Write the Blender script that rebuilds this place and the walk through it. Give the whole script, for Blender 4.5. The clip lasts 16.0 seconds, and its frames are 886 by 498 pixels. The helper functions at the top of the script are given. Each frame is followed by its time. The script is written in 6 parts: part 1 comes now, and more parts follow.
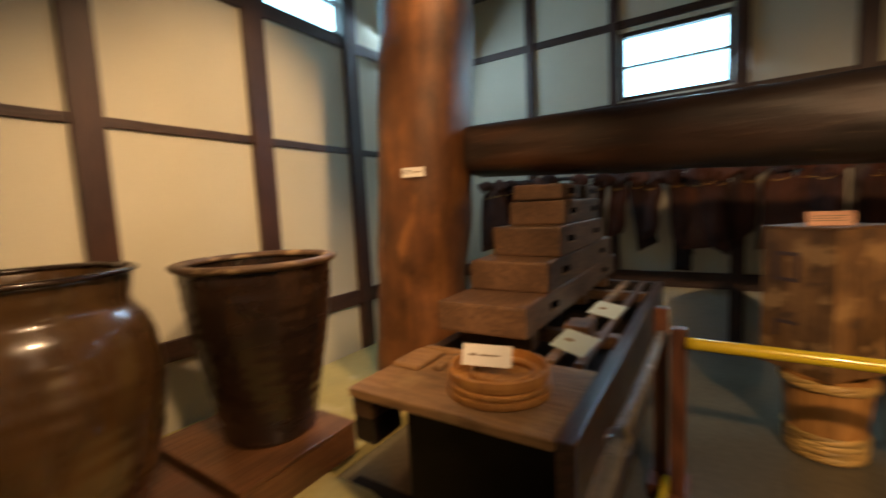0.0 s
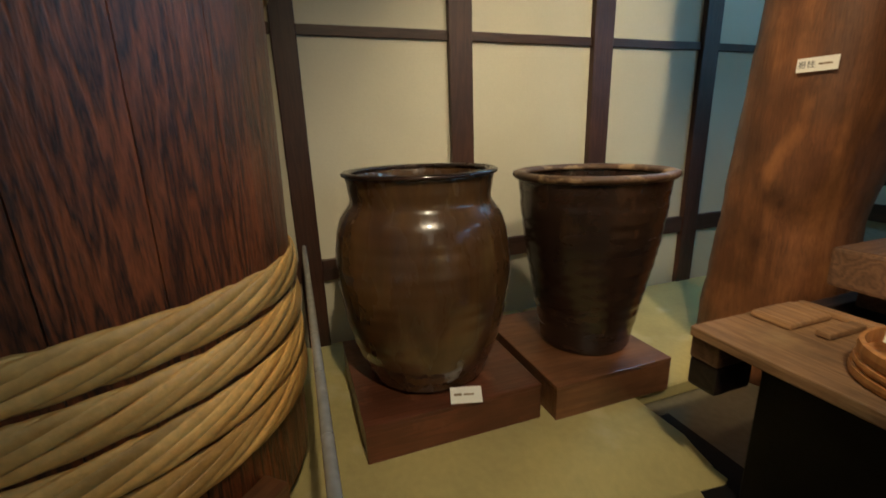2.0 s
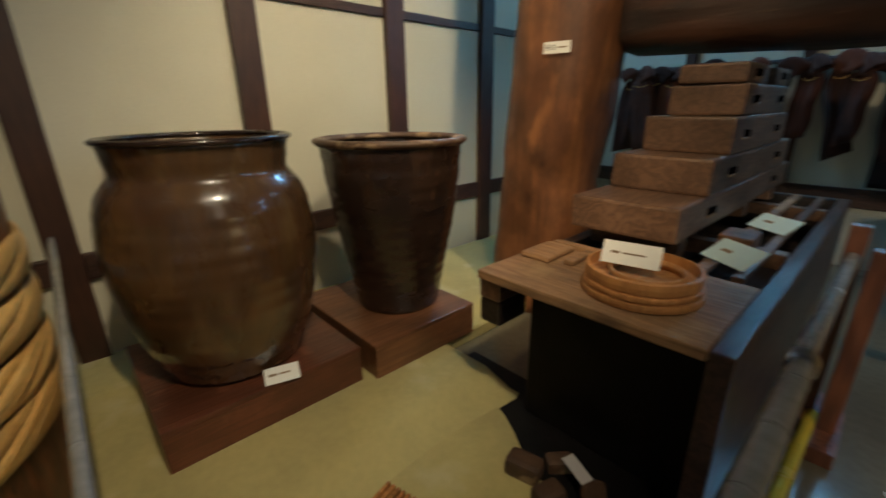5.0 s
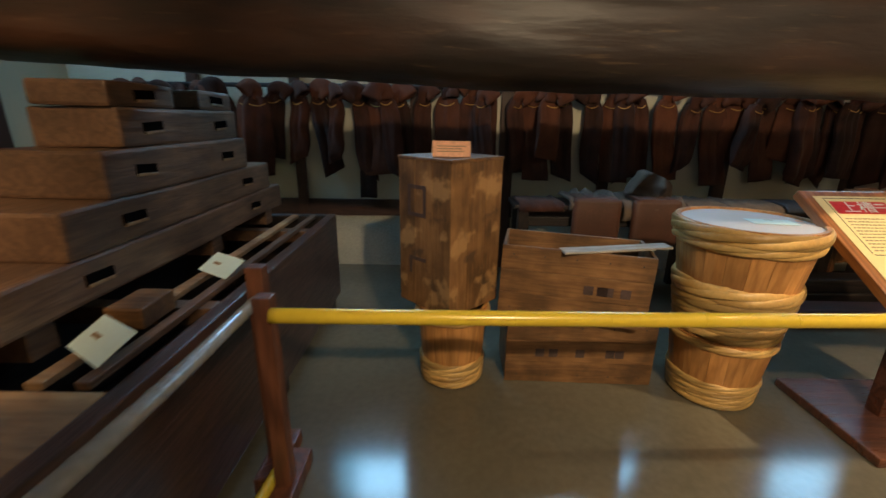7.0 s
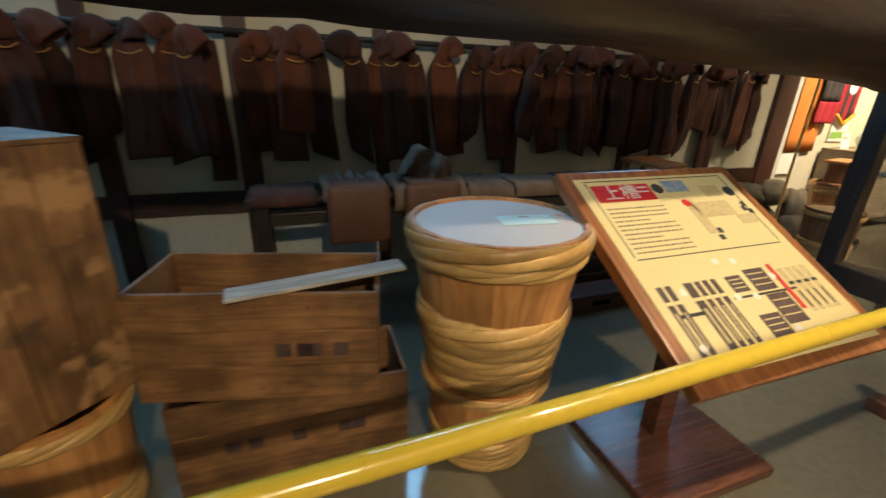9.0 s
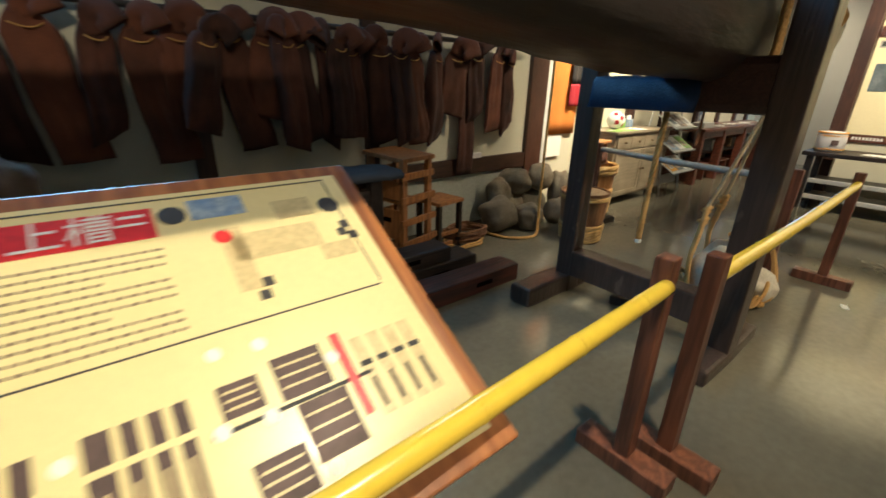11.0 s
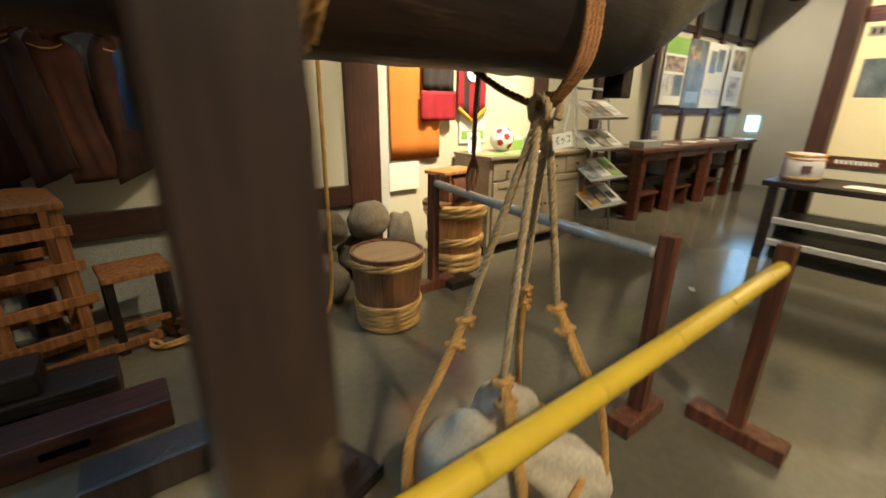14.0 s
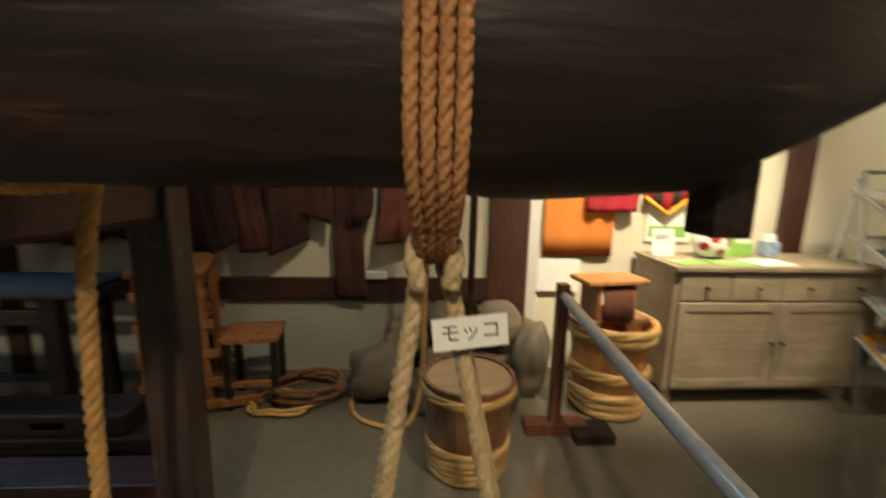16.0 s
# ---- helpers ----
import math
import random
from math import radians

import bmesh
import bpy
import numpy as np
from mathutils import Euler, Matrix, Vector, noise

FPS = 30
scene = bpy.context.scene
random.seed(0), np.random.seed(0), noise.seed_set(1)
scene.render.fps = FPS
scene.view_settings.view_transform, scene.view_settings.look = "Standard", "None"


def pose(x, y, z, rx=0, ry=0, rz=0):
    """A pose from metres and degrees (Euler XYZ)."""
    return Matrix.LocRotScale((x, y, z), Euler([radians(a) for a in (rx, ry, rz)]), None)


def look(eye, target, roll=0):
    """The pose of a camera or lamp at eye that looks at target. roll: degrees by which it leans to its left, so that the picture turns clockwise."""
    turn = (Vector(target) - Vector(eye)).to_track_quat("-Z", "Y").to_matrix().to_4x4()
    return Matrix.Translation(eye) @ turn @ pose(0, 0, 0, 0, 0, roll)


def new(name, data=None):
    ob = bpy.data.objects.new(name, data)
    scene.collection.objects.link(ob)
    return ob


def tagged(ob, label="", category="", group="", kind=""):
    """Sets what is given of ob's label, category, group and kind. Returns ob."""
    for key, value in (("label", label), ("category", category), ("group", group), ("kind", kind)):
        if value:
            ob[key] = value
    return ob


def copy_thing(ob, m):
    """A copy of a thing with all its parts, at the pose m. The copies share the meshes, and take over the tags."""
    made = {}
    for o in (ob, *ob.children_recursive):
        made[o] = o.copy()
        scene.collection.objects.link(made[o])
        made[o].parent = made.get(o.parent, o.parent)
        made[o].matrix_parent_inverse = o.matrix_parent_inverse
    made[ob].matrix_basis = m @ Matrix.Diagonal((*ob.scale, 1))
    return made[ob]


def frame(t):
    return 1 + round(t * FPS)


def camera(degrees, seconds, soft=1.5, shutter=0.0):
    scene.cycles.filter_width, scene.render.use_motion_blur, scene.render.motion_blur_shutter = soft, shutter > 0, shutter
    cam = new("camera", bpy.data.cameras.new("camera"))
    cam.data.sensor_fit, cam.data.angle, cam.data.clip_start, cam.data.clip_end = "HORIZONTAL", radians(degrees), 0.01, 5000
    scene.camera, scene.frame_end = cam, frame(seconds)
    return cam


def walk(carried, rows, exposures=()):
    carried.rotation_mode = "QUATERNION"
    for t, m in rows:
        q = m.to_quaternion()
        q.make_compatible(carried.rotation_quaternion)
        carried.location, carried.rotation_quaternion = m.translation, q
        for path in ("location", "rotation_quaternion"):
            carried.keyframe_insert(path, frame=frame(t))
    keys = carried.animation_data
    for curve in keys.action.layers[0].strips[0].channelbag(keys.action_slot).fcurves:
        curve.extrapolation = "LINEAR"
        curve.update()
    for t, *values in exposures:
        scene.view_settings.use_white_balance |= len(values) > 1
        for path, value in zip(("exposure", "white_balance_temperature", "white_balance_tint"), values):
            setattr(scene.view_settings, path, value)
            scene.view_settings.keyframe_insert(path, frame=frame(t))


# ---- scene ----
cam = camera(93.1, 16.0, shutter=0.6)
PATH = [
    (0, (0.038, 0.012, 1.476), (-1.034, 1.689, 1.278), -2.7),
    (0.5, (-0.058, -0.053, 1.477), (-1.606, 1.18, 1.189), -2.3),
    (1, (-0.15, -0.102, 1.472), (-1.947, 0.685, 1.085), -2.0),
    (1.5, (-0.18, -0.121, 1.456), (-2.043, 0.462, 1.02), -2.0),
    (2, (-0.186, -0.099, 1.455), (-2.012, 0.524, 0.928), -2.0),
    (2.5, (-0.198, -0.088, 1.393), (-1.963, 0.59, 0.74), -1.9),
    (3, (-0.206, -0.097, 1.377), (-1.947, 0.593, 0.675), -1.6),
    (5.5, (-0.015, 0.06, 1.412), (-1.09, 1.623, 0.778), -0.6),
    (6, (0.29, 0.275, 1.426), (-0.336, 2.063, 0.785), -0.1),
    (6.5, (0.438, 0.54, 1.444), (0.169, 2.419, 0.815), 0.6),
    (7, (0.543, 0.842, 1.464), (0.54, 2.752, 0.872), 0.8),
    (7.5, (0.672, 1.04, 1.442), (0.702, 2.932, 0.796), 0.8),
    (8, (0.922, 1.238, 1.444), (1.107, 3.102, 0.745), 1.1),
    (8.5, (1.147, 1.438, 1.414), (1.609, 3.251, 0.705), 1.4),
    (9, (1.395, 1.623, 1.429), (2.039, 3.378, 0.718), 1.7),
    (9.5, (1.757, 1.658, 1.424), (2.443, 3.391, 0.699), 1.2),
    (10, (2.071, 1.666, 1.403), (2.938, 3.299, 0.64), 1.5),
    (10.2, (2.188, 1.685, 1.382), (3.153, 3.256, 0.608), 1.5),
    (12.5, (3.786, 1.975, 1.354), (5.094, 3.357, 0.738), 0.8),
    (13, (4.214, 1.881, 1.322), (5.555, 3.246, 0.74), 0.8),
    (13.5, (4.602, 1.831, 1.297), (5.868, 3.23, 0.633), 0.8),
    (14, (4.999, 1.858, 1.323), (6.14, 3.363, 0.666), 0.8),
    (14.5, (5.382, 1.823, 1.361), (6.309, 3.496, 0.778), 1.1),
    (15, (5.655, 1.872, 1.388), (6.493, 3.605, 0.844), 1.0),
    (15.5, (5.861, 2.044, 1.402), (6.404, 3.902, 0.9), 1.2),
    (16, (5.929, 2.115, 1.433), (6.048, 4.078, 1.067), 1.2),
]
walk(cam, [(t, look(eye, target, roll)) for t, eye, target, roll in PATH],
     [(0.0, 0.21, 8200, 24), (1.0, 0.14, 7100, 14), (1.8, 0.05, 5900, 5), (3.2, 0.0, 5500, 3), (5.5, 0.1, 5500, 3), (6.2, 0.15, 5950, 7), (7.5, 0.35, 6300, 10), (9.0, 0.1, 5750, 6), (10.2, 0.22, 5350, 3), (12.5, 0.4, 5350, 2), (13.5, 0.35, 5600, 2), (14.5, 0.2, 5650, 2), (16.0, 0.0, 5550, 3)])

# ---- light ----
world = bpy.data.worlds.new("world")
scene.world = world
world.use_nodes = True
wn = world.node_tree.nodes
sky = wn.new("ShaderNodeTexSky")
sky.sky_type, sky.sun_disc, sky.sun_elevation, sky.sun_rotation = "NISHITA", False, radians(35), radians(200)
world.node_tree.links.new(sky.outputs[0], wn["Background"].inputs[0])
wn["Background"].inputs[1].default_value = 0.12

WARM = (1.0, 0.75, 0.455)
AMBER = (1.0, 0.66, 0.34)
COOL = (0.36, 0.68, 1.0)
SKYBLUE = (0.40, 0.71, 1.0)


def lamp_spot(name, eye, target, power, color, angle=70, blend=0.8, size=0.06):
    data = bpy.data.lights.new(name, "SPOT")
    data.energy, data.color, data.spot_size, data.spot_blend, data.shadow_soft_size = power, color, radians(angle), blend, size
    ob = new(name, data)
    ob.matrix_world = look(eye, target)
    return ob


def lamp_area(name, eye, target, power, color, sx, sy):
    data = bpy.data.lights.new(name, "AREA")
    data.shape, data.size, data.size_y, data.energy, data.color = "RECTANGLE", sx, sy, power, color
    ob = new(name, data)
    ob.matrix_world = look(eye, target)
    return ob


# exhibition's unseen ceiling spots, daylight in the high windows, and one added fill lamp
lamp_spot("spot_jars", (0.45, 0.2, 3.7), (-2.15, 0.95, 0.85), 270, WARM, 62)
lamp_spot("spot_wall", (-0.8, 1.9, 3.72), (-2.95, 1.9, 1.35), 210, WARM, 68)
lamp_spot("spot_press_post", (-0.6, -0.7, 3.4), (-1.45, 2.3, 1.2), 260, AMBER, 42)
lamp_spot("spot_tubs", (1.6, -1.1, 3.2), (1.6, 3.2, 0.65), 410, WARM, 62, 0.8)
lamp_spot("spot_sign", (3.6, 1.52, 3.55), (3.4, 2.4, 0.5), 350, WARM, 72)
lamp_spot("spot_stones", (5.8, 0.4, 3.2), (5.95, 2.4, 0.5), 270, WARM, 52)
lamp_spot("spot_shirts", (7.5, 3.5, 3.4), (7.6, 4.98, 1.25), 900, WARM, 56)
lamp_spot("spot_corner", (6.5, 2.9, 3.5), (6.0, 4.9, 0.5), 210, WARM, 58)
lamp_spot("spot_rack", (4.2, 3.2, 3.65), (4.7, 4.6, 0.3), 26, WARM, 60)
lamp_spot("spot_walkway", (7.8, 1.8, 3.6), (8.2, 2.7, 0.0), 45, WARM, 80)
lamp_spot("spot_table", (10.2, 3.3, 3.4), (10.3, 4.9, 1.6), 260, WARM, 100)
lamp_spot("spot_posters", (12.1, 3.8, 3.46), (12.9, 4.8, 1.7), 190, WARM, 130)
lamp_spot("spot_board", (8.6, 1.9, 3.5), (10.4, 1.9, 1.6), 600, WARM, 95)
lamp_area("daylight_back", (0.0, 4.93, 2.86), (0.0, 0.0, 1.2), 18, SKYBLUE, 0.95, 0.6)
lamp_area("daylight_back_mid", (2.35, 4.93, 2.86), (2.35, 0.0, 1.2), 16, SKYBLUE, 0.95, 0.6)
lamp_area("daylight_back_far", (5.05, 4.93, 2.86), (5.05, 0.0, 0.6), 8, SKYBLUE, 0.85, 0.6)
lamp_area("daylight_left", (-2.88, 3.9, 3.3), (0.0, 3.2, 1.0), 42, COOL, 0.9, 0.6)
lamp_area("daylight_end", (13.85, 4.3, 1.6), (9.0, 3.4, 1.0), 4, COOL, 0.5, 1.0)
# wide fill added to lift the whole aisle; it stands for no known fixture
lamp_area("ceiling_lamps", (4.0, -0.5, 3.7), (4.0, 1.0, 0.0), 28, (1.0, 0.75, 0.50), 7.0, 1.0)


# ---- materials ----
def mat(name, base, rough=0.6, metal=0.0, second=None, scale=6.0, stretch=(1, 1, 1), bump=0.15, fine=60.0, spread=0.45,
        rough_var=0.12, coat=0.0, coords="Object", random_tint=0.0, bump_scale=None, detail=6.0, distortion=0.0, spec=0.5, sheen=0.0, grain=0.18):
    """Two-scale procedural surface: a broad stain and a fine grain, both in colour, gloss and relief."""
    m = bpy.data.materials.new(name)
    m.use_nodes = True
    nt = m.node_tree
    n, l = nt.nodes, nt.links
    p = n["Principled BSDF"]
    tc = n.new("ShaderNodeTexCoord")
    mp = n.new("ShaderNodeMapping")
    mp.inputs["Scale"].default_value = stretch
    l.new(tc.outputs[coords], mp.inputs["Vector"])
    vec = mp.outputs[0]
    info = n.new("ShaderNodeObjectInfo")
    shift = n.new("ShaderNodeVectorMath")
    shift.operation = "MULTIPLY_ADD"
    l.new(info.outputs["Random"], shift.inputs[0])
    shift.inputs[1].default_value = (17.0, 31.0, 11.0)
    l.new(vec, shift.inputs[2])
    vec = shift.outputs[0]
    big = n.new("ShaderNodeTexNoise")
    big.inputs["Scale"].default_value, big.inputs["Detail"].default_value, big.inputs["Distortion"].default_value = scale, detail, distortion
    l.new(vec, big.inputs["Vector"])
    small = n.new("ShaderNodeTexNoise")
    small.inputs["Scale"].default_value, small.inputs["Detail"].default_value = fine, 4.0
    l.new(vec, small.inputs["Vector"])
    second = second or tuple(c * 0.55 for c in base)
    ramp = n.new("ShaderNodeMapRange")
    ramp.inputs["From Min"].default_value, ramp.inputs["From Max"].default_value = 0.5 - spread / 2, 0.5 + spread / 2
    l.new(big.outputs["Fac"], ramp.inputs["Value"])
    mix = n.new("ShaderNodeMix")
    mix.data_type = "RGBA"
    l.new(ramp.outputs[0], mix.inputs["Factor"])
    mix.inputs["A"].default_value, mix.inputs["B"].default_value = (*base, 1), (*second, 1)
    hsv = n.new("ShaderNodeHueSaturation")
    l.new(mix.outputs["Result"], hsv.inputs["Color"])
    val = n.new("ShaderNodeMapRange")
    val.inputs["From Min"].default_value, val.inputs["From Max"].default_value = 0.25, 0.75
    val.inputs["To Min"].default_value, val.inputs["To Max"].default_value = 1 - grain, 1 + grain
    l.new(small.outputs["Fac"], val.inputs["Value"])
    if random_tint:
        tint = n.new("ShaderNodeMapRange")
        tint.inputs["To Min"].default_value, tint.inputs["To Max"].default_value = 1 - random_tint, 1 + random_tint
        l.new(info.outputs["Random"], tint.inputs["Value"])
        mul = n.new("ShaderNodeMath")
        mul.operation = "MULTIPLY"
        l.new(val.outputs[0], mul.inputs[0])
        l.new(tint.outputs[0], mul.inputs[1])
        l.new(mul.outputs[0], hsv.inputs["Value"])
    else:
        l.new(val.outputs[0], hsv.inputs["Value"])
    l.new(hsv.outputs[0], p.inputs["Base Color"])
    rr = n.new("ShaderNodeMapRange")
    rr.inputs["To Min"].default_value, rr.inputs["To Max"].default_value = max(0.02, rough - rough_var), min(1, rough + rough_var)
    l.new(big.outputs["Fac"], rr.inputs["Value"])
    l.new(rr.outputs[0], p.inputs["Roughness"])
    p.inputs["Metallic"].default_value = metal
    p.inputs["Coat Weight"].default_value = coat
    p.inputs["Coat Roughness"].default_value = 0.07
    p.inputs["Specular IOR Level"].default_value = spec
    if sheen:
        p.inputs["Sheen Weight"].default_value = sheen
    if bump:
        add = n.new("ShaderNodeMath")
        add.operation = "ADD"
        l.new(big.outputs["Fac"], add.inputs[0])
        l.new(small.outputs["Fac"], add.inputs[1])
        b = n.new("ShaderNodeBump")
        b.inputs["Strength"].default_value, b.inputs["Distance"].default_value = bump, bump_scale or 0.01
        l.new(add.outputs[0], b.inputs["Height"])
        l.new(b.outputs[0], p.inputs["Normal"])
    return m


def wood(name, base, dark, rough=0.5, grain=2.2, axis=2, coat=0.0, bump=0.25, random_tint=0.12, coords="Object", spread=0.5, ring=3.0, rough_var=0.12, stain_lo=0.7, stain_hi=1.2, stain_scale=3.0):
    """Wood with growth rings stretched along one axis."""
    m = bpy.data.materials.new(name)
    m.use_nodes = True
    nt = m.node_tree
    n, l = nt.nodes, nt.links
    p = n["Principled BSDF"]
    tc = n.new("ShaderNodeTexCoord")
    info = n.new("ShaderNodeObjectInfo")
    shift = n.new("ShaderNodeVectorMath")
    shift.operation = "MULTIPLY_ADD"
    l.new(info.outputs["Random"], shift.inputs[0])
    shift.inputs[1].default_value = (7.0, 13.0, 5.0)
    l.new(tc.outputs[coords], shift.inputs[2])
    mp = n.new("ShaderNodeMapping")
    s = [grain * 6.0] * 3
    s[axis] = grain * 0.5
    mp.inputs["Scale"].default_value = s
    l.new(shift.outputs[0], mp.inputs["Vector"])
    warp = n.new("ShaderNodeTexNoise")
    warp.inputs["Scale"].default_value, warp.inputs["Detail"].default_value = 0.55, 3.0
    l.new(mp.outputs[0], warp.inputs["Vector"])
    rings = n.new("ShaderNodeMath")
    rings.operation = "MULTIPLY"
    rings.inputs[1].default_value = ring * 6.0
    l.new(warp.outputs["Fac"], rings.inputs[0])
    wave = n.new("ShaderNodeMath")
    wave.operation = "PINGPONG"
    wave.inputs[1].default_value = 1.0
    l.new(rings.outputs[0], wave.inputs[0])
    fibre = n.new("ShaderNodeTexNoise")
    fibre.inputs["Scale"].default_value, fibre.inputs["Detail"].default_value = 9.0, 6.0
    l.new(mp.outputs[0], fibre.inputs["Vector"])
    stain = n.new("ShaderNodeTexNoise")
    stain.inputs["Scale"].default_value, stain.inputs["Detail"].default_value = stain_scale, 5.0
    l.new(shift.outputs[0], stain.inputs["Vector"])
    fac = n.new("ShaderNodeMath")
    fac.operation = "MULTIPLY_ADD"
    l.new(wave.outputs[0], fac.inputs[0])
    fac.inputs[1].default_value = 0.55
    l.new(fibre.outputs["Fac"], fac.inputs[2])
    rng = n.new("ShaderNodeMapRange")
    rng.inputs["From Min"].default_value, rng.inputs["From Max"].default_value = 0.75 - spread / 2, 0.75 + spread / 2
    l.new(fac.outputs[0], rng.inputs["Value"])
    mix = n.new("ShaderNodeMix")
    mix.data_type = "RGBA"
    l.new(rng.outputs[0], mix.inputs["Factor"])
    mix.inputs["A"].default_value, mix.inputs["B"].default_value = (*base, 1), (*dark, 1)
    hsv = n.new("ShaderNodeHueSaturation")
    l.new(mix.outputs["Result"], hsv.inputs["Color"])
    val = n.new("ShaderNodeMapRange")
    val.inputs["From Min"].default_value, val.inputs["From Max"].default_value = 0.3, 0.7
    val.inputs["To Min"].default_value, val.inputs["To Max"].default_value = stain_lo, stain_hi
    l.new(stain.outputs["Fac"], val.inputs["Value"])
    tint = n.new("ShaderNodeMapRange")
    tint.inputs["To Min"].default_value, tint.inputs["To Max"].default_value = 1 - random_tint, 1 + random_tint
    l.new(info.outputs["Random"], tint.inputs["Value"])
    mul = n.new("ShaderNodeMath")
    mul.operation = "MULTIPLY"
    l.new(val.outputs[0], mul.inputs[0])
    l.new(tint.outputs[0], mul.inputs[1])
    l.new(mul.outputs[0], hsv.inputs["Value"])
    l.new(hsv.outputs[0], p.inputs["Base Color"])
    rr = n.new("ShaderNodeMapRange")
    rr.inputs["To Min"].default_value, rr.inputs["To Max"].default_value = max(0.05, rough - rough_var), min(1, rough + rough_var)
    l.new(fibre.outputs["Fac"], rr.inputs["Value"])
    l.new(rr.outputs[0], p.inputs["Roughness"])
    p.inputs["Coat Weight"].default_value = coat
    p.inputs["Coat Roughness"].default_value = 0.2
    b = n.new("ShaderNodeBump")
    b.inputs["Strength"].default_value, b.inputs["Distance"].default_value = bump, 0.006
    l.new(fac.outputs[0], b.inputs["Height"])
    l.new(b.outputs[0], p.inputs["Normal"])
    return m


def worn(m, color, scale, stretch, lo, hi, amount=0.8):
    """Flecks and patches of another colour where the surface is chipped, rubbed or stained."""
    nt = m.node_tree
    n, l = nt.nodes, nt.links
    p = n["Principled BSDF"]
    old = p.inputs["Base Color"].links[0].from_socket
    tc = n.new("ShaderNodeTexCoord")
    mp = n.new("ShaderNodeMapping")
    mp.inputs["Scale"].default_value = stretch
    l.new(tc.outputs["Object"], mp.inputs["Vector"])
    nz = n.new("ShaderNodeTexNoise")
    nz.inputs["Scale"].default_value, nz.inputs["Detail"].default_value = scale, 7.0
    l.new(mp.outputs[0], nz.inputs["Vector"])
    rg = n.new("ShaderNodeMapRange")
    rg.inputs["From Min"].default_value, rg.inputs["From Max"].default_value, rg.inputs["To Max"].default_value = lo, hi, amount
    l.new(nz.outputs["Fac"], rg.inputs["Value"])
    mx = n.new("ShaderNodeMix")
    mx.data_type = "RGBA"
    l.new(rg.outputs[0], mx.inputs["Factor"])
    l.new(old, mx.inputs["A"])
    mx.inputs["B"].default_value = (*color, 1)
    l.new(mx.outputs["Result"], p.inputs["Base Color"])
    return m


def glow(name, color, strength):
    m = bpy.data.materials.new(name)
    m.use_nodes = True
    p = m.node_tree.nodes["Principled BSDF"]
    p.inputs["Base Color"].default_value = (*color, 1)
    p.inputs["Emission Color"].default_value = (*color, 1)
    p.inputs["Emission Strength"].default_value = strength
    return m


STANDWOOD = wood("press_stand_wood", (0.070, 0.044, 0.034), (0.036, 0.024, 0.019), 0.4, 2.0, spread=0.9, coat=0.15)
PLASTER = mat("plaster", (0.65, 0.61, 0.47), 0.9, second=(0.59, 0.55, 0.42), scale=1.3, fine=120, bump=0.03, grain=0.04)
PLASTER_LOW = mat("plaster_low", (0.46, 0.45, 0.38), 0.9, second=(0.36, 0.36, 0.31), scale=1.6, fine=90, bump=0.2)
PLASTER_GREY = mat("plaster_grey", (0.64, 0.62, 0.57), 0.9, scale=1.5, fine=90, second=(0.57, 0.55, 0.51), grain=0.04)
CONCRETE = mat("polished_concrete", (0.180, 0.160, 0.114), 0.13, second=(0.105, 0.094, 0.071), scale=0.9, fine=25, grain=0.1, bump=0.04, rough_var=0.07, coords="Object", bump_scale=0.004, spec=0.6)
LEDGE = mat("rough_concrete", (0.52, 0.44, 0.17), 0.8, second=(0.37, 0.315, 0.135), scale=1.7, fine=30, bump=0.2, grain=0.06)
TIMBER = wood("dark_timber", (0.066, 0.026, 0.015), (0.040, 0.016, 0.010), 0.5, 3.0, spread=0.9)
TIMBER_X = wood("dark_timber_x", (0.066, 0.028, 0.017), (0.036, 0.016, 0.010), 0.5, 3.0, axis=0, spread=0.9)
TIMBER_Y = wood("dark_timber_y", (0.066, 0.028, 0.017), (0.036, 0.016, 0.010), 0.5, 3.0, axis=1, spread=0.9)
LOG = mat("old_press_beam", (0.043, 0.028, 0.023), 0.48, second=(0.014, 0.012, 0.011), scale=2.4, stretch=(0.34, 1.7, 1.7), fine=16, bump=0.4, spread=0.34, rough_var=0.12, coat=0.0, distortion=0.5, spec=0.35)
POSTWOOD = wood("red_post_wood", (0.30, 0.125, 0.044), (0.12, 0.045, 0.018), 0.48, 3.4, axis=2, bump=0.5, spread=0.9, ring=0.9, stain_lo=0.35, stain_hi=1.3, stain_scale=3.4)
VATWOOD = wood("vat_cedar", (0.27, 0.076, 0.024), (0.022, 0.008, 0.005), 0.38, 6.5, axis=2, bump=0.5, spread=0.7, ring=1.9)
# near-black for trough panels and floor sheet; the deep shade is in the colour
BLACK_SHADE = mat("black_lacquer_panel", (0.008, 0.007, 0.007), 0.6, spec=0.2, bump=0.1)
ROPE_O = mat("orange_brown_rope", (0.46, 0.225, 0.085), 0.85, second=(0.33, 0.15, 0.06), scale=14, fine=160, bump=0.5)
BLACKWOOD = wood("black_wood", (0.030, 0.018, 0.014), (0.012, 0.008, 0.007), 0.45, 1.6, axis=1)
SIDEWOOD = wood("trough_side_wood", (0.11, 0.056, 0.042), (0.045, 0.025, 0.02), 0.34, 2.4, axis=1, spread=0.8, coat=0.25)
# matt black that paints the shade inside the uncut hand holes
HOLE_SHADE = mat("black_hollow", (0.006, 0.005, 0.005), 1.0, spec=0.0, bump=0)
BLACKWOOD_X = wood("black_wood_x", (0.034, 0.022, 0.018), (0.013, 0.010, 0.009), 0.5, 1.6, axis=0)
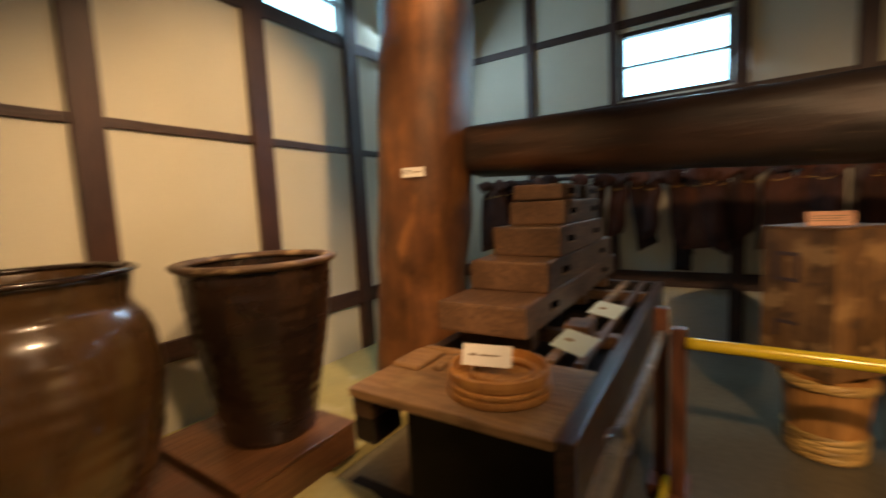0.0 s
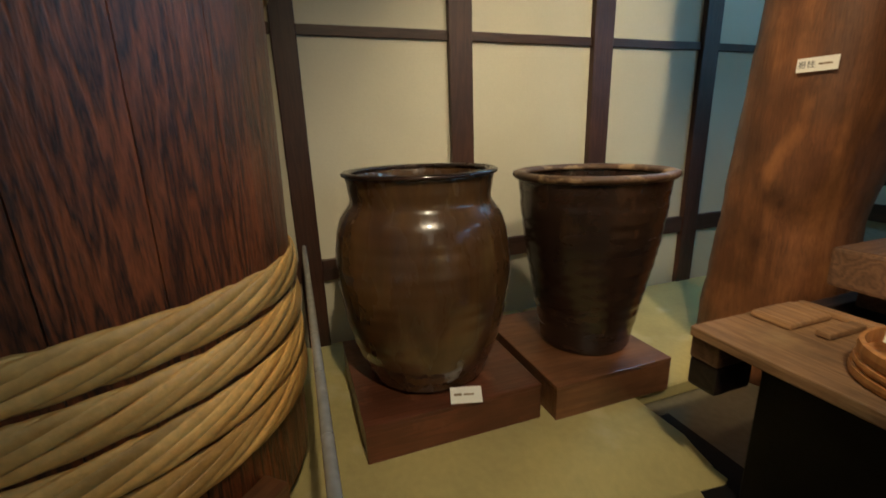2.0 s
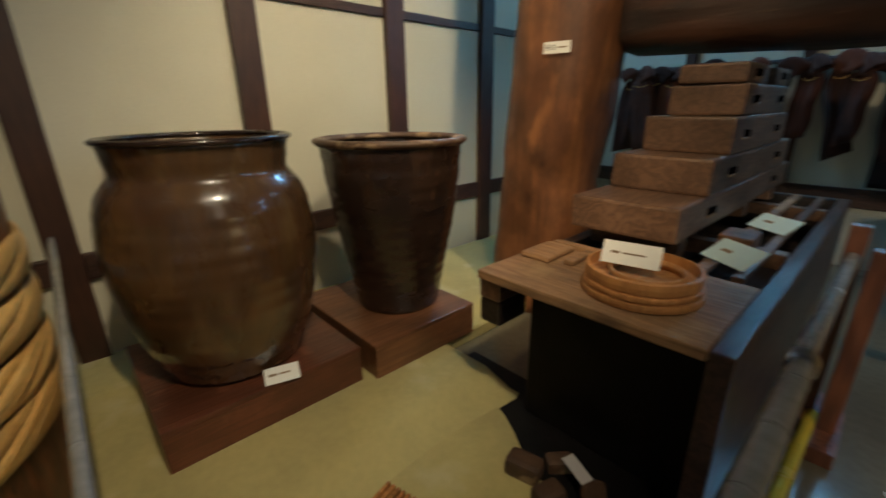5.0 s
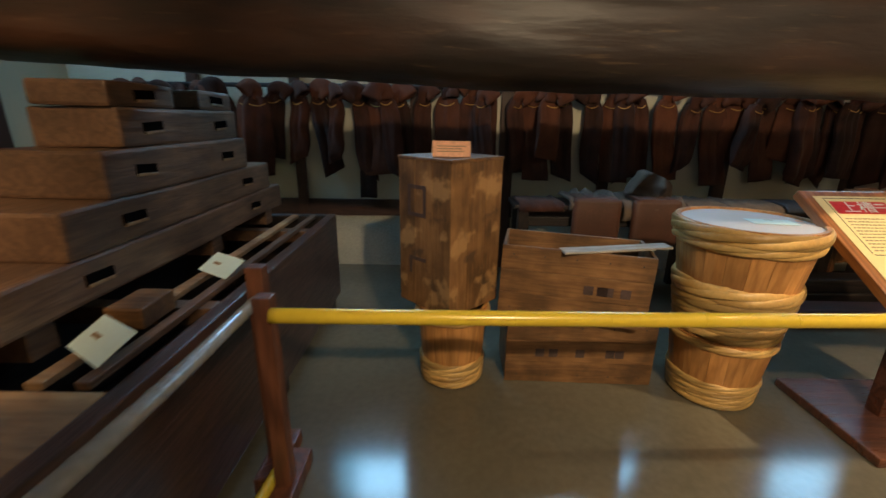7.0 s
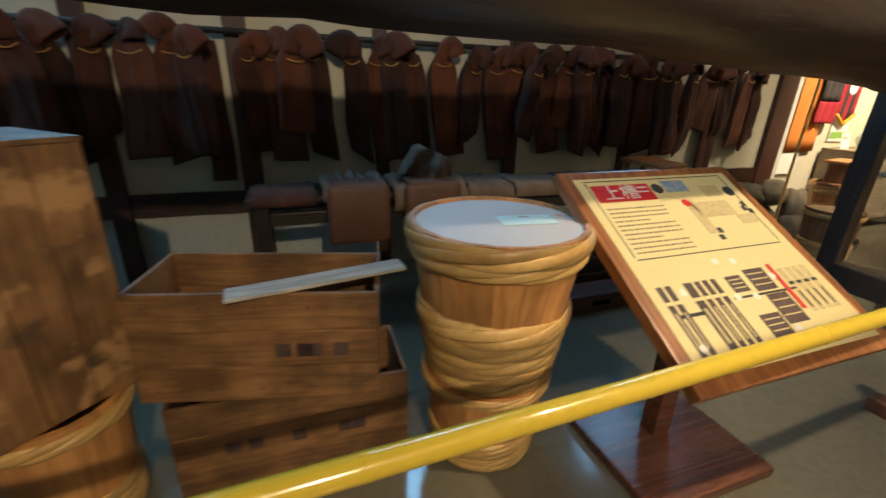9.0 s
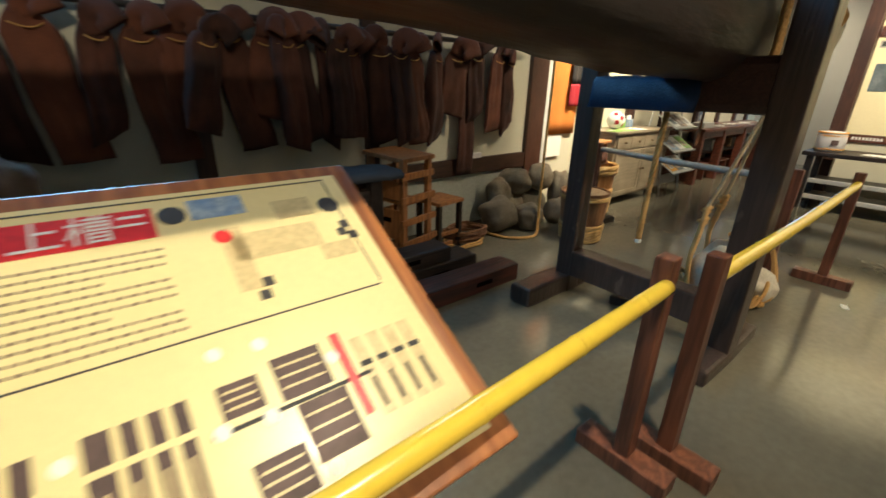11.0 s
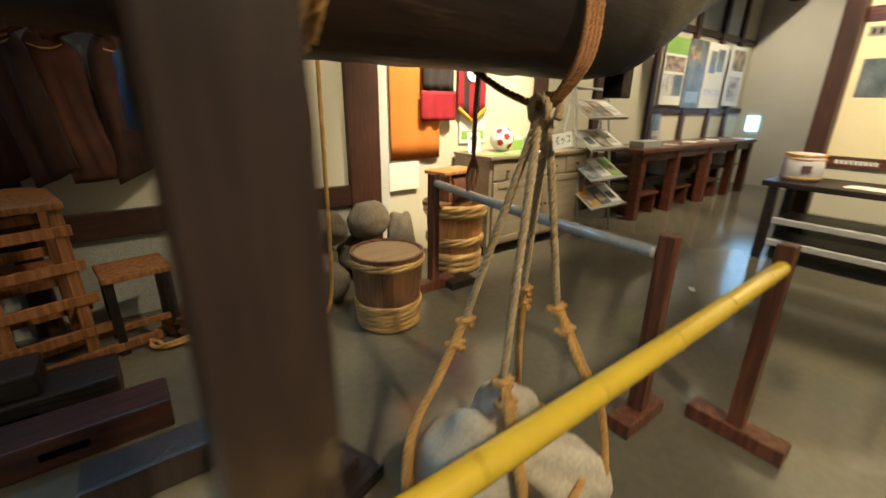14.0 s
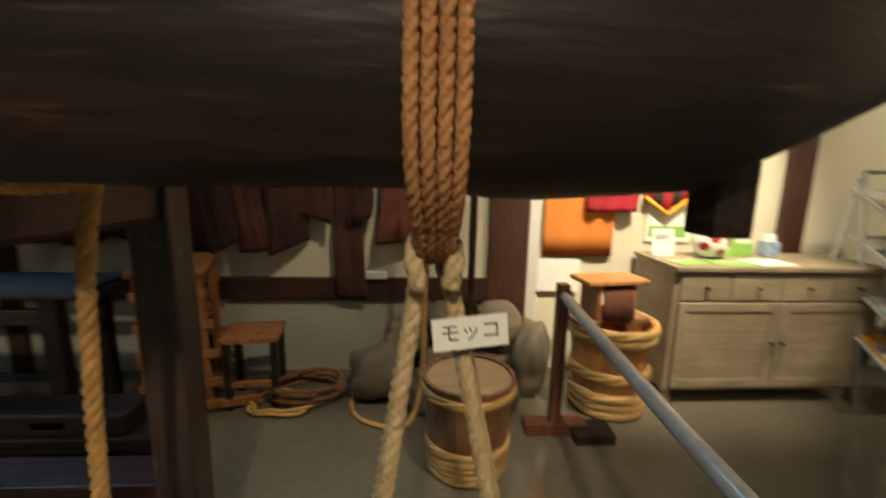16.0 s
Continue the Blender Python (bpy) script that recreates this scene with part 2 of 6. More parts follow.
STACKWOOD = wood("press_block_wood", (0.20, 0.112, 0.064), (0.10, 0.056, 0.036), 0.42, 2.4, axis=1, spread=0.8, stain_lo=0.5, stain_hi=1.25)
REDPLANK = wood("red_brown_plank", (0.075, 0.022, 0.014), (0.03, 0.012, 0.009), 0.45, 1.6, axis=0)
BENCHTOP = wood("worn_board", (0.38, 0.22, 0.105), (0.22, 0.12, 0.056), 0.6, 2.6, axis=0, spread=0.9, stain_lo=0.45, stain_hi=1.25, stain_scale=4.0)
PLINTH = wood("stained_plinth", (0.15, 0.050, 0.024), (0.095, 0.032, 0.016), 0.42, 2.2, axis=1, coat=0.15, spread=0.9, stain_lo=0.55, stain_hi=1.25)
PLINTH_B = wood("brown_plinth", (0.22, 0.095, 0.04), (0.14, 0.056, 0.024), 0.42, 2.2, axis=1, coat=0.15, spread=0.9, stain_lo=0.5, stain_hi=1.3)
CRATE = wood("crate_pine", (0.29, 0.145, 0.054), (0.16, 0.075, 0.028), 0.6, 2.8, axis=0, spread=0.9, stain_lo=0.35, stain_hi=1.25, stain_scale=5.0)
CRATE_V = wood("crate_pine_upright", (0.32, 0.16, 0.058), (0.18, 0.085, 0.031), 0.6, 2.8, axis=2, spread=0.9, stain_lo=0.35, stain_hi=1.25, stain_scale=5.0)
TUBWOOD = wood("tub_cedar", (0.60, 0.29, 0.09), (0.40, 0.175, 0.05), 0.5, 1.6, axis=2, spread=0.8, coat=0.15)
TUBWOOD_D = wood("tub_cedar_dark", (0.30, 0.15, 0.065), (0.17, 0.08, 0.035), 0.5, 1.6, axis=2, spread=0.8)
GRATING = wood("orange_slat", (0.50, 0.22, 0.06), (0.30, 0.12, 0.03), 0.5, 1.8, axis=0)
SIGNWOOD = wood("sign_wood", (0.42, 0.165, 0.05), (0.25, 0.09, 0.028), 0.35, 1.6, axis=1, coat=0.4)
SIGNBASE = wood("sign_base_wood", (0.17, 0.065, 0.035), (0.09, 0.034, 0.02), 0.3, 1.6, axis=0, coat=0.4)
RAILPOST = wood("rail_post_wood", (0.21, 0.078, 0.04), (0.11, 0.04, 0.022), 0.45, 1.6, axis=2, coat=0.15)
LADDER = wood("ladder_pine", (0.42, 0.18, 0.058), (0.24, 0.10, 0.034), 0.5, 1.8, axis=2)
CABINET = wood("pale_cabinet_wood", (0.36, 0.29, 0.20), (0.27, 0.215, 0.145), 0.5, 1.8, axis=0, spread=1.0)
REDTABLE = wood("red_table_wood", (0.17, 0.052, 0.028), (0.08, 0.026, 0.015), 0.35, 1.6, axis=0, coat=0.3)
BAMBOO = mat("split_bamboo", (0.64, 0.42, 0.15), 0.36, second=(0.42, 0.24, 0.075), scale=5, fine=40, stretch=(1, 1, 1), bump=0.3, random_tint=0.34)
BAMBOO_V = mat("vat_bamboo", (0.82, 0.52, 0.17), 0.34, second=(0.57, 0.32, 0.09), scale=5, fine=40, bump=0.3, random_tint=0.3)
BAMBOO_Y = mat("yellow_bamboo", (0.76, 0.55, 0.045), 0.22, second=(0.71, 0.49, 0.038), scale=3, fine=30, bump=0.03, coat=0.4, spread=0.8, grain=0.05)
BAMBOO_G = mat("grey_bamboo", (0.36, 0.35, 0.325), 0.22, second=(0.25, 0.24, 0.225), scale=3, fine=30, bump=0.05, coat=0.4, spread=0.8)
ROPE = mat("hemp_rope", (0.66, 0.39, 0.12), 0.85, second=(0.46, 0.25, 0.075), scale=14, fine=160, bump=0.5)
ROPE_D = mat("brown_rope", (0.27, 0.13, 0.06), 0.85, second=(0.17, 0.08, 0.04), scale=14, fine=160, bump=0.5)
ROPE_P = mat("pale_rope", (0.55, 0.42, 0.24), 0.85, second=(0.42, 0.30, 0.16), scale=14, fine=160, bump=0.5)
CLOTH = mat("persimmon_cloth", (0.072, 0.021, 0.011), 0.9, second=(0.020, 0.008, 0.006), scale=5, fine=200, bump=0.3, random_tint=0.5, sheen=0.04)
CLOTH_R = mat("rust_cloth", (0.135, 0.042, 0.019), 0.9, second=(0.06, 0.021, 0.012), scale=5, fine=200, bump=0.3, random_tint=0.25, sheen=0.04)
CLOTH_G = mat("grey_cloth", (0.20, 0.14, 0.10), 0.9, second=(0.11, 0.078, 0.06), scale=6, fine=180, bump=0.3, random_tint=0.2)
CLOTH_BLUE = mat("blue_sheet", (0.016, 0.040, 0.10), 0.5, second=(0.012, 0.028, 0.07), scale=4, fine=80, bump=0.3)
CLOTH_NAVY = mat("navy_cloth", (0.024, 0.028, 0.040), 0.8, second=(0.015, 0.018, 0.026), scale=4, fine=120, bump=0.2)
ORANGE = mat("orange_curtain", (0.62, 0.21, 0.025), 0.85, second=(0.52, 0.165, 0.02), scale=3, fine=150, bump=0.2)
GLAZE = mat("brown_glaze", (0.125, 0.064, 0.023), 0.27, second=(0.052, 0.025, 0.012), scale=8.0, stretch=(1, 1, 0.35), fine=15, bump=0.26, coat=0.8, rough_var=0.1, spread=0.5)
GLAZE_D = mat("dark_glaze", (0.034, 0.017, 0.011), 0.26, second=(0.016, 0.010, 0.008), scale=3.0, stretch=(1, 1, 2.5), fine=30, bump=0.12, coat=0.3, rough_var=0.08)
LIDWOOD = mat("tan_lid_wood", (0.46, 0.32, 0.18), 0.55, second=(0.38, 0.25, 0.13), scale=4, stretch=(1, 6, 1), fine=40, bump=0.1, grain=0.08)
GREYBOARD = wood("weathered_board", (0.42, 0.38, 0.33), (0.30, 0.27, 0.23), 0.6, 2.4, axis=0)
RIM = mat("worn_rim", (0.12, 0.066, 0.036), 0.5, second=(0.05, 0.028, 0.018), scale=9, fine=60, bump=0.3)
STONE = mat("river_stone", (0.24, 0.195, 0.135), 0.85, second=(0.15, 0.125, 0.09), scale=4, fine=60, bump=0.4, random_tint=0.2)
STONE_P = mat("pale_stone", (0.62, 0.55, 0.43), 0.85, second=(0.50, 0.44, 0.33), scale=5, fine=70, bump=0.35, random_tint=0.15)
PAPER = mat("white_card", (0.80, 0.79, 0.74), 0.7, second=(0.76, 0.75, 0.70), scale=3, fine=60, bump=0, grain=0.03)
INK = mat("dark_ink", (0.05, 0.045, 0.045), 0.7, bump=0)
INK_BROWN = mat("brown_ink", (0.10, 0.06, 0.055), 0.6, bump=0, scale=9)
PINKCARD = mat("salmon_card", (0.72, 0.38, 0.24), 0.6, second=(0.66, 0.34, 0.21), scale=4, bump=0)
LID = mat("lid_paper", (0.60, 0.575, 0.58), 0.6, second=(0.54, 0.515, 0.52), scale=3, fine=40, bump=0.02, grain=0.03)
BLUECARD = mat("pale_blue_card", (0.62, 0.80, 0.82), 0.6, second=(0.58, 0.76, 0.78), scale=3, bump=0, grain=0.03)
PALE_INK = mat("pale_brown_ink", (0.30, 0.22, 0.13), 0.6, bump=0, scale=9)
CREAM = mat("cream_panel", (0.78, 0.66, 0.34), 0.35, second=(0.74, 0.62, 0.31), scale=2, bump=0, coat=0.3, grain=0.03)
TAN = mat("tan_print", (0.60, 0.48, 0.25), 0.4, second=(0.55, 0.44, 0.22), scale=6, bump=0)
RED = mat("red_print", (0.62, 0.025, 0.025), 0.4, second=(0.56, 0.02, 0.02), scale=3, bump=0)
BLUEPRINT = mat("blue_print", (0.12, 0.22, 0.42), 0.4, second=(0.40, 0.45, 0.5), scale=30, bump=0)
GREENPRINT = mat("green_print", (0.22, 0.42, 0.07), 0.5, second=(0.30, 0.48, 0.12), scale=6, bump=0)
DARKPRINT = mat("dark_photo", (0.06, 0.075, 0.085), 0.35, second=(0.20, 0.22, 0.22), scale=5, bump=0, spread=0.3)
PHOTO = mat("pale_photo", (0.62, 0.58, 0.54), 0.4, second=(0.25, 0.22, 0.22), scale=7, bump=0, spread=0.2)
PHOTO_B = mat("brown_photo", (0.50, 0.36, 0.24), 0.4, second=(0.12, 0.10, 0.09), scale=11, bump=0, spread=0.2)
IVORY = mat("ivory_board", (0.80, 0.70, 0.44), 0.6, second=(0.76, 0.66, 0.40), scale=1.5, bump=0.05, grain=0.03)
METAL = mat("brushed_metal", (0.55, 0.55, 0.55), 0.35, metal=1.0, scale=8, bump=0.05)
GREYMETAL = mat("grey_painted_metal", (0.48, 0.47, 0.44), 0.45, second=(0.40, 0.39, 0.37), scale=5, bump=0.05)
BRASS = mat("dark_brass", (0.20, 0.13, 0.06), 0.35, metal=1.0, bump=0)
SHIRT = mat("black_shirt", (0.045, 0.035, 0.035), 0.8, second=(0.025, 0.02, 0.02), scale=6, fine=180, bump=0.2)
CRIMSON = mat("crimson_cloth", (0.38, 0.012, 0.03), 0.75, second=(0.28, 0.01, 0.02), scale=5, fine=150, bump=0.2)
GOLD = mat("gold_fringe", (0.72, 0.36, 0.02), 0.6, second=(0.55, 0.26, 0.015), scale=40, bump=0.3)
WHITE = mat("white_plastic", (0.78, 0.77, 0.74), 0.35, second=(0.72, 0.71, 0.68), scale=4, bump=0)
LEATHER = mat("brown_leather", (0.13, 0.052, 0.030), 0.5, second=(0.085, 0.036, 0.022), scale=6, fine=120, bump=0.25)
worn(LOG, (0.17, 0.11, 0.065), 14.0, (0.3, 4.0, 4.0), 0.62, 0.72, 0.3)
worn(LOG, (0.105, 0.042, 0.021), 1.5, (0.45, 1.8, 1.8), 0.52, 0.68, 0.6)
worn(RIM, (0.36, 0.25, 0.14), 7.0, (1, 1, 1), 0.56, 0.62, 0.8)
worn(CRATE_V, (0.48, 0.27, 0.11), 5.0, (1, 1, 1), 0.55, 0.60, 0.7)
worn(CRATE_V, (0.06, 0.035, 0.022), 6.5, (1, 1, 1), 0.62, 0.68, 0.7)
worn(CRATE, (0.07, 0.036, 0.018), 4.5, (1, 1, 1.4), 0.58, 0.68, 0.65)
worn(GLAZE, (0.055, 0.026, 0.013), 4.5, (1.6, 1.6, 0.8), 0.52, 0.66, 0.6)
worn(GLAZE, (0.21, 0.135, 0.05), 7.0, (2.0, 2.0, 0.5), 0.56, 0.68, 0.4)
worn(GLAZE_D, (0.060, 0.030, 0.016), 6.0, (1.6, 1.6, 0.6), 0.54, 0.68, 0.5)
worn(POSTWOOD, (0.10, 0.036, 0.015), 2.6, (1, 1, 0.7), 0.50, 0.60, 0.35)
worn(POSTWOOD, (0.40, 0.17, 0.055), 4.0, (1, 1, 0.5), 0.60, 0.70, 0.5)
worn(LEDGE, (0.58, 0.52, 0.30), 4.0, (1, 1, 1), 0.58, 0.70, 0.5)
worn(STANDWOOD, (0.16, 0.12, 0.085), 16.0, (1, 1, 0.5), 0.66, 0.72, 0.5)
worn(BENCHTOP, (0.44, 0.29, 0.14), 4.0, (1, 1, 1), 0.54, 0.66, 0.5)
worn(PLINTH, (0.25, 0.10, 0.05), 8.0, (1, 1, 1), 0.60, 0.70, 0.5)
worn(TUBWOOD, (0.38, 0.17, 0.055), 4.0, (1, 1, 0.35), 0.55, 0.70, 0.4)
worn(CLOTH, (0.095, 0.034, 0.019), 6.0, (1, 1, 0.6), 0.56, 0.68, 0.6)
GLASS_DAY = glow("bright_window", (0.22, 0.66, 1.0), 8.0)
BLUE_DAY = glow("blue_daylight", (0.45, 0.80, 1.0), 3.0)
LAMP_FACE = glow("lamp_face", (1.0, 0.78, 0.45), 60.0)


# ---- builders ----
def part(name, bm, material, parent=None, label="", smooth=False, m=None):
    me = bpy.data.meshes.new(name)
    bm.normal_update()
    bm.to_mesh(me)
    bm.free()
    me.materials.append(material)
    if smooth:
        me.shade_smooth()
    ob = new(name, me)
    if parent:
        ob.parent = parent
    if m is not None:
        ob.matrix_basis = m
    if label:
        ob["label"] = label
    return ob


def again(ob, m, parent=None):
    """A further piece on the same mesh."""
    o = new(ob.name.split(".")[0], ob.data)
    o.parent = parent or ob.parent
    o.matrix_basis = m
    return o


def thing(name, label, category, m=None, group="", kind=""):
    ob = new(name)
    ob.empty_display_size = 0.1
    if m is not None:
        ob.matrix_basis = m
    return tagged(ob, label, category, group, kind)


def structure(ob, label="", category=""):
    return tagged(ob, label, category, kind="structure")


def box(x0, x1, y0, y1, z0, z1, bevel=0.0, bm=None, seg=1):
    b = bmesh.new()
    m = Matrix.LocRotScale(((x0 + x1) / 2, (y0 + y1) / 2, (z0 + z1) / 2), None, (abs(x1 - x0), abs(y1 - y0), abs(z1 - z0)))
    bmesh.ops.create_cube(b, size=1.0, matrix=m)
    if bevel:
        bmesh.ops.bevel(b, geom=b.edges[:], offset=bevel, segments=seg, affect="EDGES", profile=0.6)
    if bm is None:
        return b
    me = bpy.data.meshes.new("t")
    b.to_mesh(me)
    b.free()
    bm.from_mesh(me)
    bpy.data.meshes.remove(me)
    return bm


def rough_box(x0, x1, y0, y1, z0, z1, bevel=0.01, cuts=6, amount=0.006, seed=0):
    """A hewn timber: subdivided and slightly uneven."""
    b = box(x0, x1, y0, y1, z0, z1)
    size = (x1 - x0, y1 - y0, z1 - z0)
    ax = max(range(3), key=lambda i: abs(size[i]))
    for i in range(1, cuts):
        co = [0, 0, 0]
        co[ax] = (x0, y0, z0)[ax] + size[ax] * i / cuts
        no = [0, 0, 0]
        no[ax] = 1
        bmesh.ops.bisect_plane(b, geom=b.verts[:] + b.edges[:] + b.faces[:], plane_co=co, plane_no=no)
    for v in b.verts:
        v.co += noise.noise_vector(v.co * 3.1 + Vector((seed, 0, 0))) * amount
    sharp = [e for e in b.edges if len(e.link_faces) == 2 and e.calc_face_angle() > 0.8]
    bmesh.ops.bevel(b, geom=sharp, offset=bevel, segments=2, affect="EDGES", profile=0.6)
    return b


def lathe(profile, segs=48, closed=False, start=0.0, sweep=2 * math.pi, wobble=0.0):
    """Turns a list of (radius, z) about the z axis."""
    b = bmesh.new()
    full = abs(sweep - 2 * math.pi) < 1e-6
    count = segs if full else segs + 1
    rings = []
    for r, z in profile:
        ring = []
        for i in range(count):
            a = start + sweep * i / segs
            k = 1 + wobble * math.sin(3 * a + 9 * z) + wobble * 0.6 * math.sin(2 * a + 4)
            ring.append(b.verts.new((r * k * math.cos(a), r * k * math.sin(a), z)))
        rings.append(ring)
    pairs = list(zip(rings, rings[1:]))
    if closed:
        pairs.append((rings[-1], rings[0]))
    for r0, r1 in pairs:
        for i in range(segs):
            j = (i + 1) % count
            b.faces.new((r0[i], r0[j], r1[j], r1[i]))
    bmesh.ops.remove_doubles(b, verts=b.verts[:], dist=1e-5)
    return b


def disc(r, z0, z1, segs=32, bevel=0.003):
    return lathe([(0, z0), (r - bevel, z0), (r, z0 + bevel), (r, z1 - bevel), (r - bevel, z1), (0, z1)], segs)


def spline(points, steps=8):
    """A smooth line through points (Catmull-Rom)."""
    p = [Vector(q) for q in points]
    if len(p) < 3:
        return [p[0].lerp(p[-1], i / steps) for i in range(steps + 1)]
    p = [p[0] * 2 - p[1]] + p + [p[-1] * 2 - p[-2]]
    out = []
    for i in range(1, len(p) - 2):
        for k in range(steps):
            t = k / steps
            a, b_, c, d = p[i - 1], p[i], p[i + 1], p[i + 2]
            out.append(0.5 * ((2 * b_) + (c - a) * t + (2 * a - 5 * b_ + 4 * c - d) * t * t + (3 * b_ - a - 3 * c + d) * t ** 3))
    out.append(p[-2])
    return out


def tube(path, r, segs=8, bm=None, taper=None, closed=False, lobes=0, twist=0.0, squash=1.0):
    """A round or stranded (lobed, twisted) cord along a path."""
    b = bm or bmesh.new()
    path = [Vector(q) for q in path]
    n = len(path)
    rings, run = [], 0.0
    t0 = (path[1] - path[0]).normalized()
    up = Vector((0, 0, 1)) if abs(t0.z) < 0.9 else Vector((1, 0, 0))
    u = t0.cross(up).normalized()
    for i, q in enumerate(path):
        t = (path[(i + 1) % n if closed else min(i + 1, n - 1)] - path[i - 1 if closed else max(i - 1, 0)]).normalized()
        u = (u - t * u.dot(t)).normalized()
        w = t.cross(u)
        if i:
            run += (q - path[i - 1]).length
        rad = taper(i / (n - 1)) * r if taper else r
        ring = []
        for k in range(segs):
            a = 2 * math.pi * k / segs
            rr = rad * (0.82 + 0.22 * abs(math.cos(lobes * (a + twist * run) / 2))) if lobes else rad
            ring.append(b.verts.new(q + (u * math.cos(a) * squash + w * math.sin(a)) * rr))
        rings.append(ring)
    for i in range(n if closed else n - 1):
        r0, r1 = rings[i], rings[(i + 1) % n]
        for k in range(segs):
            b.faces.new((r0[k], r0[(k + 1) % segs], r1[(k + 1) % segs], r1[k]))
    if not closed:
        b.faces.new(rings[0][::-1])
        b.faces.new(rings[-1])
    return b


def rope(points, r=0.012, bm=None, per=0.008, smooth=True):
    p = spline(points, 6) if smooth else [Vector(q) for q in points]
    dense = []
    for a, c in zip(p, p[1:]):
        k = max(1, int((c - a).length / per))
        dense += [a.lerp(c, i / k) for i in range(k)]
    dense.append(p[-1])
    b = bm or bmesh.new()
    pitch = 5.6 * r
    up = Vector((0.31, 0.17, 0.93))
    ways = [[], [], []]
    run = 0.0
    for i, c in enumerate(dense):
        t = (dense[min(i + 1, len(dense) - 1)] - dense[max(i - 1, 0)]).normalized()
        up = (up - t * up.dot(t))
        up = up.normalized() if up.length > 1e-4 else t.orthogonal().normalized()
        side = t.cross(up)
        if i:
            run += (c - dense[i - 1]).length
        for s in range(3):
            a = 2 * math.pi * (s / 3 + run / pitch)
            ways[s].append(c + (up * math.cos(a) + side * math.sin(a)) * (0.48 * r))
    for w_ in ways:
        tube(w_, 0.60 * r, 6, b)
    return b


def hoop_strands(radius, z, thick, strands=4, wraps=9, flat=0.55, segs=150, bm=None, seed=0, tall=None, only=None, squash=0.5):
    """A plaited bamboo hoop: strands that wind round a ring."""
    b = bm or bmesh.new()
    tall = tall or thick
    rnd = random.Random(seed)
    for s in range(strands):
        ph = 2 * math.pi * s / strands + rnd.uniform(-0.2, 0.2)
        node = rnd.uniform(0, 1)
        if only is not None and s != only:
            continue
        pts = []
        for i in range(segs):
            a = 2 * math.pi * i / segs
            q = ph + wraps * a
            rr = radius + thick * 0.45 * (1 + math.cos(q)) * 0.8
            pts.append((rr * math.cos(a), rr * math.sin(a), z + tall * 0.5 * math.sin(q)))
        tube(pts, thick * flat, 8, b, closed=True, squash=squash, taper=lambda f: 1 + 0.16 * max(0, 1 - abs(((f * 13 + node) % 1) - 0.5) / 0.03))
    return b


def quad_card(w, h, t=0.002):
    return box(-w / 2, w / 2, -h / 2, h / 2, 0, t)


def bars(parent, name, rows, material):
    """Illegible print: thin bars (x0, x1, y0, y1) a little proud of a card."""
    for x0, x1, y0, y1 in rows:
        part(name, box(x0, x1, y0, y1, 0.002, 0.0032), material, parent)


def letters(text, size, material, parent, m, name="lettering", align="CENTER"):
    cu = bpy.data.curves.new(name, "FONT")
    cu.body, cu.size, cu.align_x, cu.align_y, cu.extrude = text, size, align, "CENTER", 0.0006
    tmp = bpy.data.objects.new(name, cu)
    scene.collection.objects.link(tmp)
    dg = bpy.context.evaluated_depsgraph_get()
    me = bpy.data.meshes.new_from_object(tmp.evaluated_get(dg))
    bpy.data.objects.remove(tmp)
    me.materials.clear()
    me.materials.append(material)
    ob = new(name, me)
    ob.parent = parent
    ob.matrix_basis = m
    return ob

# ---- structure ----
XL, YB, XE, H = -2.95, 5.0, 14.0, 4.0
floor = structure(part("floor", box(XL - 0.2, XE + 0.2, -3.2, YB + 0.2, -0.2, 0.0), CONCRETE), "dark polished concrete floor with dull reflections", "floor")
structure(part("ceiling", box(XL - 0.2, XE + 0.2, -3.2, YB + 0.2, H, H + 0.15), TIMBER_X), "dark timber ceiling boards", "ceiling")


def wall_with_holes(name, axis, face, back, a0, a1, z0, z1, holes, material):
    """A thick wall along one axis with rectangular openings (a0, a1, z0, z1)."""
    b = bmesh.new()
    cols = sorted({a0, a1, *[h[0] for h in holes], *[h[1] for h in holes]})
    rows = sorted({z0, z1, *[h[2] for h in holes], *[h[3] for h in holes]})
    for c0, c1 in zip(cols, cols[1:]):
        for r0, r1 in zip(rows, rows[1:]):
            if any(h[0] <= c0 and c1 <= h[1] and h[2] <= r0 and r1 <= h[3] for h in holes):
                continue
            if axis == "x":
                box(c0, c1, min(face, back), max(face, back), r0, r1, 0, b)
            else:
                box(min(face, back), max(face, back), c0, c1, r0, r1, 0, b)
    bmesh.ops.remove_doubles(b, verts=b.verts[:], dist=1e-5)
    return structure(part(name, b, material))


WIN_B = [(-0.80, 0.20, 2.52, 3.22), (2.15, 3.15, 2.52, 3.22), (4.6, 5.5, 2.52, 3.22)]
WIN_L = [(2.22, 3.12, 3.12, 3.75)]
w = wall_with_holes("wall_back", "x", YB, YB + 0.2, XL - 0.2, XE + 0.2, 0.0, H, WIN_B, PLASTER)
tagged(w, "cream plaster wall between dark timber posts", "wall")
w = wall_with_holes("wall_left", "y", XL, XL - 0.2, -3.2, YB, 0.0, H, WIN_L, PLASTER)
tagged(w, "warm cream plaster wall with dark timber grid", "wall")
tagged(structure(part("wall_end", box(XE, XE + 0.2, -3.2, YB, 0, H), PLASTER_GREY)), "pale grey plaster end wall", "wall")
tagged(structure(part("wall_front", box(XL, XE, -3.2, -3.0, 0, H), PLASTER)), "plain plaster wall behind the walkway", "wall")
tagged(structure(part("wall_info", box(10.42, 10.6, -3.0, 3.1, 0, H), PLASTER)), "plaster partition wall with information boards", "wall")


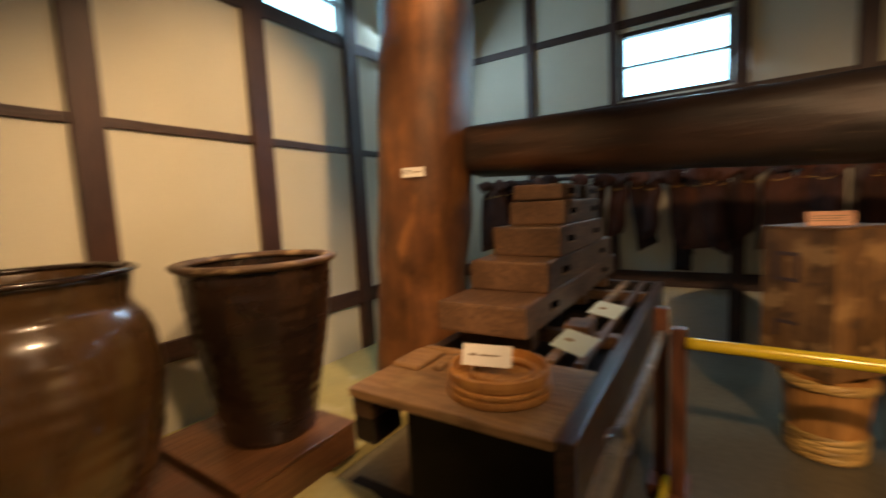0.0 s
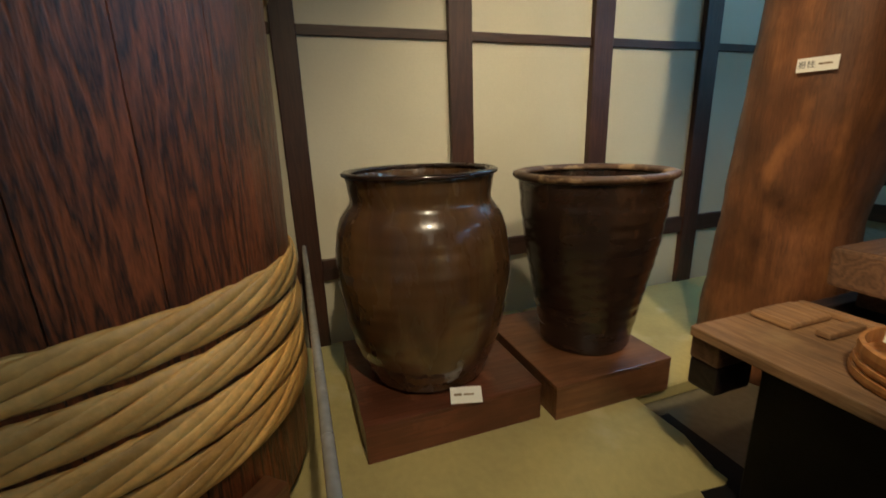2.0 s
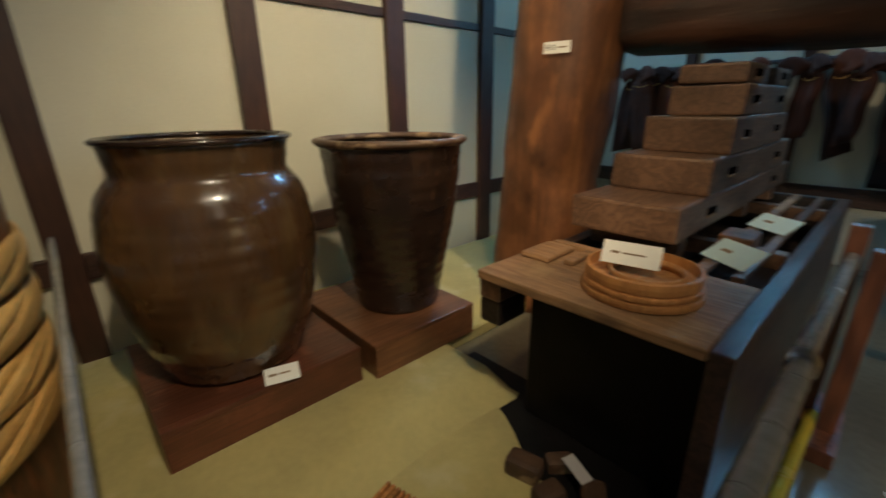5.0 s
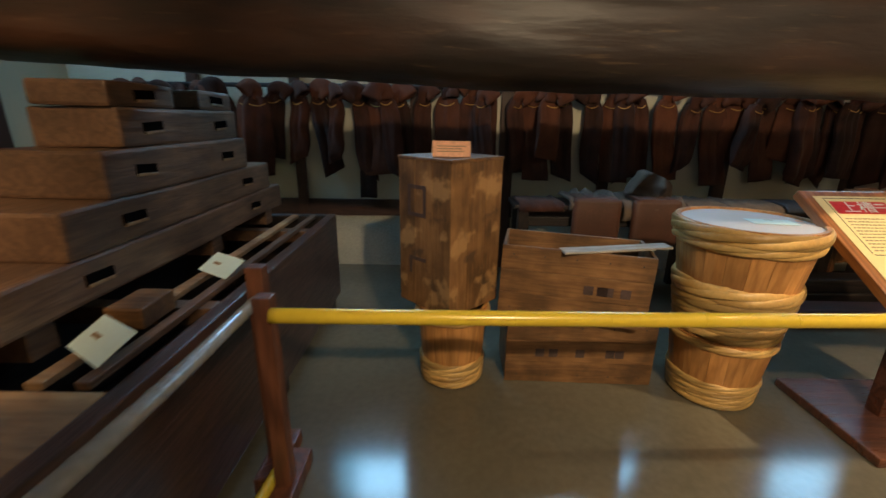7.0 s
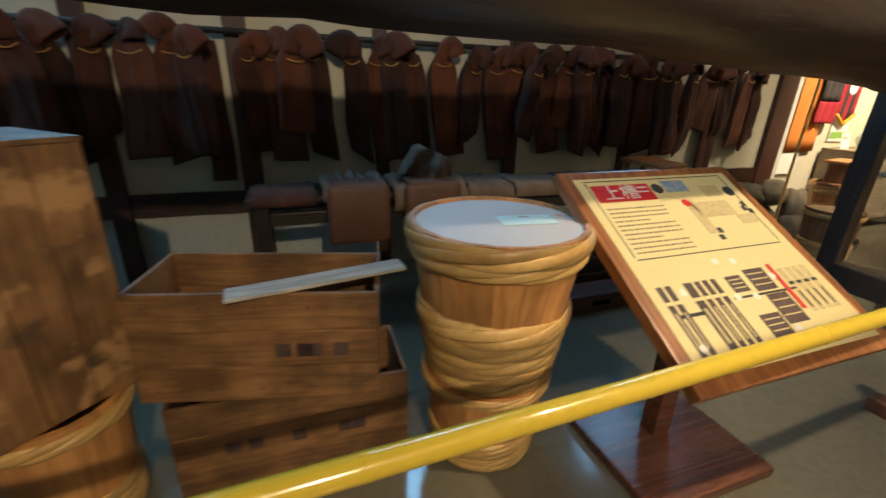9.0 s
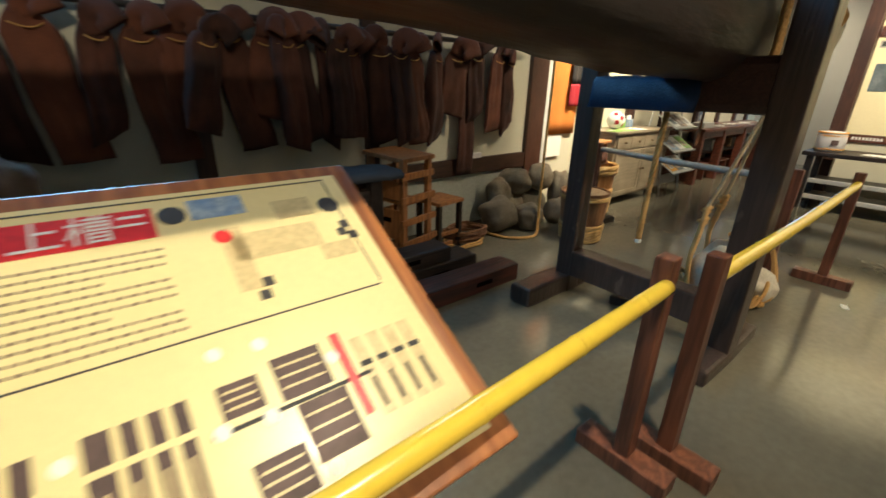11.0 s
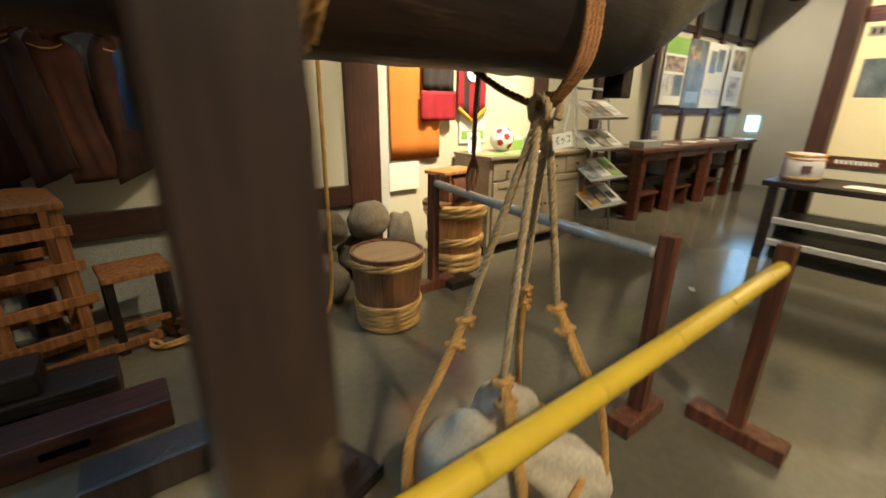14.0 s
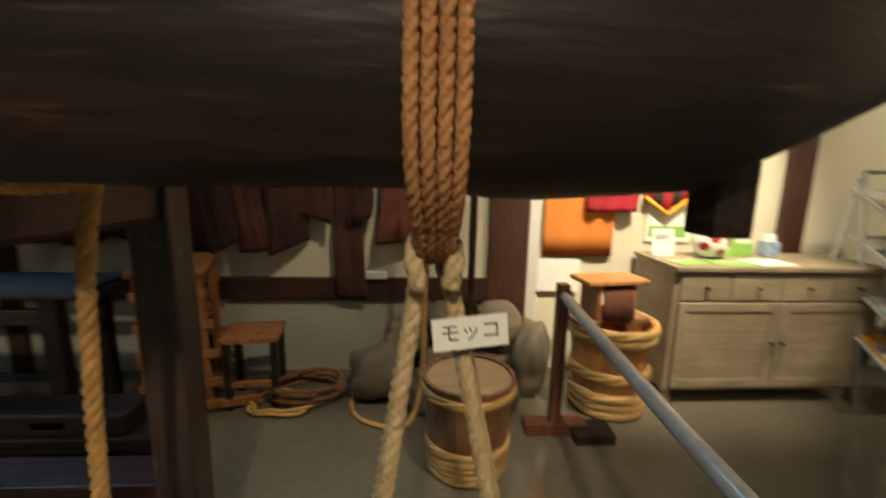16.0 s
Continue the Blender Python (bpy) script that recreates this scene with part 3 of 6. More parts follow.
def window_unit(name, axis, rect, at, out):
    a0, a1, z0, z1 = rect
    t = thing(name, "bright high window with a dark wooden frame", "window", kind="structure")
    f = 0.045

    def bx(c0, c1, r0, r1, d0, d1, bev=0.004):
        lo, hi = min(at + d0 * out, at + d1 * out), max(at + d0 * out, at + d1 * out)
        return box(c0, c1, lo, hi, r0, r1, bev) if axis == "x" else box(lo, hi, c0, c1, r0, r1, bev)
    for nm, q in (("window_frame", (a0, a0 + f, z0, z1)), ("window_frame", (a1 - f, a1, z0, z1)),
                  ("window_frame", (a0 + f, a1 - f, z1 - f, z1)), ("window_sill", (a0 + f, a1 - f, z0, z0 + f)),
                  ("glazing_bar", (a0 + f, a1 - f, (z0 + z1) / 2 - 0.008, (z0 + z1) / 2 + 0.008))):
        part(nm, bx(*q, 0.02, 0.09), TIMBER_X, t)
    part("pane", bx(a0 + f, a1 - f, z0 + f, z1 - f, 0.10, 0.104, 0), GLASS_DAY, t, "white glowing paper-like pane")
    return t


for i, r in enumerate(WIN_B):
    window_unit("window_%d" % (i + 1), "x", r, YB, 1)
window_unit("window_4", "y", WIN_L[0], XL, -1)


def upright(x0, x1, y0, y1, z0, z1, name="timber_post", seed=0):
    return tagged(structure(part(name, rough_box(x0, x1, y0, y1, z0, z1, 0.008, 6, 0.004, seed), TIMBER)), "dark brown timber wall post", "post")


def rail(x0, x1, y0, y1, z0, z1, seed=0):
    along_x = abs(x1 - x0) > abs(y1 - y0)
    return tagged(structure(part("trim", rough_box(x0, x1, y0, y1, z0, z1, 0.006, 8, 0.003, seed), TIMBER_X if along_x else TIMBER_Y)),
                  "dark brown horizontal timber rail", "trim")


# left wall grid
LP = [(-0.14, 0.0), (0.92, 1.08), (2.02, 2.19), (3.06, 3.23)]
for i, (a, b_) in enumerate([(-2.4, -2.25), (-1.3, -1.15)] + LP + [(4.15, 4.28)]):
    upright(XL - 0.02, XL + 0.045, a, b_, 0.0, H, seed=i)
edges = [-3.0, -2.4, -2.25, -1.3, -1.15, *[v for p in LP for v in p], 4.15, 4.28, YB]
for a, b_ in zip(edges[0::2], edges[1::2]):
    rail(XL - 0.02, XL + 0.02, a, b_, 2.03, 2.09, a)
    rail(XL - 0.02, XL + 0.035, a, b_, 0.55, 0.69, a + 5)
    if b_ > 2:
        rail(XL - 0.02, XL + 0.03, a, b_, 3.02, 3.12, a + 9)
# back wall grid
BP = [(-1.84, -1.74), (-0.90, -0.81), (0.21, 0.33), (1.06, 1.20), (2.04, 2.14), (3.16, 3.28), (4.42, 4.54), (5.32, 5.62), (6.42, 6.69), (8.52, 8.70), (9.55, 9.74)]
for i, (a, b_) in enumerate(BP):
    if 5.0 < a < 6.0:
        continue
    upright(a, b_, YB - 0.05, YB + 0.02, 0.0, H, seed=20 + i)
be = [XL + 0.05]
for a, b_ in BP:
    if not 5.0 < a < 6.0:
        be += [a, b_]
be = be[:be.index(6.69) + 1][:-1]
for a, b_ in zip(be[0::2], be[1::2]):
    rail(a, b_, YB - 0.04, YB + 0.02, 0.53, 0.69, a + 30)
    rail(a, b_, YB - 0.02, YB + 0.02, 2.40, 2.50, a + 40)
    rail(a, b_, YB - 0.02, YB + 0.02, 3.26, 3.34, a + 50)
# dado below the rail
for a, b_ in zip(be[0::2], be[1::2]):
    tagged(structure(part("dado", box(a, b_, YB - 0.012, YB, 0.0, 0.53), PLASTER_LOW)), "grey plaster dado below the rail", "wall")
# door board and pale frame beside the pillar
tagged(structure(part("trim", box(6.70, 6.78, YB - 0.03, YB, 0.0, 2.2, 0.004), PLASTER_GREY)), "pale door jamb", "trim")
# poster wall grid at the far end
for i, a in enumerate((10.78, 11.76, 12.62, 13.3)):
    upright(a, a + 0.11, YB - 0.05, YB + 0.02, 0.0, H, seed=60 + i)
for k, (z0, z1) in enumerate(((1.22, 1.30), (2.30, 2.38), (3.02, 3.16))):
    for a, b_ in ((9.74, 10.78), (10.89, 11.76), (11.87, 12.62), (12.73, 13.3), (13.41, XE)):
        if a > 10 or z0 > 3:
            rail(a, b_, YB - 0.03, YB + 0.02, z0, z1, a + z0)
# lintel beams overhead
rail(10.35, 10.42, 2.95, YB - 0.06, 2.62, 2.86, 3)
tagged(structure(part("timber_post", rough_box(10.28, 10.42, 2.93, 3.08, 0, H, 0.01, 6, 0.004, 4), TIMBER)), "dark brown corner post", "post")
tagged(structure(part("ceiling_beam", rough_box(7.4, 13.9, 4.35, 4.6, 2.9, 3.16, 0.02, 10, 0.01, 5), TIMBER_X)), "dark overhead timber beam", "beam")
for i, y in enumerate((-1.6, 0.6, 3.6)):
    tagged(structure(part("ceiling_beam", rough_box(XL, XE, y, y + 0.22, 3.74, 4.0, 0.02, 12, 0.01, 70 + i), TIMBER_X)), "dark overhead timber beam", "beam")

# raised concrete ledge under the jars
b = bmesh.new()
NY = 22
rows = []
for i in range(NY + 1):
    y = -1.9 + (1.44 + 1.9) * i / NY
    e = -1.34 + 0.02 * math.sin(5 * y) + 0.015 * noise.noise((y * 6, 0, 0))
    rows.append([b.verts.new(c) for c in ((XL + 0.02, y, 0.09), (-2.2, y, 0.092), (-1.65, y, 0.09), (e - 0.05, y, 0.092), (e, y, 0.074), (e + 0.07, y, 0.022), (e + 0.16, y, 0.004))])
for r0, r1 in zip(rows, rows[1:]):
    for k in range(6):
        b.faces.new((r0[k], r0[k + 1], r1[k + 1], r1[k]))
last = rows[-1]
low = [b.verts.new((v.co.x, v.co.y + 0.05, 0.0)) for v in last]
for k in range(6):
    b.faces.new((last[k], last[k + 1], low[k + 1], low[k]))
structure(part("ledge", b, LEDGE, smooth=True), "yellowish rough concrete ledge with a sloping edge", "ledge")
structure(part("ledge_back", box(XL + 0.02, -1.70, 1.49, 4.94, 0.0, 0.088, 0.01), LEDGE), "yellowish rough concrete ledge behind the post", "ledge")
ap = bmesh.new()
outline = [(-1.62, -1.9), (-0.70, -1.9)]
outline += [(-0.70 + 0.03 * noise.noise((i * 0.9, 4, 0)), -1.7 + 0.245 * i) for i in range(11)]
outline += [(-0.76 - 0.62 * i / 7, 1.10 + 0.335 * i / 7 + 0.025 * noise.noise((i * 1.3, 0, 2))) for i in range(8)] + [(-1.62, 1.45)]
low = [ap.verts.new((x, y, -0.01)) for x, y in outline]
top = [ap.verts.new((x, y, 0.006)) for x, y in outline]
ap.faces.new(top)
for i in range(len(outline)):
    k = (i + 1) % len(outline)
    ap.faces.new((low[i], low[k], top[k], top[i]))
structure(part("floor_apron", ap, LEDGE), "yellowish worn concrete floor strip below the ledge", "floor")
# thin black sheet that carries the shade on the floor before the trough
structure(part("floor_stain", box(-1.60, -0.345, 1.02, 1.60, -0.01, 0.004), BLACK_SHADE), "black sheet painting in the shade round the trough foot", "floor")
g = thing("floor_grating", "orange wooden slatted grating lying on the concrete floor", "grating", pose(-1.0, 0.53, 0.0065, 0, 0, 14))
for i in range(11):
    q = part("slat", box(-0.13 + i * 0.024, -0.13 + i * 0.024 + 0.014, -0.16, 0.16, 0.012, 0.05, 0.003), GRATING, g)
for y in (-0.12, 0.12):
    part("batten", box(-0.14, 0.135, y - 0.012, y + 0.012, 0.0, 0.012), GRATING, g)


# ---- jars, plinths and the great vat ----
def plinth(x0, x1, y0, y1, z0, z1, material, label):
    o = thing("plinth", label, "plinth")
    t = 0.025
    part("top_board", rough_box(x0, x1, y0, y1, z1 - t, z1, 0.006, 4, 0.002, x0), material, o)
    part("side_board", rough_box(x0 + 0.002, x0 + t, y0 + 0.002, y1 - 0.002, z0, z1 - t, 0.004, 3, 0.002, x0), material, o)
    part("side_board", rough_box(x1 - t, x1 - 0.002, y0 + 0.002, y1 - 0.002, z0, z1 - t, 0.004, 3, 0.002, x1), material, o)
    part("side_board", rough_box(x0 + t, x1 - t, y0 + 0.002, y0 + t, z0, z1 - t, 0.004, 3, 0.002, y0), material, o)
    part("side_board", rough_box(x0 + t, x1 - t, y1 - t, y1 - 0.002, z0, z1 - t, 0.004, 3, 0.002, y1), material, o)
    return o


plinth(-2.55, -1.72, 0.05, 0.905, 0.09, 0.28, PLINTH, "low dark red-brown wooden plinth under a jar")
plinth(-2.50, -1.67, 0.955, 1.66, 0.09, 0.28, PLINTH_B, "low brown wooden plinth under a jar")


def jar(name, label, x, y, prof, material, rim=None, edge=None):
    o = thing(name, label, "jar", pose(x, y, 0.281))
    fine = []
    for (r0, z0), (r1, z1) in zip(prof[2:], prof[3:]):
        k = max(1, int((z1 - z0) / 0.012))
        fine += [(r0 + (r1 - r0) * i / k, z0 + (z1 - z0) * i / k) for i in range(k)]
    soft = fine[:1] + [((a[0] + 2 * c[0] + e[0]) / 4, c[1]) for a, c, e in zip(fine, fine[1:], fine[2:])] + fine[-1:]
    prof = prof[:2] + [(r + 0.0011 * math.sin(z * 95) + 0.0008 * math.sin(z * 41 + 1), z) for r, z in soft] + prof[-1:]
    inner = [(r - 0.028, z) for r, z in reversed(prof[2:])]
    body = part("body", lathe(prof + inner + [(0, 0.06)], 72, wobble=0.004), material, o, smooth=True)
    if rim:
        part("rim", lathe(rim, 72, closed=True, wobble=0.004), edge or RIM, o, "worn glazed rim", smooth=True)
    return o


prof1 = [(0, 0), (0.275, 0), (0.295, 0.02), (0.345, 0.14), (0.370, 0.21), (0.372, 0.22), (0.396, 0.32), (0.41, 0.42), (0.411, 0.43), (0.422, 0.52), (0.423, 0.60), (0.418, 0.65), (0.414, 0.69), (0.406, 0.74), (0.393, 0.79), (0.372, 0.835), (0.350, 0.862), (0.337, 0.874), (0.334, 0.885), (0.336, 0.92), (0.342, 0.965), (0.352, 1.005)]
jar("jar", "large brown glazed stoneware jar with a bulging belly", -2.11, 0.455, prof1, GLAZE,
    [(0.350, 1.0), (0.364, 1.005), (0.366, 1.016), (0.352, 1.024), (0.325, 1.02), (0.317, 1.005)], GLAZE_D)
prof2 = [(0, 0), (0.235, 0), (0.245, 0.02), (0.275, 0.18), (0.315, 0.38), (0.35, 0.58), (0.37, 0.74), (0.378, 0.80), (0.372, 0.815), (0.378, 0.83), (0.385, 0.90), (0.388, 0.945)]
jar("jar", "tall dark brown glazed stoneware jar with a broad flat rim", -2.05, 1.39, prof2, GLAZE_D,
    [(0.385, 0.93), (0.405, 0.935), (0.418, 0.95), (0.415, 0.965), (0.39, 0.972), (0.35, 0.965), (0.34, 0.945)])


def card(name, label, m, w, h, rows=(), material=None, ink=None, t=0.002):
    o = thing(name, label, "label", m)
    part("board", quad_card(w, h, t), material or PAPER, o)
    for x0, x1, y0, y1 in rows:
        part("print", box(x0, x1, y0, y1, t, t + 0.001), ink or PALE_INK, o)
    return o


card("label_card", "small white label card leaning on the plinth edge", pose(-1.745, 0.52, 0.302, 38, 0, 74), 0.145, 0.075,
     [(-0.055, -0.02, -0.003, 0.008), (-0.012, 0.035, -0.002, 0.006)])


def staves(parent, count, r0, r1, z0, z1, thick, material, bulge=0.0, name="stave"):
    """Upright tapered staves set in a ring; one mesh, many pieces."""
    b_ = bmesh.new()
    half = math.pi / count * 0.985
    rings = []
    for k in range(5):
        f = k / 4
        r = r0 + (r1 - r0) * f + bulge * math.sin(math.pi * f)
        z = z0 + (z1 - z0) * f
        ring = []
        for rr, a in ((r, -half), (r + 0.002, 0), (r, half), (r - thick, half), (r - thick, -half)):
            ring.append(b_.verts.new((rr * math.cos(a), rr * math.sin(a), z)))
        rings.append(ring)
    for q0, q1 in zip(rings, rings[1:]):
        for k in range(5):
            b_.faces.new((q0[k], q0[(k + 1) % 5], q1[(k + 1) % 5], q1[k]))
    b_.faces.new(rings[0][::-1])
    b_.faces.new(rings[-1])
    first = part(name, b_, material, parent)
    for i in range(1, count):
        again(first, pose(0, 0, 0, 0, 0, 360 * i / count))
    return first


vat = thing("brewing_vat", "huge red-brown cedar vat bound with plaited bamboo hoops", "vat", pose(-1.98, -0.98, 0.0))
staves(vat, 22, 0.80, 0.855, 0.16, 2.32, 0.05, VATWOOD)
part("vat_bottom", disc(0.76, 0.22, 0.27, 48), VATWOOD, vat)
for i, z in enumerate((0.985, 0.834, 0.685, 0.545, 2.02, 2.16)):
    r = 0.80 + 0.055 * (z - 0.16) / 2.16 + 0.002
    for s in range(7):
        part("hoop_strand", hoop_strands(r, z, 0.026, 7, 5, 0.84, 260, seed=i, tall=0.092, only=s, squash=0.36), BAMBOO_V, vat, "split bamboo strand of a plaited hoop", smooth=True)
for a in (20, 140, 220, 310):
    bl = box(-0.09, 0.09, -0.06, 0.06, 0, 0.155, 0.006)
    o = tagged(part("support_block", bl, PLINTH_B, m=pose(-1.98 + 0.72 * math.cos(radians(a)), -0.98 + 0.72 * math.sin(radians(a)), 0.092, 0, 0, a)), "brown wooden block propping the vat", "block")

tagged(part("support_block", rough_box(-0.05, 0.05, -0.08, 0.08, 0, 0.27, 0.006, 3, 0.003, 4), PLINTH_B, m=pose(-1.42, -0.33, 0.088, 0, 0, 50)), "brown wooden block standing against the vat", "block")

# ---- the press ----
def limb_section(n, rx, ry, seed, k, power=3.2):
    out = []
    for i in range(n):
        a = 2 * math.pi * i / n
        c, s = math.cos(a), math.sin(a)
        q = (abs(c) ** power + abs(s) ** power) ** (-1 / power)
        w_ = 1 + 0.05 * noise.noise((c * 1.3 + seed, s * 1.3, k * 1.6)) + 0.045 * noise.noise((c * 4 + seed, s * 4, k * 4)) + 0.028 * noise.noise((c * 9 + seed, s * 9, k * 9))
        out.append((c * q * rx * w_, s * q * ry * w_))
    return out


def hewn_log(stations, seed, axis="x", n=26, sub=5, power=3.2):
    """A hewn trunk through stations (position, centre a, centre b, half a, half b)."""
    b_ = bmesh.new()
    dense = []
    for s0, s1 in zip(stations, stations[1:]):
        for i in range(sub):
            t = i / sub
            dense.append([p + (q - p) * t for p, q in zip(s0, s1)])
    dense.append(list(stations[-1]))
    rings = []
    for pos, ca, cb, ha, hb in dense:
        ring = []
        for u, v in limb_section(n, ha, hb, seed, pos, power):
            ring.append(b_.verts.new((pos, ca + u, cb + v) if axis == "x" else (ca + u, cb + v, pos)))
        rings.append(ring)
    for r0, r1 in zip(rings, rings[1:]):
        for k in range(n):
            b_.faces.new((r0[k], r1[k], r1[(k + 1) % n], r0[(k + 1) % n]))
    b_.faces.new(rings[0])
    b_.faces.new(rings[-1][::-1])
    bmesh.ops.recalc_face_normals(b_, faces=b_.faces[:])
    return b_


press = thing("press_post", "massive red-brown hewn press post standing on the floor", "post")
part("trunk", hewn_log([(0.0, -1.80, 2.56, 0.36, 0.33), (0.45, -1.80, 2.56, 0.345, 0.32), (0.95, -1.79, 2.56, 0.30, 0.31), (1.4, -1.74, 2.56, 0.335, 0.31), (2.0, -1.69, 2.56, 0.325, 0.30), (3.0, -1.63, 2.57, 0.31, 0.29), (3.99, -1.6, 2.57, 0.30, 0.28)], 3.0, "z", 30, 6, 2.5), POSTWOOD, press, smooth=True)
plate = card("post_label", "small white name label on the press post", pose(-1.585, 2.235, 1.71, 90, 0, 14), 0.155, 0.062, [(0.005, 0.055, -0.004, 0.004)])
letters("男柱", 0.034, INK, plate, pose(-0.04, 0, 0.0022))

beam = thing("press_beam", "long dark hewn press lever log hanging over the vat", "beam")
part("log", hewn_log([(-1.46, 2.78, 1.86, 0.17, 0.14), (-1.38, 2.78, 1.86, 0.235, 0.175), (-0.6, 2.78, 1.83, 0.25, 0.185), (0.8, 2.77, 1.79, 0.255, 0.20), (2.4, 2.78, 1.78, 0.25, 0.215), (3.6, 2.79, 1.74, 0.25, 0.235), (4.6, 2.80, 1.69, 0.25, 0.255), (5.6, 2.80, 1.67, 0.245, 0.265), (6.33, 2.80, 1.67, 0.245, 0.262), (6.58, 2.80, 1.73, 0.235, 0.19), (6.80, 2.80, 1.78, 0.20, 0.12), (6.87, 2.80, 1.79, 0.15, 0.08)], 7.0, "x", 36, 12, 3.4), LOG, beam, smooth=True)
part("peg", rough_box(6.345, 6.405, 2.68, 2.75, 1.345, 1.46, 0.006, 2, 0.002), BLACKWOOD, beam, "short dark wooden peg")
for i in range(5):
    part("notch_cord", rope([(6.42 + 0.028 * i, 2.565, 1.78), (6.42 + 0.028 * i, 2.55, 1.84), (6.42 + 0.028 * i, 2.60, 1.92)], 0.009), ROPE, beam, "thin cord binding")

trough = thing("press_vat", "long black wooden press trough with an open top", "trough")
TX0, TX1, TY0, TY1 = -1.20, -0.30, 1.62, 4.02
part("side", rough_box(-0.355, -0.29, 1.205, TY1, 0.10, 0.752, 0.008, 10, 0.004, 1), SIDEWOOD, trough)
part("side", rough_box(TX0, TX0 + 0.07, TY0, TY1, 0.10, 0.75, 0.008, 8, 0.004, 2), BLACKWOOD, trough)
part("end", box(TX0 + 0.07, -0.357, TY1 - 0.07, TY1, 0.10, 0.75, 0.006), BLACKWOOD_X, trough)
part("end", box(TX0 + 0.07, -0.357, TY0, TY0 + 0.07, 0.10, 0.71, 0.006), BLACKWOOD_X, trough)
part("bottom", box(TX0 + 0.07, TX1 - 0.07, TY0 + 0.07, TY1 - 0.07, 0.10, 0.16), BLACKWOOD, trough)
part("front_board", rough_box(-1.22, -0.357, 1.20, 1.80, 0.712, 0.752, 0.006, 5, 0.003, 3), BENCHTOP, trough, "worn brown front board")
part("front_panel", box(-1.08, -0.36, 1.40, 1.44, 0.006, 0.708, 0.004), BLACK_SHADE, trough)
part("side_panel", box(-1.08, -1.04, 1.443, 1.62, 0.05, 0.708, 0.004), BLACK_SHADE, trough)
part("bracket", rough_box(-1.235, -1.12, 1.23, 1.42, 0.615, 0.711, 0.012, 2, 0.004, 5), STACKWOOD, trough)
part("bracket", rough_box(-1.235, -1.12, 1.235, 1.42, 0.50, 0.613, 0.014, 2, 0.005, 6), BLACKWOOD, trough)
for y in (1.75, 2.8, 3.85):
    part("leg", rough_box(-0.44, -0.31, y - 0.06, y + 0.06, 0.0, 0.10, 0.006, 2, 0.003, y), BLACKWOOD, trough)
    part("leg", rough_box(-1.19, -1.06, y - 0.06, y + 0.06, 0.0, 0.10, 0.006, 2, 0.003, y + 3), BLACKWOOD, trough)
for y in (2.35, 3.55):
    part("cross_bar", rough_box(-1.13, -0.37, y, y + 0.08, 0.66, 0.735, 0.006, 3, 0.003, y), STACKWOOD, trough)
part("slat", rough_box(-0.60, -0.55, 1.82, 3.93, 0.736, 0.76, 0.004, 6, 0.003, 6), BENCHTOP, trough)
part("slat", rough_box(-0.46, -0.42, 1.82, 3.93, 0.736, 0.762, 0.004, 6, 0.003, 7), STACKWOOD, trough)


rnd_hole = random.Random(4)


def press_block(x0, x1, y0, y1, z0, z1, seed, slots=2):
    o = thing("press_block", "heavy brown wooden press block with slotted hand holes", "block", group="stacked press blocks")
    b_ = rough_box(x0, x1, y0, y1, z0, z1, 0.014, 6, 0.006, seed)
    part("block", b_, STACKWOOD, o)
    zc = (z0 + z1) / 2
    for k in range(slots):
        yc = y0 + (y1 - y0) * (0.2 + 0.6 * k / max(1, slots - 1)) if slots > 1 else (y0 + y1) / 2
        tip = rnd_hole.uniform(-4, 4)
        # nothing is cut: a black plate paints the dark inside of the slot
        hole = part("hand_hole", box(-0.012, 0.0015, -0.062, 0.062, -0.021, 0.021, 0.001), HOLE_SHADE, o, "slotted hand hole, its shaded inside painted as a black plate", m=pose(x1 + 0.003, yc, zc, tip, 0, 0))
        part("worn_lip", rough_box(-0.004, 0.0035, -0.058, 0.062, -0.026, -0.014, 0.002, 3, 0.0012, yc), BENCHTOP, hole, "pale lower lip")
    return o


press_block(-1.16, -0.67, 1.80, 3.93, 0.84, 0.995, 11)
for y in (1.95, 3.0, 3.7):
    tagged(part("bearer", rough_box(-1.12, -0.70, y, y + 0.10, 0.7365, 0.839, 0.006, 2, 0.003, y), STACKWOOD), "dark wooden bearer between trough and blocks", "block")
press_block(-1.13, -0.67, 2.12, 3.76, 0.996, 1.165, 12)
press_block(-1.08, -0.67, 2.34, 3.45, 1.166, 1.34, 13)
press_block(-1.03, -0.68, 2.48, 3.40, 1.341, 1.49, 14, 2)
press_block(-0.99, -0.69, 2.46, 2.86, 1.491, 1.585, 15, 1)
press_block(-0.99, -0.69, 3.06, 3.38, 1.491, 1.585, 16, 1)
tagged(part("wood_block", rough_box(-0.60, -0.47, 2.12, 2.30, 0.763, 0.84, 0.008, 2, 0.003, 2), CRATE), "small orange wooden block on the trough", "block")
card("label_card", "white paper card lying on the trough slats", pose(-0.50, 1.98, 0.805, 30, 0, -32), 0.22, 0.13, [(-0.06, -0.01, -0.006, 0.01)], BLUECARD)
card("label_card", "white paper card lying on the trough slats", pose(-0.49, 2.68, 0.80, 30, 0, -32), 0.22, 0.12, [(-0.06, -0.01, -0.006, 0.01)], BLUECARD)
tagged(part("drain_spout", rough_box(-1.19, -1.05, 1.46, 1.68, 0.7545, 0.780, 0.012, 3, 0.006, 4), BENCHTOP), "worn wooden spout piece on the front board", "board")

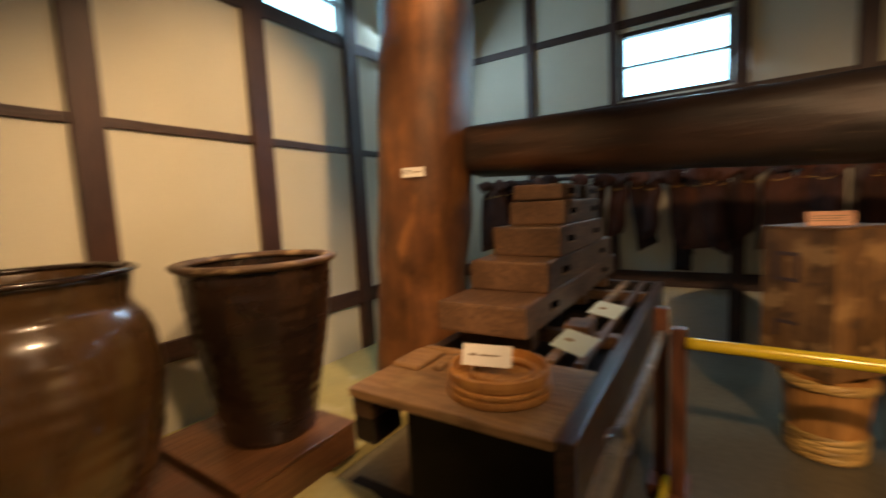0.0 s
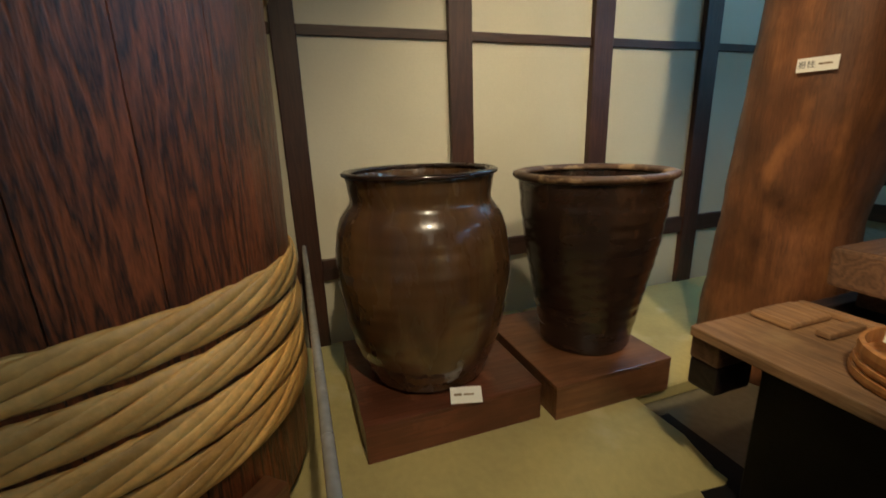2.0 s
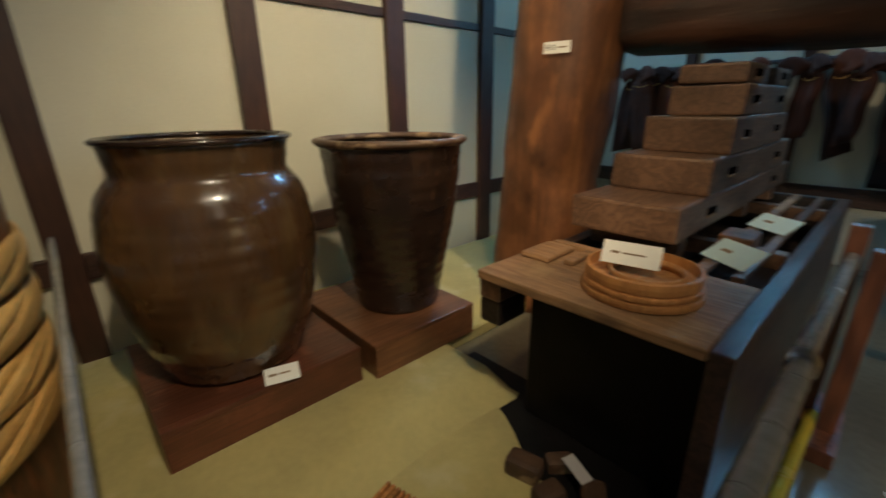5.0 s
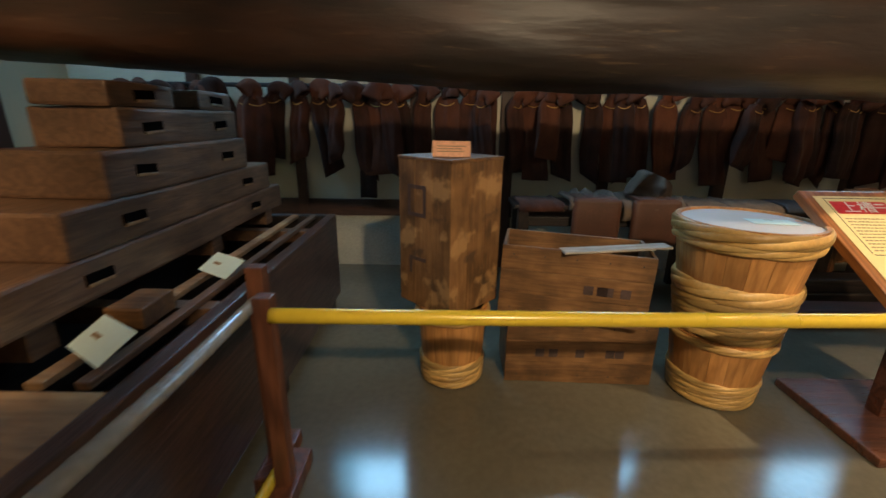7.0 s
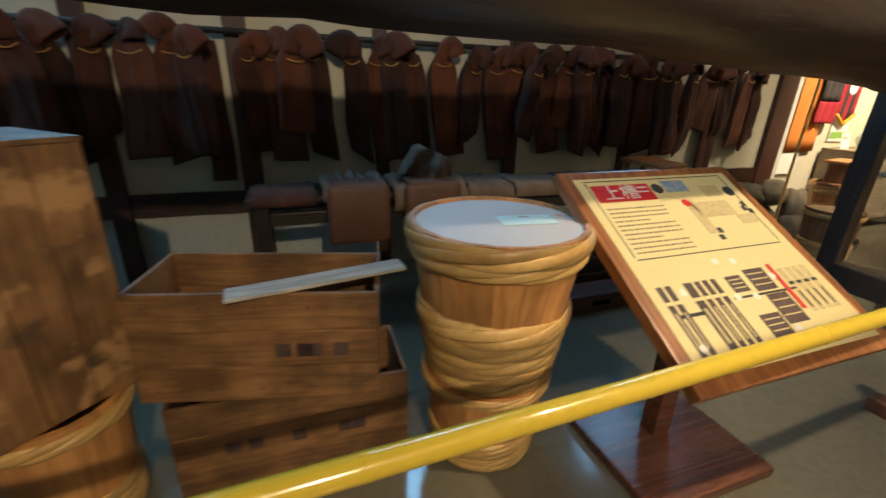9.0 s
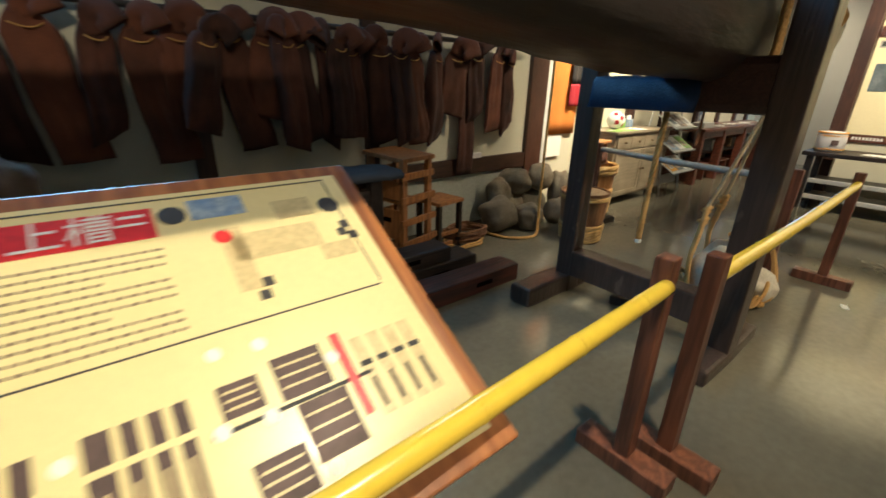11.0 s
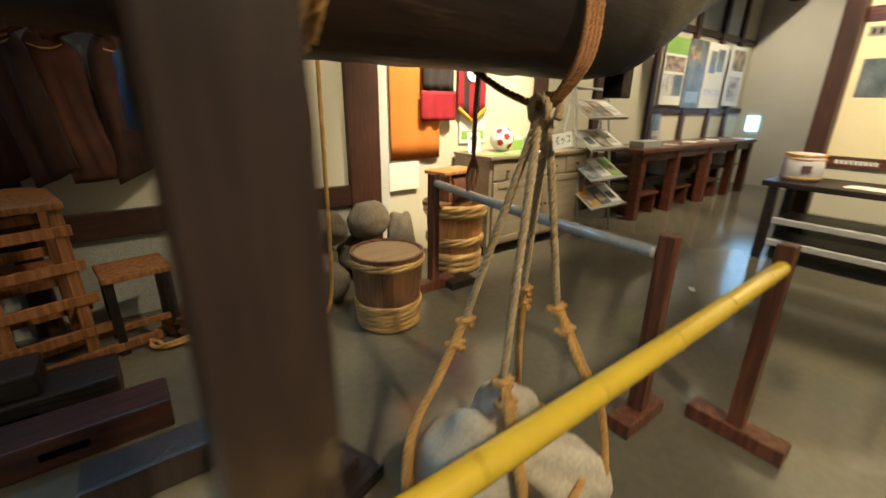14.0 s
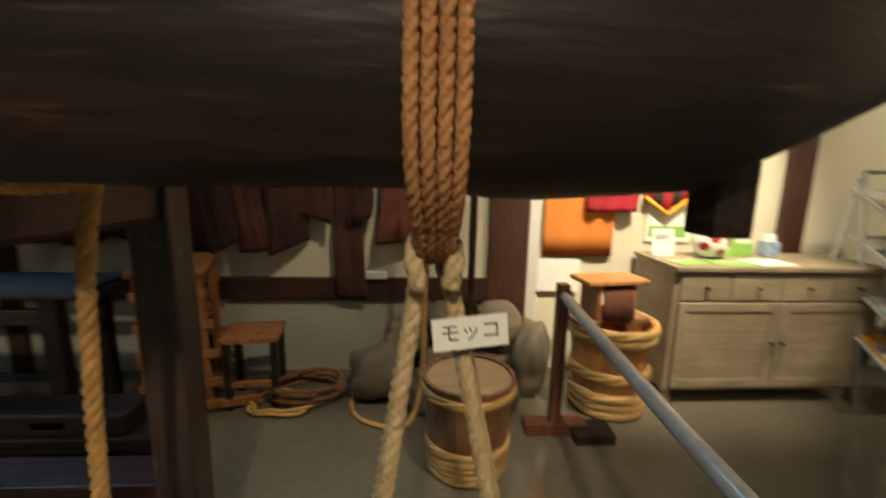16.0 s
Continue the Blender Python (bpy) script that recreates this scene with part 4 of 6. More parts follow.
for x0, x1, y0, y1, tz in ((-1.18, -0.72, 1.70, 1.745, 0), (-1.00, -0.955, 1.50, 1.69, 6), (-0.90, -0.86, 1.56, 1.695, -8)):
    tagged(part("wood_strip", rough_box(x0, x1, y0, y1, 0.7545, 0.776, 0.005, 3, 0.004, x0 + y1), BENCHTOP), "worn wooden strip lying on the front board", "board")
tray = thing("round_tray", "nested round bentwood trays of orange cedar on the front board", "tray", pose(-0.66, 1.47, 0.753))
for i, (r, z0, z1) in enumerate(((0.205, 0, 0.03), (0.20, 0.031, 0.055), (0.195, 0.056, 0.10))):
    part("ring", lathe([(r - 0.012, z0), (r, z0 + 0.003), (r + 0.002, (z0 + z1) / 2), (r, z1 - 0.003), (r - 0.012, z1)], 64, closed=True), TUBWOOD, tray)
part("base", disc(0.19, 0.05, 0.058, 48), TUBWOOD, tray)
part("inner_ring", lathe([(0.118, 0.059), (0.128, 0.06), (0.128, 0.09), (0.118, 0.092)], 40, closed=True), TUBWOOD, tray, smooth=True, m=pose(0.02, -0.01, 0))
card("label_card", "white name card standing in the round tray", pose(-0.70, 1.45, 0.885, 62, 0, 12), 0.20, 0.085, [(-0.07, -0.04, -0.004, 0.005), (-0.03, 0.05, -0.003, 0.003)])
for x, y, s_, mt in ((-0.86, 1.10, 0.07, RIM), (-0.72, 1.06, 0.06, RIM), (-0.60, 1.16, 0.065, RIM), (-0.50, 1.02, 0.05, RIM), (-0.78, 1.22, 0.055, RIM)):
    bl = rough_box(-s_, s_, -s_ * 0.7, s_ * 0.7, 0, s_ * 1.1, 0.02, 2, 0.012, x * 9)
    tagged(part("rubble_stone", bl, mt, smooth=False, m=pose(x, y, 0.0, 0, 0, x * 400)), "small dark stone lying by the trough foot", "stone", "stones by the trough")
card("floor_card", "yellowed paper card lying on the stones", pose(-0.69, 1.20, 0.078, 12, 0, -25), 0.13, 0.05, [], LID)


# ---- barrier rails ----
def bamboo_pole(name, label, a, c, r, material, nodes=9, category="pole"):
    a, c = Vector(a), Vector(c)
    o = thing(name, label, category)
    d = (c - a)
    L = d.length
    path, rad = [], []
    ks = 120
    for i in range(ks + 1):
        path.append(a.lerp(c, i / ks) + Vector((0, 0, -0.012 * math.sin(math.pi * i / ks))))
    step = 1.0 / nodes

    def taper(f):
        q = (f % step) / step
        return 1.0 + 0.03 * max(0, 1 - abs(q - 0.5) * 2 / 0.05) - 0.02 * (f - 0.5)
    part("cane", tube(path, r, 14, taper=taper), material, o, smooth=True)
    for i in range(nodes):
        f = (i + 0.5) / nodes
        c_ = a.lerp(c, f) + Vector((0, 0, -0.012 * math.sin(math.pi * f)))
        part("node_ring", lathe([(r * 1.01, -0.005), (r * 1.045, -0.0015), (r * 1.045, 0.0015), (r * 1.01, 0.005)], 16, closed=True), material, o, smooth=True,
             m=Matrix.Translation(c_) @ d.to_track_quat("Z", "Y").to_matrix().to_4x4())
    return o


def rail_post(x, y, top, turn=0, foot=0.36, label="dark red-brown wooden barrier post on a block foot"):
    o = thing("barrier_post", label, "barrier post", pose(x, y, 0, 0, 0, turn), group="barrier posts")
    part("post", rough_box(-0.032, 0.032, -0.03, 0.03, 0.07, top, 0.006, 3, 0.0015, x), RAILPOST, o)
    part("foot", rough_box(-0.05, 0.05, -foot / 2, foot / 2, 0.0, 0.07, 0.006, 3, 0.002, y), RAILPOST, o)
    return o


rail_post(-0.075, 2.17, 0.875)
rail_post(-0.16, 2.32, 0.93, foot=0.3)
rail_post(4.02, 2.31, 0.88)
rail_post(4.18, 2.22, 0.88)
rail_post(6.86, 2.25, 0.86)
rail_post(6.61, 2.55, 0.86, 90, 0.3)
rail_post(6.70, 4.22, 0.86, 90, 0.34)
bamboo_pole("bamboo_rail", "glossy yellow bamboo barrier rail", (-0.045, 2.14, 0.815), (3.985, 2.285, 0.79), 0.027, BAMBOO_Y, 12)
bamboo_pole("bamboo_rail", "glossy yellow bamboo barrier rail", (4.215, 2.225, 0.79), (6.83, 2.245, 0.775), 0.029, BAMBOO_Y, 8)
bamboo_pole("bamboo_rail", "grey weathered bamboo barrier rail", (6.585, 2.585, 0.785), (6.70, 4.185, 0.80), 0.027, BAMBOO_G, 6)
bamboo_pole("bamboo_rail", "grey shiny bamboo barrier rail beside the trough", (-0.16, 0.35, 0.835), (-0.16, 1.14, 0.83), 0.026, BAMBOO_G, 4)
bamboo_pole("bamboo_rail", "grey shiny bamboo barrier rail beside the trough", (-0.165, 1.16, 0.825), (-0.16, 2.285, 0.80), 0.024, BAMBOO_G, 5)
bamboo_pole("bamboo_rail", "grey shiny bamboo barrier rail reaching the wall", (-2.90, -0.10, 0.80), (-0.62, -0.10, 0.80), 0.015, BAMBOO_G, 8)
bamboo_pole("bamboo_rail", "yellow bamboo cane lying low beside the trough", (-0.15, 0.95, 0.27), (-0.13, 2.26, 0.06), 0.024, BAMBOO_Y, 5)
rail_post(-0.62, -0.10, 0.88)
rail_post(-0.16, 0.30, 0.88)
tagged(part("rail_clamp", lathe([(0.03, -0.03), (0.034, -0.02), (0.034, 0.02), (0.03, 0.03)], 20, closed=False), METAL, m=pose(-0.162, 1.15, 0.828, 90, 0, 0)), "grey metal sleeve joining the rail", "clamp")


# ---- box on barrel, crates, tub ----
def tub(name, label, x, y, z, r0, r1, h, hoops, material, lid=None, count=18, hm=None, strands=4, wraps=3, squash=0.55):
    o = thing(name, label, "tub", pose(x, y, z))
    staves(o, count, r0, r1, 0.0, h, 0.016, material)
    part("bottom", disc(r0 - 0.017, 0.015, 0.03, 36), material, o)
    for i, (hz, th, tall) in enumerate(hoops):
        r = r0 + (r1 - r0) * hz / h + 0.002
        for s in range(strands):
            part("hoop_strand", hoop_strands(r, hz, th, strands, wraps, 0.85, 80, seed=i, tall=tall, only=s, squash=squash), hm or BAMBOO, o, "bamboo strand of a plaited hoop", smooth=True)
    if lid:
        part("lid", disc(r1 - 0.018, h - 0.03, h - 0.012, 48), lid, o, "flat lid set inside the rim")
    return o


tub("small_barrel", "small cedar barrel with bamboo hoops under a box", 0.60, 3.05, 0.0, 0.165, 0.20, 0.475, [(0.03, 0.014, 0.02), (0.065, 0.014, 0.02), (0.10, 0.014, 0.02), (0.135, 0.014, 0.022), (0.43, 0.016, 0.03)], TUBWOOD, count=16)
tall = thing("tall_box", "tall weathered wooden box standing on a small barrel", "box", pose(0.575, 3.08, 0.477, 0, 0, 45))
S = 0.195
for i, (nx, ny, rz) in enumerate(((0, -1, 0), (1, 0, 90), (0, 1, 180), (-1, 0, 270))):
    for k in range(3):
        w0 = -S + 2 * S * k / 3
        bd = rough_box(w0 + 0.0015, w0 + 2 * S / 3 - 0.0015, -S, -S + 0.018, 0.0, 0.79, 0.003, 4, 0.0012, i * 3 + k)
        part("board", bd, CRATE_V, tall, m=pose(0, 0, 0, 0, 0, rz))
part("lid", rough_box(-S - 0.004, S + 0.004, -S - 0.004, S + 0.004, 0.79, 0.806, 0.003, 2, 0.001), CRATE, tall)
part("bottom", box(-S + 0.02, S - 0.02, -S + 0.02, S - 0.02, 0.0, 0.02), CRATE, tall)
for a0, a1, z0, z1 in ((-0.12, 0.02, 0.645, 0.665), (-0.12, 0.02, 0.50, 0.52), (-0.12, -0.098, 0.52, 0.645), (-0.002, 0.02, 0.52, 0.645), (-0.11, 0.02, 0.26, 0.28), (-0.11, -0.09, 0.18, 0.26)):
    part("stamp", box(a0, a1, -S - 0.0022, -S - 0.001, z0, z1), INK_BROWN, tall, "faded dark square stamp", m=pose(0, 0, 0, 0, 0, 270))
card("label_card", "salmon pink label card standing on the tall box", pose(0.575, 2.985, 1.320, 62, 0, 0), 0.19, 0.084, [(-0.07, 0.07, 0.012, 0.016), (-0.07, 0.05, -0.002, 0.002), (-0.07, 0.06, -0.016, -0.012)], PINKCARD, PALE_INK, 0.006)


def crate(label, m, w, d, h, plank=3, open_top=True, seed=0):
    o = thing("wooden_crate", label, "crate", m, group="stacked crates")
    t = 0.016
    for k in range(plank):
        z0, z1 = h * k / plank + 0.001, h * (k + 1) / plank - 0.001
        part("board", rough_box(-w / 2, w / 2, -d / 2, -d / 2 + t, z0, z1, 0.003, 4, 0.0015, seed + k), CRATE, o)
        part("board", rough_box(-w / 2, w / 2, d / 2 - t, d / 2, z0, z1, 0.003, 4, 0.0015, seed + k + 9), CRATE, o)
        part("end_board", rough_box(-w / 2, -w / 2 + t, -d / 2 + t, d / 2 - t, z0, z1, 0.003, 3, 0.0015, seed + k + 20), CRATE, o)
        part("end_board", rough_box(w / 2 - t, w / 2, -d / 2 + t, d / 2 - t, z0, z1, 0.003, 3, 0.0015, seed + k + 30), CRATE, o)
    part("bottom", box(-w / 2 + t, w / 2 - t, -d / 2 + t, d / 2 - t, 0.0, 0.014), CRATE, o)
    rnd = random.Random(seed)
    for x in np.linspace(-w * 0.42, w * 0.42, 5):
        for z in (h * 0.12, h * 0.88):
            part("nail", lathe([(0, 0), (0.004, 0), (0.004, 0.002), (0, 0.002)], 8), INK, o, m=pose(x, -d / 2 - 0.001, z, 90, 0, 0))
    for k in range(5):
        x = rnd.uniform(-w * 0.4, w * 0.35)
        part("stamp", box(x, x + 0.05, -d / 2 - 0.0022, -d / 2 - 0.001, h * 0.42, h * 0.42 + 0.05), INK_BROWN, o, "faded dark stencil mark")
    return o


crate("weathered pine crate standing on the floor", pose(1.335, 3.14, 0, 0, 0, -2), 0.84, 0.36, 0.40, 3, seed=1)
crate("open weathered pine crate tilted on a lower crate", pose(1.27, 3.10, 0.412, 0, 1.5, -12), 0.78, 0.36, 0.405, 3, seed=5)
tagged(part("loose_board", rough_box(-0.29, 0.29, -0.045, 0.045, 0.0, 0.012, 0.003, 4, 0.002, 3), GREYBOARD, m=pose(1.45, 2.96, 0.818, 0, -2, 5)), "pale grey board lying across the open crate", "board")

tub("wooden_bucket", "cedar bucket with bamboo hoops carrying a larger tub", 2.075, 2.93, 0.0, 0.20, 0.255, 0.40, [(0.03, 0.013, 0.022), (0.065, 0.013, 0.024), (0.10, 0.013, 0.024), (0.135, 0.013, 0.024), (0.372, 0.013, 0.022)], TUBWOOD, count=18)
tub("sake_tub", "large cedar tub with straw-plaited hoops and a white lid", 2.085, 2.93, 0.402, 0.232, 0.322, 0.60, [(0.035, 0.022, 0.036), (0.085, 0.022, 0.04), (0.14, 0.023, 0.042), (0.20, 0.024, 0.045), (0.262, 0.026, 0.048), (0.512, 0.020, 0.036), (0.560, 0.024, 0.04)], TUBWOOD, LID, 20, strands=4, wraps=2, squash=0.34)
card("label_card", "pale blue-white paper card lying on the tub lid", pose(2.185, 2.90, 0.9925, 0, 0, -8), 0.21, 0.11, [(-0.02, 0.02, 0.03, 0.036)], BLUECARD)
tagged(part("knot_hole", disc(0.016, 0, 0.003, 16, 0.001), PINKCARD, m=pose(2.345, 2.93, 0.9905)), "small brown bung in the tub lid", "bung")
card("tub_sticker", "small printed sticker on the tub side", pose(2.392, 2.89, 0.845, 84, 0, 82), 0.09, 0.12, [(-0.03, 0.02, 0.02, 0.045), (-0.03, 0.03, -0.03, 0.0)], LID, INK)

# ---- explanation sign ----
sg = thing("sign_stand", "sloping wooden explanation sign with a cream panel", "sign", pose(2.80, 2.66, 0))
part("base", rough_box(-0.31, 0.31, -0.31, 0.31, 0.0, 0.05, 0.012, 3, 0.001), SIGNBASE, sg)
part("upright", rough_box(-0.045, 0.045, -0.03, 0.05, 0.05, 0.90, 0.006, 3, 0.001), SIGNBASE, sg)
tilt = math.degrees(math.atan2(0.385, 0.65))
bw, bh = 0.89, 0.90
bd = part("board", rough_box(-bw / 2, bw / 2, -bh / 2, bh / 2, -0.045, 0.0, 0.006, 4, 0.001), SIGNWOOD, sg, "glossy brown wooden board", m=pose(0.005, -0.041, 0.907, tilt, 0, 0))
SP = pose(0.005, -0.041, 0.907, tilt, 0, 0) @ pose(0, 0.0, 0.0005)
pw, ph = 0.79, 0.81


def sprint(name, x0, x1, y0, y1, material, lift=0.003, label=""):
    """Print on the sign, in panel units from its top left corner, downwards."""
    return part(name, box(-pw / 2 + x0 * pw, -pw / 2 + x1 * pw, ph / 2 - y1 * ph, ph / 2 - y0 * ph, 0.0021, lift), material, sg, label, m=SP)


part("panel", box(-pw / 2, pw / 2, -ph / 2, ph / 2, 0, 0.002), CREAM, sg, "cream printed panel", m=SP)
sprint("rule", 0.05, 0.95, 0.018, 0.023, INK)
sprint("title_block", 0.07, 0.42, 0.05, 0.16, RED, label="red title block")
letters("上槽", 0.085, PAPER, sg, SP @ pose(-pw / 2 + 0.225 * pw, ph / 2 - 0.108 * ph, 0.0034))
sprint("print", 0.34, 0.40, 0.07, 0.08, PAPER, 0.0036)
sprint("print", 0.33, 0.40, 0.10, 0.108, PAPER, 0.0036)
part("seal", disc(0.028, 0, 0.001, 24, 0.0004), INK, sg, m=SP @ pose(-pw / 2 + 0.465 * pw, ph / 2 - 0.09 * ph, 0.0022))
part("seal", disc(0.028, 0, 0.001, 24, 0.0004), INK, sg, m=SP @ pose(-pw / 2 + 0.92 * pw, ph / 2 - 0.14 * ph, 0.0022))
sprint("picture", 0.51, 0.66, 0.04, 0.12, BLUEPRINT)
for k in range(11):
    y = 0.20 + 0.0255 * k
    x = 0.08
    end = 0.42 if k % 4 != 3 else 0.28
    while x < end:
        wd = 0.012 + 0.012 * abs(math.sin(k * 7 + x * 90))
        sprint("text_mark", x, min(end, x + wd), y, y + 0.008, PALE_INK, 0.0028)
        x += wd + 0.006
sprint("plan", 0.74, 0.86, 0.09, 0.17, TAN)
sprint("plan", 0.58, 0.84, 0.20, 0.30, TAN)
sprint("plan", 0.56, 0.62, 0.17, 0.40, TAN)
sprint("plan", 0.82, 0.93, 0.30, 0.36, TAN)
part("marker", disc(0.02, 0, 0.001, 20, 0.0004), RED, sg, m=SP @ pose(-pw / 2 + 0.57 * pw, ph / 2 - 0.20 * ph, 0.0032))
for x, y in ((0.62, 0.37), (0.60, 0.41), (0.92, 0.22), (0.90, 0.25), (0.93, 0.27)):
    sprint("plan_mark", x, x + 0.03, y, y + 0.03, INK, 0.0036)
sprint("rule", 0.06, 0.94, 0.49, 0.495, INK)
sprint("rule", 0.052, 0.056, 0.03, 0.48, INK)
sprint("rule", 0.944, 0.948, 0.03, 0.48, INK)
for x, wd in ((0.05, 0.03), (0.095, 0.03), (0.195, 0.045), (0.255, 0.028), (0.30, 0.028), (0.345, 0.028), (0.76, 0.035), (0.81, 0.035), (0.86, 0.035), (0.91, 0.035)):
    sprint("diagram_bar", x, x + wd, 0.63, 0.93 if x < 0.5 else 0.85, INK_BROWN if x < 0.5 else TAN)
    sprint("diagram_mark", x, x + wd, 0.70, 0.715, CREAM if x < 0.5 else INK, 0.0036)
    sprint("diagram_mark", x + wd * 0.3, x + wd * 0.6, 0.75, 0.90 if x < 0.5 else 0.83, TAN if x < 0.5 else INK, 0.0035)
for x0, x1, y0, y1 in ((0.43, 0.52, 0.63, 0.71), (0.555, 0.68, 0.61, 0.72), (0.575, 0.70, 0.74, 0.88), (0.45, 0.565, 0.82, 0.92)):
    sprint("diagram_box", x0, x1, y0, y1, INK_BROWN)
    for k in range(3):
        y = y0 + (y1 - y0) * (0.2 + 0.25 * k)
        sprint("diagram_text", x0 + 0.01, x1 - 0.012, y, y + 0.006, TAN, 0.0036)
sprint("diagram_link", 0.40, 0.78, 0.728, 0.738, INK, 0.0034)
sprint("diagram_link", 0.08, 0.20, 0.76, 0.775, INK, 0.0034)
sprint("diagram_arrow", 0.715, 0.74, 0.60, 0.83, RED, 0.0038, "red arrow bar")
for x, y in ((0.165, 0.67), (0.42, 0.73), (0.45, 0.55), (0.55, 0.56), (0.70, 0.66), (0.52, 0.74), (0.08, 0.90), (0.60, 0.90)):
    part("diagram_dot", disc(0.014, 0, 0.001, 16, 0.0004), PAPER, sg, m=SP @ pose(-pw / 2 + x * pw, ph / 2 - y * ph, 0.0036))


# ---- hanging press bags along the back wall ----
def sack(w, h, d, seed, neck=0.55, lean=0.0, cut=0.0):
    """A flat sewn cloth bag hanging from its neck, with creases and a straight hem; origin at the top."""
    b_ = bmesh.new()
    nz, na = 20, 36
    rings = []
    for i in range(nz + 1):
        f = i / nz
        shoulder = min(1.0, f / 0.16)
        sh = neck + (1 - neck) * math.sin(shoulder * math.pi / 2) + 0.10 * f
        ww = w / 2 * sh * (1 + 0.05 * noise.noise((seed, f * 3, 0.0)))
        dd = d / 2 * (0.55 + 0.6 * math.sin(math.pi * min(1, 0.1 + f * 0.8))) * (1 if f < 0.95 else 0.55)
        cx = lean * f * h + 0.025 * noise.noise((seed + 4, f * 2, 1))
        cy = 0.03 * noise.noise((seed + 9, f * 2.5, 3))
        ring = []
        for k in range(na):
            a = 2 * math.pi * k / na
            c, s_ = math.cos(a), math.sin(a)
            q = (abs(c) ** 3.6 + abs(s_) ** 3.6) ** (-1 / 3.6)
            fold = 0.75 * noise.noise((c * q * 2.6 + seed, s_ + seed, f * 1.5)) + 0.3 * noise.noise((c * q * 6 + seed, s_ * 2, f * 3.5 + seed))
            zz = -h * f + cut * c * h * 0.06 * f ** 3 + 0.008 * noise.noise((a, seed, f * 6))
            ring.append(b_.verts.new((cx + ww * c * q, cy + dd * s_ * q * (1 + fold), zz)))
        rings.append(ring)
    for r0, r1 in zip(rings, rings[1:]):
        for k in range(na):
            b_.faces.new((r0[k], r1[k], r1[(k + 1) % na], r0[(k + 1) % na]))
    b_.faces.new(rings[0])
    b_.faces.new(rings[-1][::-1])
    return b_


def flap(w, h, side, seed):
    """The open mouth of a bag: a short cloth sleeve that flops over the pole to one side."""
    b_ = bmesh.new()
    na = 22
    line = spline([(0, 0.0, -0.05), (0.005 * side, -0.012, 0.015), (0.03 * side, -0.035, 0.045), (0.03 * side + 0.5 * h * side, -0.055, 0.035), (0.02 * side + h * side, -0.065, -0.01 - 0.25 * h)], 3)
    rings = []
    n = len(line)
    for shell in (0, 1):
        order = range(n) if shell == 0 else range(n - 1, 1, -1)
        for i in order:
            t = (line[min(i + 1, n - 1)] - line[max(i - 1, 0)]).normalized()
            u = t.cross(Vector((0, 1, 0.15))).normalized()
            v_ = t.cross(u)
            f = i / (n - 1)
            rad = w * (0.40 + 0.22 * f) - 0.006 * shell
            ring = []
            for k in range(na):
                a = 2 * math.pi * k / na
                q = 1 + 0.20 * noise.noise((math.cos(a) * 1.6 + seed, math.sin(a) * 1.6, f * 2.2))
                ring.append(b_.verts.new(line[i] + (u * math.cos(a) * rad + v_ * math.sin(a) * rad * 0.52) * q))
            rings.append(ring)
    for r0, r1 in zip(rings, rings[1:]):
        for k in range(na):
            b_.faces.new((r0[k], r1[k], r1[(k + 1) % na], r0[(k + 1) % na]))
    b_.faces.new(rings[0])
    bmesh.ops.recalc_face_normals(b_, faces=b_.faces[:])
    return b_


pole = thing("hanging_pole", "dark round pole fixed along the wall for bags", "pole")
part("pole", tube([(-2.5, 4.90, 1.735), (2.2, 4.90, 1.74), (6.30, 4.90, 1.735)], 0.02, 10), BLACKWOOD_X, pole, smooth=True)
protos = []
rnd = random.Random(5)
for v in range(11):
    rust = v in (2, 5, 8)
    side = 1 if v % 3 else -1
    o = thing("press_bag", "rust-brown cloth press bag hanging from a pole" if rust else "dark persimmon-dyed cloth press bag hanging from a pole", "bag", pose(0, 0, -5), group="hanging press bags")
    wd = rnd.uniform(0.16, 0.255)
    part("sack", sack(wd, rnd.uniform(0.50, 0.74), rnd.uniform(0.06, 0.11), v * 1.7, rnd.uniform(0.45, 0.7), rnd.uniform(-0.12, 0.12), rnd.uniform(-1.8, 1.8)), CLOTH_R if rust else CLOTH, o, smooth=True)
    part("folded_mouth", flap(rnd.uniform(0.10, 0.15), rnd.uniform(0.05, 0.12), side, v * 2.3 + 1), CLOTH if v % 2 else CLOTH_R, o, smooth=True, m=pose(rnd.uniform(-0.02, 0.02), -0.01, rnd.uniform(-0.01, 0.02), rnd.uniform(-10, 14), rnd.uniform(-20, 20), 0))
    nw = wd * 0.30
    part("seam", tube(spline([(-nw, -0.035, -0.062), (-nw * 0.3, -0.055, -0.080), (nw * 0.4, -0.055, -0.078), (nw, -0.035, -0.056)], 4), 0.004, 6), ROPE, o, "tan stitched neck seam", smooth=True)
    part("cord", rope([(-0.03, 0.0, -0.02), (0.0, 0.0, 0.075), (0.03, 0.0, -0.02)], 0.005), ROPE_D, o, "thin hanging cord")
    protos.append(o)
used = set()


def hang_bag(o, x, y):
    m = pose(x, y, 1.655 + rnd.uniform(-0.03, 0.02), 0, rnd.uniform(-4, 4), rnd.uniform(-28, 28))
    if o not in used:
        o.matrix_basis = m
        used.add(o)
    else:
        copy_thing(o, m)


